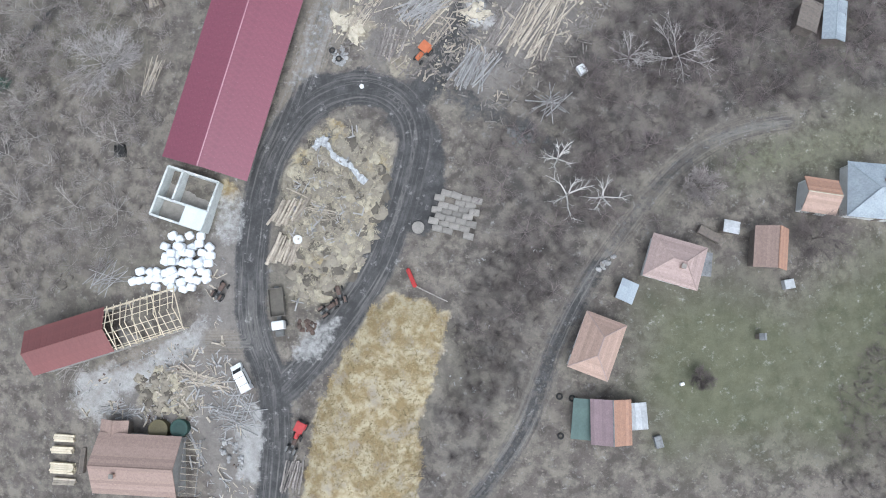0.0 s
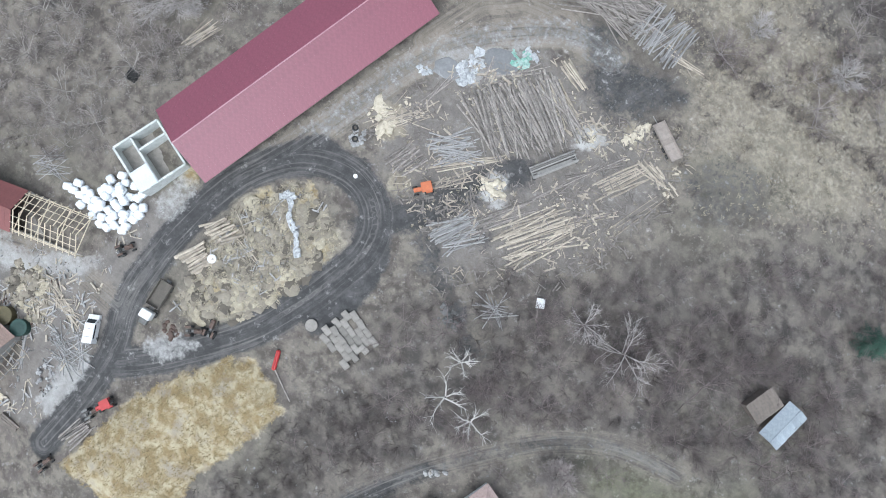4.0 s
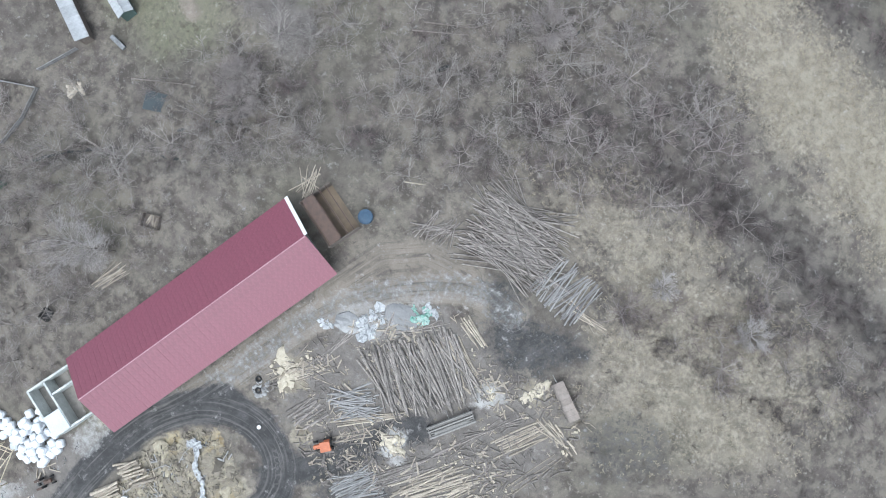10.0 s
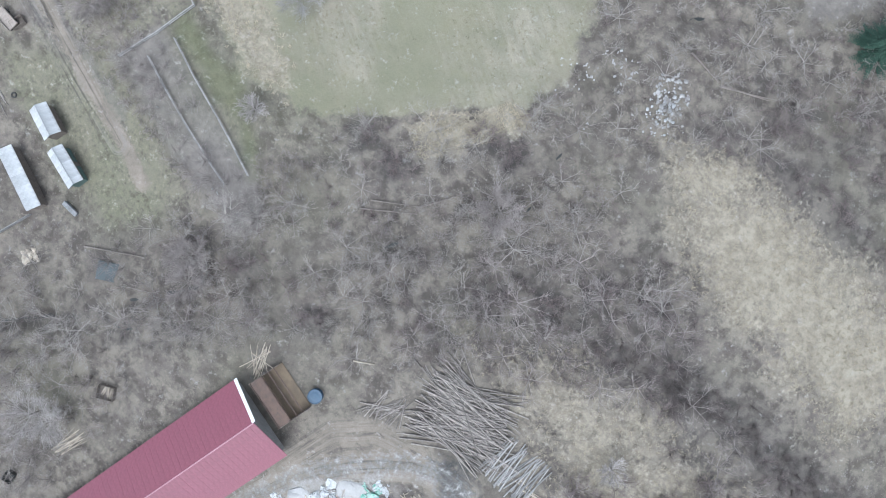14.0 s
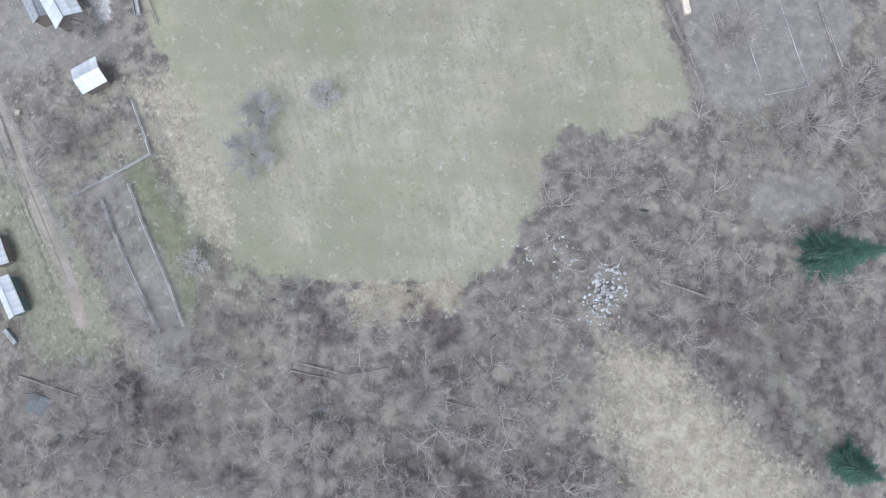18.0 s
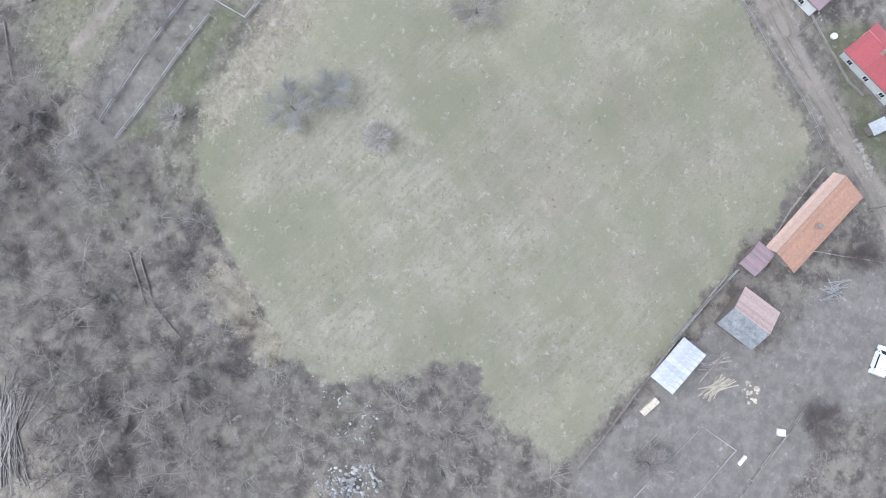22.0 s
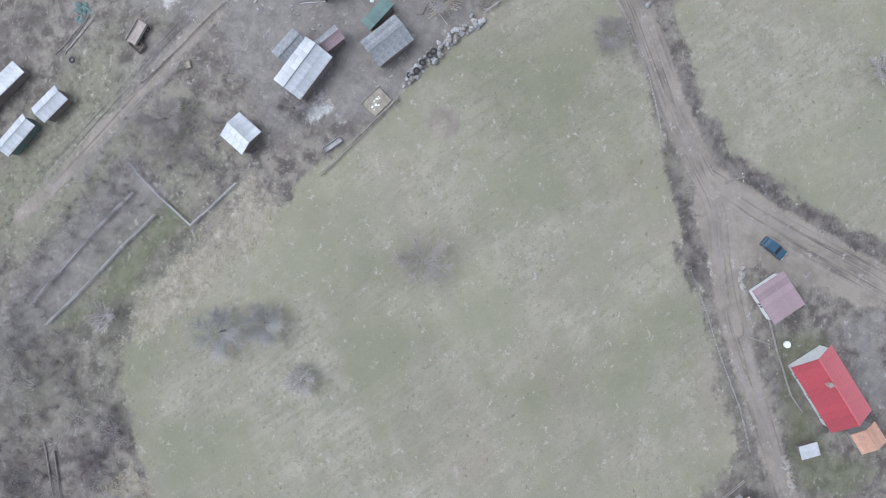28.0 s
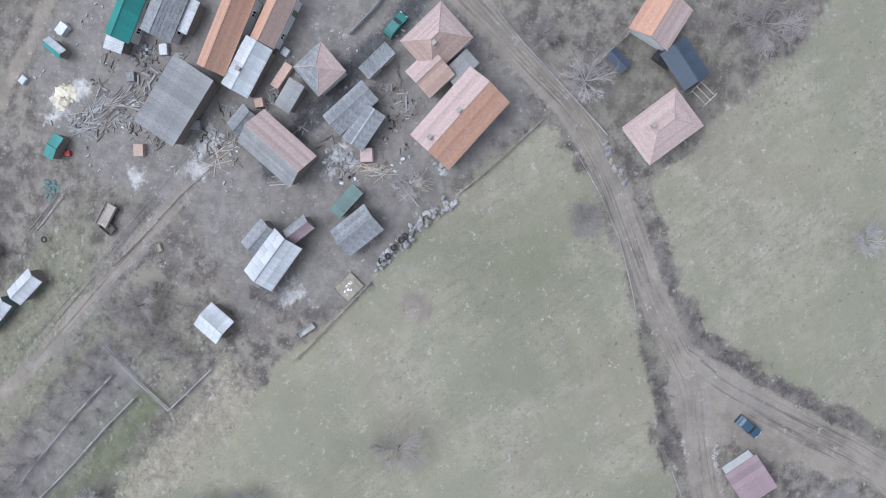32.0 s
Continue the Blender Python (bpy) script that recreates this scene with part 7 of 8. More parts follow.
heap("sawdust_heap", (15.14, 73.82), (1.8, 3.0, 0.5), SAWDUST, "yellow heap of sawdust beside a trailer", "sawdust", 9, 24, 0.6)
heap("bark_heap", (-18.2, 51.6), (3.4, 4.2, 0.5), SAWDUST, "heap of bark and pale offcuts", "bark waste", 10, 44, 0.5)
heap("rubble_heap", (-9.6, 151.58), (3.8, 5.0, 0.5), GRAVEL_STONE, "dump of white rubble in the scrub", "rubble", 11, 150, 0.24)
heap("rubble_heap", (-9.62, 148.97), (3.8, 4.4, 0.4), WHITE_SHEET, "white dumped lumps in scrub", "rubble", 21, 70, 0.19)
heap("rubble_heap", (-128.87, 128.79), (2.0, 2.6, 0.4), GRAVEL_STONE, "heap of white lime and rubble in a yard", "rubble", 13, 34, 0.45)
heap("sand_heap", (-121.53, 81.04), (2.6, 2.6, 0.7), SAWDUST, "heap of pale sand on rough ground", "sand", 14, 26, 0.8)
heap("scrap_heap", (-132.68, 92.33), (2.4, 2.4, 0.7), STEEL, "heap of dark scrap metal in a yard", "scrap", 15, 36, 0.4)
heap("scrap_heap", (-106.24, 83.63), (1.8, 1.8, 0.5), GREEN_SHEET, "heap of green and grey scrap", "scrap", 16, 24, 0.4)
heap("scrap_heap", (-25.72, 1.05), (1.8, 1.6, 0.5), RUST, "rusty machine parts on the island's tip", "scrap", 17, 34, 0.3)
heap("scrap_heap", (-20.48, 46.18), (1.4, 1.8, 0.4), GRAVEL_STONE, "grey stones dumped beside the track", "rubble", 18, 30, 0.35)
heap("stone_heap", (-39.11, -19.76), (2.6, 3.4, 0.4), GRAVEL_STONE, "grey rubble and scrap beside a house", "rubble", 19, 46, 0.35)
heap("slab_heap", (9.63, 32.44), (2.6, 2.2, 0.3), STEEL, "dark coal-like waste on scrub ground", "waste", 20, 26, 0.4)
heap("stone_heap", (-123.94, 108.46), (2.4, 1.4, 0.3), GRAVEL_STONE, "white sheets and stones by a field track", "rubble", 22, 24, 0.35)
heap("stone_heap", (-134.29, 144.41), (1.6, 1.6, 0.5), GRAVEL_STONE, "white sacks and stones at a house corner", "rubble", 23, 20, 0.35)
heap("stone_heap", (-37.38, 211.95), (2.6, 1.6, 0.4), LOG_PALE, "pale firewood scattered in a plot", "firewood", 24, 24, 0.35)
heap("wood_heap", (-79.1, 64.7), (1.8, 1.5, 0.4), LOG_PALE, "pale heap of cut wood on rough ground", "firewood", 41, 26, 0.4)
heap("garden_stones", (-110.31, 137.75), (1.5, 1.1, 0.5), WHITE_PAINT, "white stones laid out in a garden bed", "stones", 31, 16, 0.3)

TAR = (-65.3, 72.3)
lone("pond_cover", Geo().soft_box((0, 0, 0), (5.0, 3.3, 0.16), 0.05), mat("pond_sheet", (0.06, 0.075, 0.08), (0.05, 0.06, 0.065), 0.3, 0.5, 4.0, 0.05), *TAR, 26.6, "small dark rectangular pond in the scrub", "pond", lift=0.12)
lone("puddle", Geo().lump((0, 0, 0), (3.0, 2.2, 0.1), 4, 0.2, 14, 3), mat("grey_puddle", (0.22, 0.22, 0.22), (0.19, 0.19, 0.19), 0.2, 0.4, 3.0, 0.0), *(-9.38, 70.23), 0, "grey puddle on the yard", "puddle", lift=0.04)
lone("puddle", Geo().lump((0, 0, 0), (2.8, 1.7, 0.1), 5, 0.2, 14, 3), MATS["grey_puddle"], *(-15.33, 64.24), 30, "grey puddle beside the track", "puddle", lift=0.04)

# earth clods heaped on the loop's island, and stones along the village wall
HQ = random.Random(21)
isle = empty("earth_heap", *(-20.27, 19.19), 0, 0, "island heap of earth clods, straw and rubbish", "earth heap")
STRAW_CLOD = mat("clod_with_straw", (0.42, 0.375, 0.28), (0.28, 0.245, 0.18), 0.97, 1.6, 9.0, 0.8, 0, (0.56, 0.51, 0.39), 0.5, 0.12)
WET_CLOD = mat("dark_wet_clod", (0.125, 0.108, 0.085), (0.09, 0.08, 0.066), 0.9, 1.0, 8.0, 0.6)
CLODS = [Geo().lump((0, 0, 0), (0.62, 0.52, 0.4), k, 0.45, 9, 4).mesh("clod", (STRAW_CLOD, EARTH, EARTH, WET_CLOD, EARTH, STRAW_CLOD, EARTH, WET_CLOD)[k], True) for k in range(8)]
ix, iy, iz = isle.matrix_basis.translation
hx0, hx1, hy0, hy1 = min(p[0] for p in HEAP), max(p[0] for p in HEAP), min(p[1] for p in HEAP), max(p[1] for p in HEAP)
placed = 0
while placed < 290:
    cx_, cy_ = HQ.uniform(hx0, hx1), HQ.uniform(hy0, hy1)
    if float(poly_np(HEAP, np.array([cx_]), np.array([cy_]))[0]) > 0.6:
        s_ = HQ.uniform(0.5, 2.1)
        piece("clod", CLODS[HQ.randrange(8)], isle, pose(cx_ - ix, cy_ - iy, height(cx_, cy_) - iz - 0.1, 0, 0, HQ.uniform(0, 360)) @ Matrix.Diagonal((s_, s_ * HQ.uniform(0.7, 1.4), s_ * 0.3, 1)))
        placed += 1


yard_clods = empty("earth_heap", *(-51.16, -10.21), 0, 0, "low heap of brown earth clods in the work yard", "earth heap")
ix, iy, iz = yard_clods.matrix_basis.translation
hx0, hx1, hy0, hy1 = min(p[0] for p in CLOD_YARD), max(p[0] for p in CLOD_YARD), min(p[1] for p in CLOD_YARD), max(p[1] for p in CLOD_YARD)
for _ in range(170):
    cx_, cy_ = HQ.uniform(hx0, hx1), HQ.uniform(hy0, hy1)
    if float(poly_np(CLOD_YARD, np.array([cx_]), np.array([cy_]))[0]) > 0.3:
        s_ = HQ.uniform(0.5, 1.7)
        piece("clod", CLODS[HQ.randrange(8)], yard_clods, pose(cx_ - ix, cy_ - iy, height(cx_, cy_) - iz - 0.05, 0, 0, HQ.uniform(0, 360)) @ Matrix.Diagonal((s_, s_ * HQ.uniform(0.7, 1.4), s_ * 0.6, 1)))


def stone_wall(pts, label, w=1.1, h=0.8, mats=(GRAVEL_STONE, LOG_GREY, CONCRETE)):
    (x0, y0) = pts[0]
    th = empty("stone_wall", x0, y0, 0, 0, label, "wall")
    z0 = height(x0, y0)
    q = random.Random(9)
    me = [Geo().lump((0, 0, 0), (0.4, 0.33, 0.34), 50 + k, 0.25, 7, 3).mesh("stone", mats[k % len(mats)]) for k in range(6)]
    for (ax, ay), (bx, by) in zip(pts, pts[1:]):
        n = int(math.hypot(bx - ax, by - ay) / 0.2)
        for k in range(n):
            f = k / n
            px_, py_ = ax + (bx - ax) * f + q.uniform(-w, w) / 2, ay + (by - ay) * f + q.uniform(-w, w) / 2
            s = q.uniform(0.7, 1.5)
            piece("stone", me[q.randrange(6)], th, pose(px_ - x0, py_ - y0, height(px_, py_) - z0 + q.uniform(0, h) - 0.1, q.uniform(-20, 20), 0, q.uniform(0, 360)) @ Matrix.Diagonal((s, s, s, 1)))


stone_wall([(-114.86, 140.92), (-120.67, 143.03), (-124.93, 145.27), (-129.92, 148.3)], "long heap of stones, sacks and tyres along a yard", 1.8, 0.7)
stone_wall([(-81.61, 221.78), (-79.46, 223.85), (-76.22, 225.72)], "low line of pale kerb stones beside the road", 0.5, 0.05, (CONCRETE, EARTH))
stone_wall([(-147.04, 167.68), (-144.61, 170.16), (-142.59, 172.97)], "dark stone ditch wall beside the road", 0.8, 0.3, (DARK_SHEET, EARTH))
stone_wall([(22.48, 9.98), (24.58, 12.08)], "pale stones of a small culvert on the lane", 0.9, 0.3)
stone_wall([(-107.77, 203.86), (-105.44, 204.52), (-104.11, 206.26)], "pale stone step beside a garage", 0.7, 0.1, (CONCRETE,))


# ---- fences and poles ----
def fence(pts, label, step=2.4, h=1.1, rails=2, material=LOG_GREY, slats=False, thick=0.085):
    x0, y0 = pts[0]
    z0 = height(x0, y0)
    th = empty("fence", x0, y0, 0, 0, label, "fence", "garden fences")
    post = Geo().box((0, 0, h / 2 - 0.15), (0.11, 0.11, h + 0.3)).mesh("post", material)
    for (ax, ay), (bx, by) in zip(pts, pts[1:]):
        d = math.hypot(bx - ax, by - ay)
        n = max(1, round(d / step))
        for k in range(n):
            p, q = ((ax + (bx - ax) * f, ay + (by - ay) * f) for f in (k / n, (k + 1) / n))
            zp, zq = height(*p) - z0, height(*q) - z0
            piece("post", post, th, pose(p[0] - x0, p[1] - y0, zp))
            for r in range(rails):
                zz = h * (0.4 + 0.5 * r / max(1, rails - 1))
                part("rail", Geo().rod((p[0] - x0, p[1] - y0, zp + zz), (q[0] - x0, q[1] - y0, zq + zz), thick, n=4), material, th)
            if slats:
                g = Geo()
                m = max(2, int(d / n / 0.16))
                a = math.atan2(by - ay, bx - ax)
                rot = Matrix.Rotation(a, 3, "Z")
                for i in range(m):
                    f = (i + 0.5) / m
                    g.box((p[0] + (q[0] - p[0]) * f - x0, p[1] + (q[1] - p[1]) * f - y0, zp + (zq - zp) * f + h / 2), (0.12, 0.03, h), rot)
                part("slat_panel", g, material, th)


fence([(-81.3, 105.8), (-75.47, 103.37), (-68.75, 100.75), (-61.82, 98.42), (-57.49, 97.09)], "weathered rail fence along a garden plot")
fence([(-79.39, 110.91), (-72.18, 107.73), (-64.91, 104.98), (-59.5, 102.67), (-55.21, 100.72)], "weathered rail fence along a garden plot")
fence([(-85.61, 102.75), (-82.57, 109.71), (-79.95, 117.27)], "weathered cross fence between garden plots")
fence([(-89.26, 121.54), (-79.89, 117.19)], "grey rail fence beside a strip of dry grass")
fence([(-104.19, 195.79), (-99.04, 200.61), (-92.26, 206.26), (-86.48, 211.74), (-80.31, 216.16)], "wire and post fence beside the road", 3.0, 1.0, thick=0.03)
fence([(-144.08, 163.93), (-139.55, 169.72), (-133.98, 175.46), (-126.32, 181.1), (-120.67, 184.43)], "wire and post fence along the meadow's edge", 3.0, 1.0, thick=0.03)
fence([(-54.57, 204.02), (-44.11, 198.78), (-31.34, 192.71), (-18.91, 186.74)], "board fence between meadow and plot", 2.4, 1.2, 2, LOG, True)
fence([(-37.46, 221.57), (-25.41, 215.74), (-13.48, 210.43), (-5.34, 206.05)], "board fence at the far side of a plot", 2.4, 1.2, 2, LOG)
fence([(-42.16, 197.43), (-50.12, 202.02), (-55.8, 205.63)], "grey board fence behind barns", 2.4, 1.3, 2, LOG_GREY, True)
fence([(-60.41, 209.72), (-67.83, 212.75), (-75.66, 216.94)], "low board fence behind a farmhouse", 2.4, 1.0, 2, LOG)
fence([(-146.93, 156.92), (-140.28, 153.76), (-134.93, 151.02), (-130.76, 148.58)], "board fence between a yard and the meadow", 2.4, 1.1, 2, LOG)
fence([(-112.41, 140.77), (-106.73, 138.51), (-100.48, 135.95), (-95.59, 133.82)], "rail fence along the meadow", 2.6, 1.0, 2, LOG)
fence([(-160.13, 143.83), (-156.85, 149.98), (-153.72, 156.59), (-150.57, 163.23), (-148.41, 167.55)], "stone and board fence along the village road", 2.4, 1.0, 2, LOG_GREY, True)
fence([(-148.45, 123.19), (-153.22, 125.26), (-157.31, 126.59)], "grey wall fence of a side street", 2.4, 1.2, 2, LOG_GREY, True)
fence([(-157.51, 161.35), (-161.54, 163.1), (-166.3, 165.5)], "board fence of a house yard", 2.4, 1.2, 2, LOG)
fence([(-102.13, 210.69), (-97.5, 214.08), (-91.5, 219.06), (-89.62, 221.89)], "pale low garden wall beside a red-roofed house", 2.0, 0.7, 2, CONCRETE, True)
fence([(-61.51, 217.31), (-61.92, 223.22), (-62.43, 230.68)], "dark picket fence across a plot", 2.4, 1.0, 2, LOG)
fence([(-93.31, 56.46), (-84.76, 60.79), (-83.56, 54.95), (-83.91, 49.17)], "grey plank fence of a garden", 2.4, 1.1, 2, LOG_GREY, True)
fence([(-86.63, 63.42), (-83.68, 70.6)], "grey plank fence beside a long cabin", 2.4, 1.1, 2, LOG_GREY, True)
fence([(-98.73, 99.36), (-106.23, 102.86), (-114.07, 106.15), (-120.94, 109.71)], "low rail fence along a field track", 3.0, 0.8, 1, LOG)

fence([(-29.8, 205.1), (-27.2, 211.4), (-7.2, 200.0), (-11.5, 193.7), (-29.8, 205.1)], "low pale board edging round a tilled bed", 2.6, 0.3, 1, LOG_GREY)


def utility_pole(x, y, label, h=7.5, ang=30):
    th = empty("utility_pole", x, y, ang, 0, label, "utility pole", "utility poles of the village")
    part("pole", Geo().rod((0, 0, -0.5), (0, 0, h), 0.16, 0.11, 8), CONCRETE, th)
    part("foot", Geo().box((0.2, 0, 0.6), (0.2, 0.22, 2.0)), CONCRETE, th)
    arm = part("crossarm", Geo().box((0, 0, h - 0.4), (1.5, 0.1, 0.1)), PLANK, th)
    for k in (-0.6, 0.6):
        part("insulator", Geo().rod((k, 0, h - 0.35), (k, 0, h - 0.12), 0.06, 0.04, 7), WHITE_PAINT, arm)


utility_pole(*(-120.1, 196.02), "concrete utility pole beside the road fork")
utility_pole(*(-97.77, 209.25), "concrete utility pole beside the southern road")
utility_pole(*(-70.69, 226.14), "concrete utility pole at a farmhouse corner")
utility_pole(*(-144.66, 161.6), "pale utility pole at the village entrance")

# ---- bare trees, shrubs and grass ----
def twig_template(seed, spread, tall, stems, twigs, width):
    """Triangles of one bare shrub: tapering three-sided stems and side twigs."""
    q = np.random.RandomState(seed)
    tris = []

    def spike(a, b, r):
        d = b - a
        d = d / (np.linalg.norm(d) + 1e-9)
        u = np.cross(d, (0.3, 0.9, 0.2))
        u /= np.linalg.norm(u) + 1e-9
        w = np.cross(d, u)
        ring = [a + r * (u * math.cos(2.094 * k) + w * math.sin(2.094 * k)) for k in range(3)]
        for k in range(3):
            tris.append((ring[k], ring[(k + 1) % 3], b))
    for _ in range(stems):
        an, ln = q.uniform(0, 6.283), q.uniform(0.6, 1.0)
        a = np.array((q.uniform(-0.3, 0.3), q.uniform(-0.3, 0.3), -0.1))
        b = np.array((math.cos(an) * spread * ln * q.uniform(0.3, 1), math.sin(an) * spread * ln * q.uniform(0.3, 1), tall * ln))
        spike(a, b, width * 1.5)
        for _ in range(twigs):
            f = q.uniform(0.25, 0.9)
            p = a + (b - a) * f
            an2 = an + q.normal(0, 1.0)
            l2 = spread * q.uniform(0.3, 0.62)
            e = p + np.array((math.cos(an2) * l2, math.sin(an2) * l2, tall * q.uniform(0.02, 0.35)))
            spike(p, e, width * 0.8)
            for _ in range(2):
                g = p + (e - p) * q.uniform(0.3, 0.8)
                an3 = an2 + q.normal(0, 0.9)
                l3 = l2 * q.uniform(0.35, 0.7)
                spike(g, g + np.array((math.cos(an3) * l3, math.sin(an3) * l3, tall * q.uniform(0, 0.2))), width * 0.55)
    return np.array(tris).reshape(-1, 3)


def scatter(name, material, pts, templates, label, lo=0.7, hi=1.3, seed=1, category="shrubs"):
    """All shrubs or tufts of one stretch as one object."""
    if len(pts) == 0:
        return
    q = np.random.RandomState(seed)
    out = []
    z = height_np(pts[:, 0], pts[:, 1]) + relief(pts[:, 0], pts[:, 1])
    for (x, y), zz in zip(pts, z):
        t = templates[q.randint(len(templates))]
        a, s = q.uniform(0, 6.283), q.uniform(lo, hi)
        c, d = math.cos(a) * s, math.sin(a) * s
        o = np.empty_like(t)
        o[:, 0], o[:, 1], o[:, 2] = t[:, 0] * c - t[:, 1] * d + x, t[:, 0] * d + t[:, 1] * c + y, t[:, 2] * s + zz
        out.append(o)
    v = np.concatenate(out).astype(np.float32)
    me = bpy.data.meshes.new(name)
    n = len(v) // 3
    me.vertices.add(len(v))
    me.vertices.foreach_set("co", v.ravel())
    me.loops.add(len(v))
    me.loops.foreach_set("vertex_index", np.arange(len(v), dtype=np.int32))
    me.polygons.add(n)
    me.polygons.foreach_set("loop_start", (np.arange(n) * 3).astype(np.int32))
    me.update()
    me.materials.append(material)
    tagged(new(name, me), label, category, kind="stuff")


def fill(poly, step, seed, keep=1.0, clear=True, drift=0.9, shift=0.0):
    """Jittered places inside an outline, thinned in drifts, off the tracks and roads."""
    q = np.random.RandomState(seed)
    p = np.array(poly)
    gx, gy = np.meshgrid(np.arange(p[:, 0].min(), p[:, 0].max(), step), np.arange(p[:, 1].min(), p[:, 1].max(), step))
    x = gx.ravel() + q.uniform(-0.5, 0.5, gx.size) * step
    y = gy.ravel() + q.uniform(-0.5, 0.5, gx.size) * step
    ok = poly_np(poly, x, y) + 1.5 * wobble_np(x, y, 1.5) > 0
    ok &= wobble_np(x + shift, y - shift, drift) + q.uniform(-0.7, 0.7, x.size) < 2.2 * keep - 1.1
    if clear:
        for line, w in ((YARD_LOOP, 4.5), (BARN_TRACK, 4.0), (LANE, 3.4), (ROAD_MAIN, 4.4), (ROAD_EAST, 4.6), (ROAD_SOUTH, 3.6), (ROAD_FAR, 3.2)):
            ok &= line_np(line, x, y) > w
        for bare in (PLOT_EAST, GREY_GLADE, PLOT_SOUTH):
            ok &= poly_np(bare, x, y) < -0.5
        for rx, ry_, ra, rb, an in SOLID:
            c, s = math.cos(radians(an)), math.sin(radians(an))
            u, v = (x - rx) * c + (y - ry_) * s, -(x - rx) * s + (y - ry_) * c
            ok &= (np.abs(u) > ra / 2 + 0.9) | (np.abs(v) > rb / 2 + 0.9)
    return np.stack([x[ok], y[ok]], -1)


SOLID = []
for ob_ in list(scene.objects):
    if ob_.type == "EMPTY" and ob_.parent is None and ob_.get("category") in ("house", "barn", "shed", "cabin", "hut", "cottage", "garage", "porch", "building", "well", "greenhouse"):
        kids = [c for c in ob_.children if c.type == "MESH"]
        hx_ = max(abs(v.co.x) for c in kids for v in c.data.vertices)
        hy_ = max(abs(v.co.y) for c in kids for v in c.data.vertices)
        e_ = ob_.matrix_basis.to_euler()
        SOLID.append((ob_.location.x, ob_.location.y, 2 * hx_, 2 * hy_, math.degrees(e_.z)))

TWIG_MID = mat("slate_brown_twig", (0.31, 0.30, 0.285), (0.27, 0.26, 0.25), 0.95, 0.3, 3.0, 0.0)
LOW = [twig_template(k, 1.7, 1.6, 8, 4, 0.024) for k in range(7)]
TALL = [twig_template(20 + k, 2.5, 3.8, 9, 6, 0.028) for k in range(7)]
HEDGE_C = [(-39.62, 221.94), (-36.66, 228.99), (-16.57, 222.29), (-18.83, 214.65)]
HEDGE_D = [(-93.41, 98.75), (-95.87, 109.82), (-89.66, 113.07), (-82.02, 105.81), (-64.54, 97.04), (-64.03, 93.56)]
HEDGE_E = [(59.64, -9.84), (71.85, 8.19), (73.18, -25.54), (59.06, -27.39)]
HEDGE_F = [(-49.56, 93.46), (-58.49, 103.35), (-52.13, 108.25), (-45.07, 112.65), (-45.57, 102.48)]
BANK = [(-1.5, 2.5), (3.13, 9.86), (5.91, 15.37), (16.91, 14.4), (9.57, -1.14), (4.06, -15.89), (-1.51, -16)]
TWIG_PLUM = mat("plum_brown_twig", (0.20, 0.162, 0.158), (0.145, 0.117, 0.115), 0.95, 0.12, 3.0, 0.0, 0, (0.25, 0.21, 0.20), 0.6, 0.18)
TWIG_ASH = mat("ash_beige_twig", (0.36, 0.332, 0.305), (0.28, 0.256, 0.236), 0.95, 0.12, 3.0, 0.0, 0, (0.42, 0.385, 0.35), 0.5, 0.18)


def crown_template(seed, reach, tall, limbs, width):
    """Triangles of one bare tree: limbs that fork into boughs and twigs."""
    q = np.random.RandomState(seed)
    tris = []

    def spike(a, b, r):
        d = (b - a) / (np.linalg.norm(b - a) + 1e-9)
        u = np.cross(d, (0.3, 0.9, 0.2))
        u /= np.linalg.norm(u) + 1e-9
        w = np.cross(d, u)
        ring = [a + r * (u * math.cos(2.094 * k) + w * math.sin(2.094 * k)) for k in range(3)]
        for k in range(3):
            tris.append((ring[k], ring[(k + 1) % 3], b))
    lean = np.array((q.uniform(-0.8, 0.8), q.uniform(-0.8, 0.8), tall * 0.55))
    spike(np.array((0, 0, -0.2)), lean * 1.3, width * 3.0)
    for k in range(limbs):
        an = 6.283 * k / limbs + q.uniform(-0.5, 0.5)
        o = lean * q.uniform(0.3, 1.0)
        e = o + np.array((math.cos(an) * reach * q.uniform(0.55, 1.0), math.sin(an) * reach * q.uniform(0.55, 1.0), tall * q.uniform(0.2, 0.5)))
        spike(o, e, width * 2.0)
        for _ in range(6):
            f = q.uniform(0.25, 0.95)
            p = o + (e - o) * f
            an2, l2 = an + q.normal(0, 0.75), reach * q.uniform(0.22, 0.45)
            e2 = p + np.array((math.cos(an2) * l2, math.sin(an2) * l2, tall * q.uniform(0.02, 0.2)))
            spike(p, e2, width)
            for _ in range(4):
                g = p + (e2 - p) * q.uniform(0.3, 0.95)
                an3, l3 = an2 + q.normal(0, 0.8), l2 * q.uniform(0.35, 0.7)
                spike(g, g + np.array((math.cos(an3) * l3, math.sin(an3) * l3, tall * q.uniform(0, 0.12))), width * 0.55)
    return np.array(tris).reshape(-1, 3)


CROWN = [crown_template(60 + k, 3.0 + 0.25 * k, 5.0, 7, 0.027) for k in range(6)]


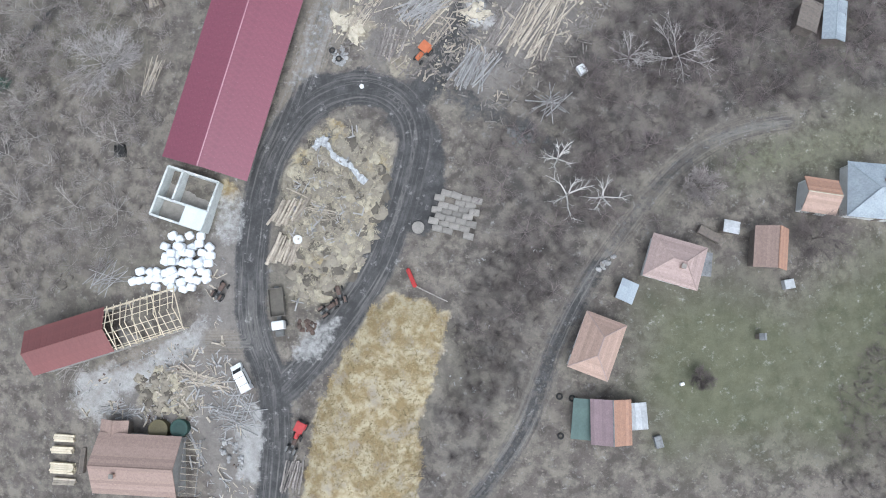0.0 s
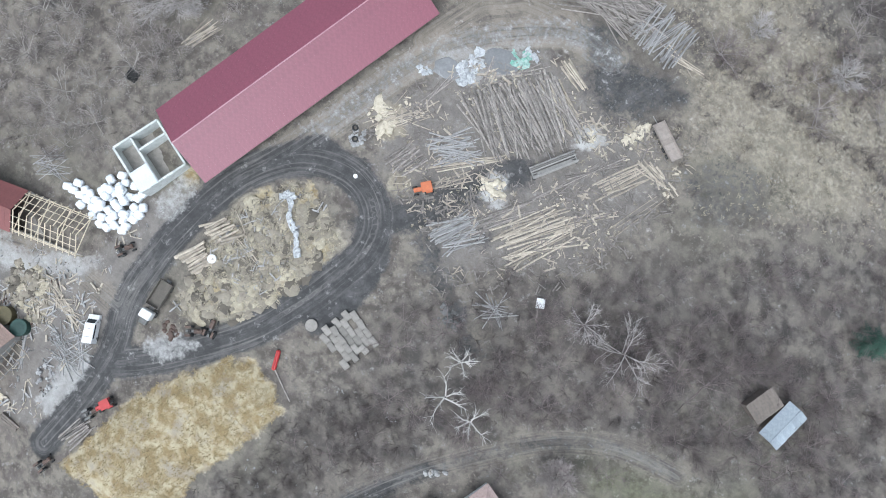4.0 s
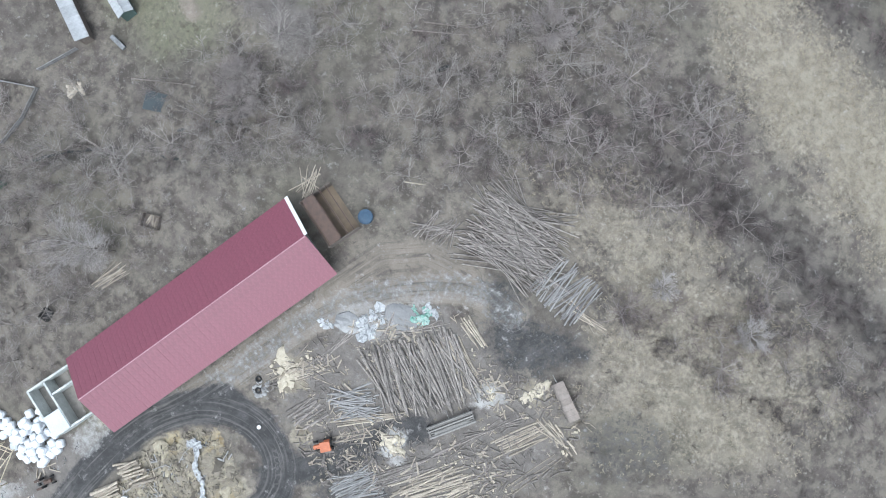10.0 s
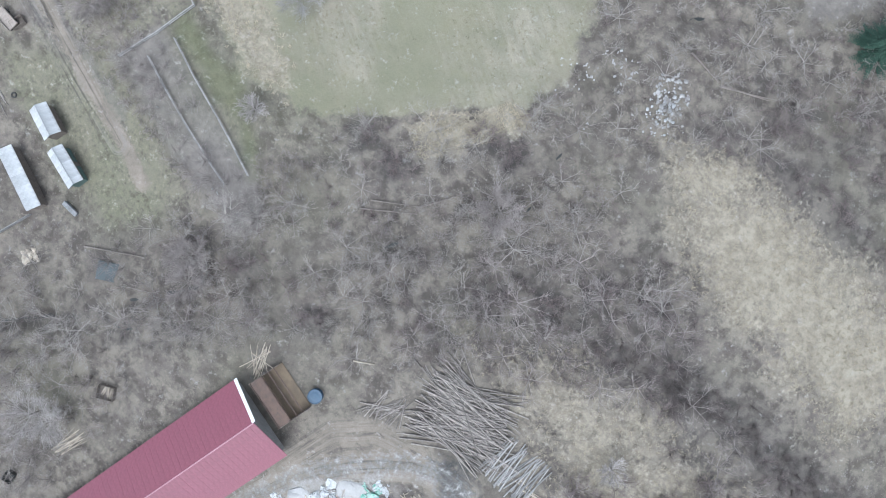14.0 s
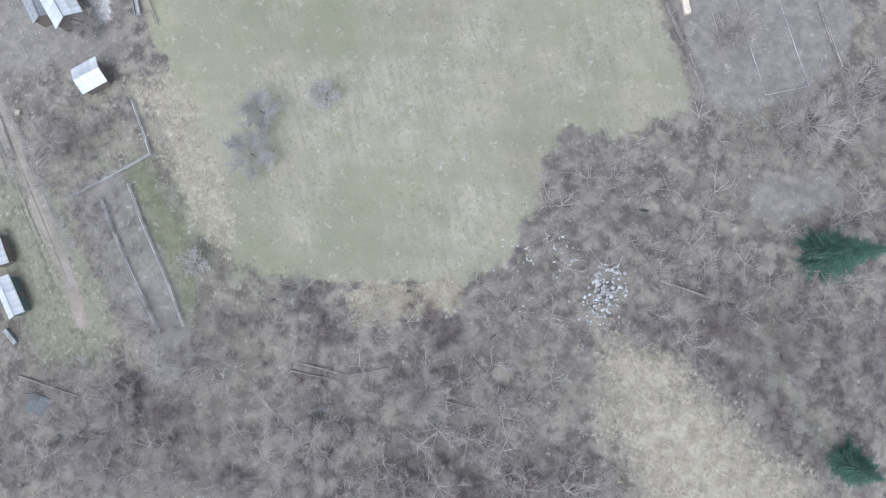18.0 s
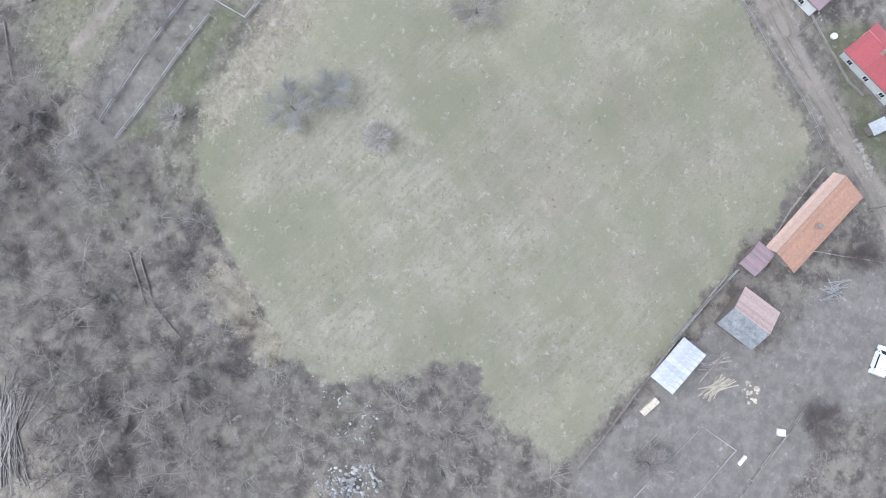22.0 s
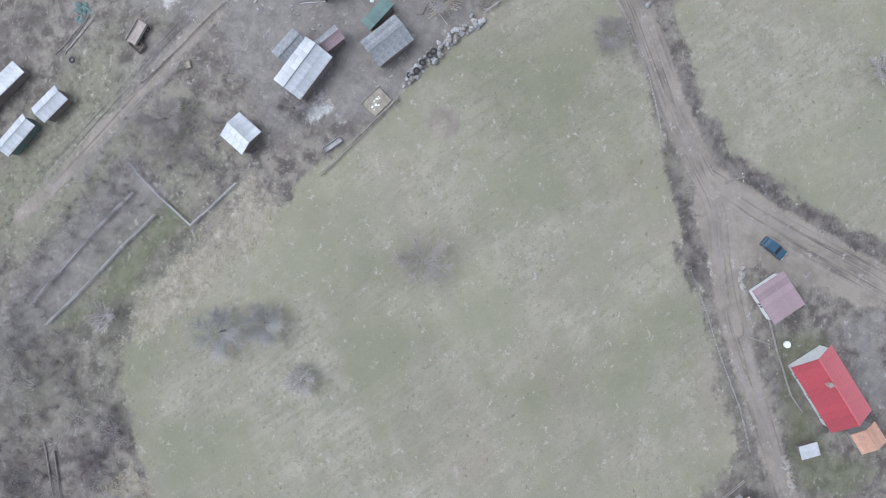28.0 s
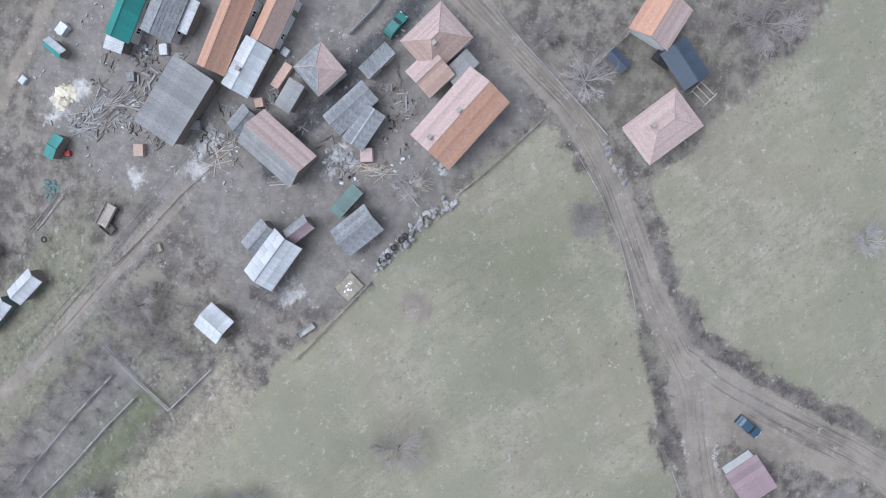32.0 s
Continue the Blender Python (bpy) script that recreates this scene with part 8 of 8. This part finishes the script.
def thicket(poly, step, seed, keep, low, crowns, dark, labels):
    """Three layers in drifts of their own: low scrub, taller crowns, and dense dark clumps."""
    scatter("scrub", low, fill(poly, step, seed, keep), LOW + TALL[:3], labels[0], 0.6, 1.3, seed)
    scatter("scrub", crowns, fill(poly, step * 1.75, seed + 100, 0.62, drift=2.0, shift=13.0), CROWN, labels[1], 0.6, 1.25, seed + 100)
    scatter("scrub", dark, fill(poly, step * 0.62, seed + 200, 0.22, drift=2.6, shift=31.0), LOW, labels[2], 0.5, 1.1, seed + 200)


thicket(WOOD_A, 2.9, 1, 0.6, TWIG, TWIG_ASH, TWIG_DARK, ("bare grey-brown scrub thicket", "bare beige-grey trees over rough ground", "dark bramble clumps under bare trees"))
thicket(WOOD_B, 2.9, 2, 0.65, TWIG_DARK, TWIG_PLUM, TWIG_DARK, ("bare dark brown scrub thicket", "grey bare trees in dark scrub", "dense dark bramble clumps"))
thicket(WOOD_C, 3.3, 3, 0.6, TWIG, TWIG_ASH, TWIG_PLUM, ("bare grey alder thicket along the stream", "grey bare alders along the stream", "plum-brown brush clumps along the stream"))
thicket(WOOD_D, 2.9, 4, 0.65, TWIG_PLUM, TWIG, TWIG_DARK, ("bare brown thorn thicket on a dry slope", "grey bare trees on a dry slope", "dark thorn clumps on a dry slope"))
thicket(WOOD_E, 3.4, 5, 0.52, TWIG_ASH, TWIG_ASH, TWIG_PLUM, ("bare grey-brown alder belt beside the meadow", "grey bare alders beside the meadow", "plum-brown thorn clumps beside the meadow"))
thicket(WOOD_F, 2.9, 6, 0.6, TWIG_PLUM, TWIG_PLUM, TWIG_DARK, ("bare brown scrub below the log yard", "grey bare trees below the log yard", "dense dark clumps of brown scrub"))
thicket(WOOD_H, 2.9, 8, 0.55, TWIG_PLUM, TWIG, TWIG_DARK, ("dark bare alder thicket above the log heap", "grey bare alders above the log heap", "dark brush clumps above the log heap"))
thicket(WOOD_I, 2.9, 9, 0.65, TWIG_DARK, TWIG_PLUM, TWIG_DARK, ("dark bare scrub behind the sheds", "grey bare trees behind the sheds", "dense dark clumps behind the sheds"))
thicket(WOOD_J, 2.9, 11, 0.6, TWIG_PLUM, TWIG_PLUM, TWIG_DARK, ("bare brown scrub beside the spruces", "brown bare trees beside the spruces", "dark brush clumps beside the spruces"))
scatter("scrub", TWIG_DARK, fill(DRY_FIELD_TWO, 3.6, 33, 0.36), LOW, "low brown bushes on a dry slope", 0.4, 0.9, 33)
scatter("scrub", TWIG, fill(WOOD_G, 2.6, 7, 0.45), LOW + TALL[:3], "bare orchard scrub between gardens", seed=7)


def along(line, half, step, seed):
    """Jittered places along a line."""
    q = np.random.RandomState(seed)
    out = []
    for (ax, ay), (bx, by) in zip(line, line[1:]):
        n = max(1, int(math.hypot(bx - ax, by - ay) * 2 * half / step ** 2))
        f = q.uniform(0, 1, n)
        out.append(np.stack([ax + (bx - ax) * f + q.normal(0, half * 0.5, n), ay + (by - ay) * f + q.normal(0, half * 0.5, n)], -1))
    return np.concatenate(out)


for k_, (line_, half_, step_) in enumerate(((BELT_ONE, 4.0, 1.9), (BELT_TWO, 1.7, 1.6), (BELT_FOUR, 2.6, 1.9))):
    scatter("scrub", TWIG_DARK if k_ < 2 else TWIG_PLUM, along(line_, half_, step_, 300 + k_), LOW, "dark belt of bare thorn scrub across dry grass", 0.5, 1.2, 300 + k_)
scatter("scrub", TWIG_PLUM, np.concatenate([along([(x_ - 2, y_), (x_ + 2, y_ + 1)], 2.2, 1.3, 310 + k_) for k_, (x_, y_) in enumerate(CLUMPS)]), LOW, "plum-brown thorn clumps in the thicket", 0.6, 1.2, 310)
for k_, (h_, m_) in enumerate(((HEDGE_A, TWIG_PLUM), (HEDGE_B, TWIG_PLUM), (HEDGE_C, TWIG), (HEDGE_D, TWIG), (HEDGE_E, TWIG_DARK), (HEDGE_F, TWIG), (BANK, TWIG_DARK))):
    scatter("hedge", m_, fill(h_, 1.5, 40 + k_, 0.95), LOW, "low bare hedge of dry bramble", 0.5, 1.0, 40 + k_)


scatter("bush", TWIG_ASH, np.array([(-111.5, 149.2), (-110.9, 149.6), (-111.3, 148.8)]), LOW, "low thin bush in a bare ring on the meadow", 0.25, 0.4, 70, "bush")


def tuft_template(seed, r, h):
    q = np.random.RandomState(seed)
    t = []
    for _ in range(9):
        a = q.uniform(0, 6.283)
        p = np.array((q.uniform(-r, r) * 0.5, q.uniform(-r, r) * 0.5, -0.02))
        w = np.array((math.cos(a + 1.57), math.sin(a + 1.57), 0)) * 0.05
        t += [p - w, p + w, p + np.array((math.cos(a) * r, math.sin(a) * r, h * q.uniform(0.3, 1)))]
    return np.array(t)


DULL_GRASS = mat("dull_brown_grass", (0.18, 0.165, 0.115), (0.13, 0.122, 0.08), 0.95, 0.3, 4.0, 0.0)
TUFT = [tuft_template(k, 0.34, 0.25) for k in range(6)]
TUFT_BIG = [tuft_template(k, 0.55, 0.5) for k in range(6)]
scatter("dry_grass", DRY_GRASS, fill(DRY_FIELD, 0.8, 60, 0.7), TUFT_BIG, "tussocks of pale dry grass", 0.3, 0.95, 60, "grass")
scatter("dry_grass", DRY_GRASS, fill(DRY_FIELD_TWO, 1.1, 61, 0.6), TUFT_BIG, "tussocks of pale dry grass", 0.3, 0.95, 61, "grass")
scatter("dry_grass", DULL_GRASS, fill(MEADOW, 2.2, 62, 0.4), TUFT, "short dry tufts on the meadow", 0.5, 1.2, 62, "grass")
scatter("dry_grass", STRAW, fill(STRAW_BANK, 0.6, 63, 0.75, False), TUFT_BIG, "flattened yellow straw on a bank", 0.5, 1.1, 63, "grass")
scatter("dry_grass", STRAW_CLOD, fill(HEAP, 0.75, 68, 0.7, False), TUFT_BIG, "straw and dry stalks over an earth heap", 0.5, 1.2, 68, "straw")
scatter("dry_grass", DULL_GRASS, fill(EAST_FIELD, 2.2, 64, 0.4), TUFT, "short dry tufts on a field", 0.5, 1.2, 64, "grass")
scatter("dry_grass", DRY_GRASS, fill(LOGYARD, 1.2, 65, 0.5), TUFT, "trampled dry grass and chips in the log yard", 0.5, 1.3, 65, "grass")
scatter("dry_grass", DRY_GRASS, fill(STRIP, 1.0, 66, 0.6), TUFT_BIG, "strip of tall pale dry grass", 0.6, 1.3, 66, "grass")
scatter("dry_grass", DRY_GRASS, fill(STRIP_TWO, 0.6, 67, 0.9), TUFT_BIG, "pale dry reed grass at the meadow's edge", 0.6, 1.3, 67, "grass")


def bare_tree(x, y, reach, tall, label, material=TWIG_PALE, seed=1, limbs=9, lean=(0, 0), fine=1.0):
    """A leafless tree: a tapered trunk, limbs that each carry boughs and twigs."""
    th = empty("bare_tree", x, y, 0, 0, label, "tree", "leafless trees")
    q = random.Random(seed)
    top = Vector((lean[0], lean[1], tall * 0.55))
    part("trunk", Geo().rod((0, 0, -0.3), top, 0.20, 0.10, 8), BARK, th)
    for k in range(limbs):
        g = Geo()
        f = q.uniform(0.3, 1.0)
        p = Vector((0, 0, 0)).lerp(top, f)
        an = 6.283 * k / limbs + q.uniform(-0.4, 0.4)
        e = p + Vector((math.cos(an) * reach * q.uniform(0.6, 1.0), math.sin(an) * reach * q.uniform(0.6, 1.0), tall * q.uniform(0.2, 0.45)))
        mid = p.lerp(e, 0.5) + Vector((q.uniform(-0.3, 0.3), q.uniform(-0.3, 0.3), 0.25))
        g.rod(p, mid, 0.065 * fine, 0.042 * fine, 5, False)
        g.rod(mid, e, 0.042 * fine, 0.01, 5, False)
        limb = part("limb", g, material, th)
        t = Geo()
        for _ in range(int(17 / fine)):
            s = q.uniform(0.2, 0.95)
            o = p.lerp(mid, s * 2) if s < 0.5 else mid.lerp(e, s * 2 - 1)
            a2 = an + q.gauss(0, 0.7)
            l2 = reach * q.uniform(0.2, 0.45)
            w = o + Vector((math.cos(a2) * l2, math.sin(a2) * l2, q.uniform(0.1, 0.9)))
            t.rod(o, w, 0.024 * fine, 0.008, 3, False)
            for _ in range(5 if fine < 2 else 2):
                o2 = o.lerp(w, q.uniform(0.3, 0.9))
                a3 = a2 + q.gauss(0, 0.7)
                l3 = l2 * q.uniform(0.3, 0.6)
                t.rod(o2, o2 + Vector((math.cos(a3) * l3, math.sin(a3) * l3, q.uniform(0, 0.4))), 0.02, 0.006, 3, False)
        part("twig_spray", t, material, limb)
    return th


for k_, (pt_, r_, h_, l_, m_) in enumerate((
        ((-60.73, 44.84), 6.2, 7.0, "pale spreading leafless tree on rough grass", TWIG_PALE),
        ((-57.7, 46.17), 4.4, 6.0, "pale leafless tree beside another", TWIG_PALE),
        ((34.84, 44.57), 5.8, 7.0, "pale thin-limbed leafless tree in dark scrub", TWIG_PALE),
        ((27.16, 44.28), 3.2, 5.0, "small pale thin-limbed leafless tree in scrub", TWIG_PALE),
        ((17.09, 21.8), 4.4, 6.0, "white-barked birch-like tree in scrub", TWIG_WHITE),
        ((22.47, 21.33), 3.2, 5.0, "white-barked small tree in scrub", TWIG_WHITE),
        ((15.61, 27.73), 3.0, 5.0, "white-barked slender tree in scrub", TWIG_WHITE),
        ((38.25, 23.16), 3.0, 4.0, "dark orchard tree near a cottage", TWIG),
        ((57, 15.12), 4.6, 5.0, "dark orchard tree near a barn", TWIG_DARK),
        ((37.95, -7.22), 1.8, 2.5, "small dark bush on the lawn", TWIG_DARK),
        ((20.54, 100.23), 2.4, 4.0, "slim pale birch on dry grass", TWIG_PALE),
        ((36.54, 103.13), 3.0, 4.5, "slim pale birch on dry grass", TWIG_PALE),
        ((-54.12, 84.92), 3.4, 6.0, "leafless alder by the stream", TWIG),
        ((-66.24, 129.14), 4.2, 4.5, "dark round leafless fruit tree on the meadow", TWIG_MID),
        ((-70.28, 135.28), 3.6, 4.2, "dark leafless fruit tree on the meadow", TWIG_MID),
        ((-64.0, 144.2), 2.6, 2.6, "small thin leafless fruit tree on the meadow", TWIG_PALE),
        ((-60.92, 110.13), 2.4, 3.0, "pale leafless bush by a fence", TWIG_PALE),
        ((-88.94, 155.14), 4.6, 4.0, "spreading leafless fruit tree on the meadow", TWIG),
        ((-154.64, 160.85), 4.0, 6.0, "leafless tree beside the village road", TWIG_PALE),
        ((-134.92, 169.08), 3.0, 4.0, "leafless sapling at the meadow's corner", TWIG),
        ((-158.93, 152), 2.4, 4.0, "leafless tree beside the road", TWIG),
        ((-148.31, 213.56), 2.8, 3.2, "thin leafless tree on the east field", TWIG_PALE),
        ((-129.7, 140.94), 2.6, 3.4, "pale leafless bush beside a long house", TWIG_PALE),
        ((-173.25, 183.66), 4.6, 6.0, "leafless tree behind a navy barn", TWIG),
        ((-94.64, 106.6), 3.8, 4.4, "leafless fruit tree in a garden", TWIG),
        ((-104.38, 125.54), 2.6, 3.4, "leafless fruit tree behind a barn", TWIG),
        ((-34.47, 222.87), 3.6, 5.0, "dark leafless tree at a plot's edge", TWIG_DARK),
        ((-22.25, 197.7), 3.2, 4.0, "leafless fruit tree on a garden plot", TWIG),
        ((-62.09, 225.52), 2.8, 3.5, "leafless fruit tree in a fenced plot", TWIG_DARK),
        ((-3.52, 193.52), 5.0, 6.0, "large pale alder beyond the plot", TWIG),
        ((-19.06, 121.29), 4.0, 6.0, "leafless alder in the belt", TWIG),
        ((-52.19, 80.8), 3.6, 5.0, "leafless tree by the stream", TWIG),
        ((-55.8, 84.11), 3.0, 4.5, "leafless tree beside the garden", TWIG))):
    bare_tree(*pt_, r_, h_, l_, m_, 100 + k_, (5 if "white-barked" in l_ else 6 if "thin-limbed" in l_ else 13) + k_ % 4, fine=2.2 if "white-barked" in l_ else 1.5 if "thin-limbed" in l_ else 0.9 if "spreading" in l_ or "small thin" in l_ else 0.5 if m_ is not TWIG_PALE else 1.0)


def fallen_trunk(a, b, r, label):
    th = empty("fallen_trunk", *a, 0, 0, label, "fallen tree", "fallen trunks")
    z0 = height(*a)
    e = Vector((b[0] - a[0], b[1] - a[1], height(*b) - z0 + 0.3))
    part("trunk", Geo().rod((0, 0, 0.25), e, r, r * 0.5, 7), BARK, th)
    q = random.Random(int(a[0] * 3))
    for _ in range(5):
        o = e * q.uniform(0.3, 0.95)
        part("branch", Geo().rod(o, o + Vector((q.uniform(-1.3, 1.3), q.uniform(-1.3, 1.3), q.uniform(0.2, 0.8))), 0.06, 0.02, 4), BARK, th)


for a_, b_ in ([(-10.92, 160.45), (-4.49, 159.49)], [(-4.08, 159.3), (3.5, 162.32)], [(-36.66, 110.21), (-29.63, 114.35)], [(-29.63, 114.35), (-25.28, 120.49)], [(-37.35, 108), (-29.44, 113.01)], [(-3.95, 159.09), (3.29, 162.55)], [(-72.18, 72.58), (-61.8, 78.4)], [(-16.04, 121.73), (-10.92, 124.68)]):
    fallen_trunk(a_, b_, 0.16, "grey fallen trunk lying in the thicket")


def spruce(x, y, tall, reach, label, seed=1):
    """A spruce: trunk and whorls of drooping boughs with needle sprays."""
    th = empty("spruce", x, y, 0, 0, label, "tree", "green spruces")
    q = random.Random(seed)
    part("trunk", Geo().rod((0, 0, -0.3), (0, 0, tall * 0.97), 0.26, 0.03, 8), BARK, th)
    n = int(tall * 1.9)
    for k in range(n):
        f = k / n
        z = tall * (0.06 + 0.92 * f)
        r = reach * (1 - f) ** 0.8 + 0.15
        g = Geo()
        m = max(5, int(11 * (1 - f)))
        for i in range(m):
            a = 6.283 * i / m + k * 0.83 + q.uniform(-0.3, 0.3)
            ln = r * q.choice((0.55, 0.75, 0.9, 1.0, 1.1)) * q.uniform(0.9, 1.05)
            d = Vector((math.cos(a), math.sin(a), 0))
            side = Vector((-d.y, d.x, 0))
            o = Vector((0, 0, z))
            e = o + d * ln + side * q.uniform(-0.25, 0.25) * ln + Vector((0, 0, -0.3 * ln + 0.1))
            g.rod(o, e, 0.05, 0.012, 3, False)
            s = max(3, int(ln / 0.34))
            for j in range(s):
                t0 = (j + 0.6) / s
                p = o.lerp(e, t0)
                wd = (0.24 + 0.5 * math.sin(3.0 * min(1.0, t0 + 0.12)) * min(1, ln / 3)) * q.uniform(0.7, 1.25)
                for sgn in (-1, 1):
                    v = (d * q.uniform(0.5, 0.9) + side * sgn * q.uniform(0.7, 1.1)).normalized()
                    w = Vector((-v.y, v.x, 0)) * wd * 0.24
                    tip = p + v * wd + Vector((0, 0, -0.16 * wd))
                    mid = p + v * wd * 0.5
                    g.add([p, mid + w, tip, mid - w, mid + Vector((0, 0, -0.09))], ((0, 1, 4), (1, 2, 4), (2, 3, 4), (3, 0, 4), (0, 3, 2, 1)))
        part("bough_whorl", g, NEEDLE, th)


spruce(*(12.3, 180.0), 19.0, 5.2, "tall dark green spruce in the thicket", 1)
spruce(*(38.46, 158.53), 11.0, 4.4, "green spruce at the thicket's edge", 2)
spruce(*(67.11, 72.08), 8.0, 3.6, "dark green spruce above the garden", 3)
spruce(*(74.69, 75.65), 8.5, 4.0, "dark green spruce above the garden", 4)
spruce(*(-80.26, 42.99), 2.6, 1.5, "small round evergreen bush by a stream", 5)


# ---- water of the stream, and small litter too fine to pick apart ----
def ribbon(name, line, half, lift, material, label):
    g = Geo()
    for (ax, ay), (bx, by) in zip(line, line[1:]):
        d = math.hypot(bx - ax, by - ay)
        n = max(2, int(d / 1.0))
        ux, uy = (bx - ax) / d, (by - ay) / d
        for k in range(n + 1):
            x, y = ax + (bx - ax) * k / n, ay + (by - ay) * k / n
            off = 0.9 * float(wobble_np(np.float64(x), np.float64(y), 3.0))
            x, y = x - uy * off, y + ux * off
            w = half * (1 + 0.35 * math.sin(x * 1.7 + y * 0.9))
            z = height_plain(x, y) + lift
            g.v += [(x - uy * w, y + ux * w, z), (x + uy * w, y - ux * w, z), (x + uy * w, y - ux * w, z - 0.15), (x - uy * w, y + ux * w, z - 0.15)]
            if k:
                b = len(g.v) - 8
                g.f += [(b, b + 1, b + 5, b + 4), (b + 1, b + 2, b + 6, b + 5), (b + 3, b, b + 4, b + 7)]
    tagged(new(name, g.mesh(name, material)), label, "stream", kind="structure")


ribbon("water", STREAM, 0.42, -0.93, WATER, "narrow dark stream in the thicket")
ribbon("water_branch", STREAM_WEST, 0.4, -0.84, WATER, "narrow dark ditch behind the barn")


def litter(name, material, pts, label, lo, hi, seed, shape="board"):
    t = []
    for k in range(6):
        q = random.Random(seed * 10 + k)
        g = Geo()
        for _ in range(3):
            sx, sy = (q.uniform(0.5, 1.5), q.uniform(0.08, 0.2)) if shape == "board" else (q.uniform(0.1, 0.5), q.uniform(0.08, 0.25))
            g.box((q.uniform(-0.7, 0.7), q.uniform(-0.7, 0.7), 0.08), (sx, sy, 0.14), Matrix.Rotation(q.uniform(0, 6.28), 3, "Z"))
        v = [g.v[i] for f in g.f for i in (f[0], f[1], f[2], f[0], f[2], f[3])]
        t.append(np.array(v))
    scatter(name, material, pts, t, label, lo, hi, seed, "litter")


RUBBLE_TRAIL = [(-28.5, 142.7), (-21, 155.1), (-16.1, 156.3), (-3.2, 153.5), (-3.6, 147.2), (-12.5, 145.5), (-17, 139)]
LOGS_SOUTH = [(-4.05, 43.47), (12.23, 61.74), (26.23, 70.68), (28.68, 63.24), (22.6, 48.86), (4.12, 33.3)]
YARD_CORE = [(-134.61, 85.17), (-139, 97.34), (-130.88, 109.75), (-140.68, 120.12), (-146.96, 131.52), (-140.73, 137.91), (-128.4, 138.83), (-125.02, 130.22), (-129.64, 124.41), (-121.41, 113.41), (-121.73, 103.96), (-119.92, 94.04), (-117.18, 84.16)]
for k_, (poly_, m_, st_, kp_, sh_) in enumerate((
        (YARD_CORE, LOG_GREY, 2.2, 0.65, "board"), (YARD_CORE, WHITE_SHEET, 4.2, 0.5, "bit"), (YARD_CORE, BLACK, 2.4, 0.5, "bit"), (YARD_CORE, CONCRETE, 2.4, 0.5, "bit"), (CLOD_YARD, EARTH, 0.8, 0.75, "bit"), (CLOD_YARD, LOG_GREY, 1.6, 0.5, "board"), (GARDEN_DARK, LOG_GREY, 5.0, 0.4, "bit"), (YARD_CORE, PLANK, 2.0, 0.7, "board"),
        (WORKYARD, LOG_PALE, 2.3, 0.55, "board"), (WORKYARD, LOG_GREY, 2.3, 0.55, "board"), (WORKYARD, GRAVEL_STONE, 2.6, 0.45, "bit"), (WORKYARD, RUST, 3.6, 0.45, "bit"),
        (LOGYARD, LOG_PALE, 2.0, 0.5, "board"), (LOGYARD, LOG, 1.6, 0.55, "board"), (LOGYARD, SAWDUST, 2.4, 0.3, "bit"), (LOGS_SOUTH, LOG, 1.8, 0.5, "board"),
        (HEAP, LOG_GREY, 2.0, 0.45, "board"), (HEAP, EARTH, 0.9, 0.7, "bit"), (HEAP, DARK_SHEET, 2.0, 0.4, "bit"), (BANK, GRAVEL_STONE, 3.0, 0.4, "bit"), (PLOT_SOUTH, LOG_GREY, 5.0, 0.4, "board"),
        (VILLAGE_YARDS, GRAVEL_STONE, 4.0, 0.42, "bit"), (RUBBLE_TRAIL, GRAVEL_STONE, 1.9, 0.4, "bit"), (YARD_CORE, RUST, 3.0, 0.5, "bit"))):
    litter("litter", m_, fill(poly_, st_, 200 + k_, kp_), "small boards, chips and rubbish strewn about", 0.6, 1.7, 80 + k_, sh_)
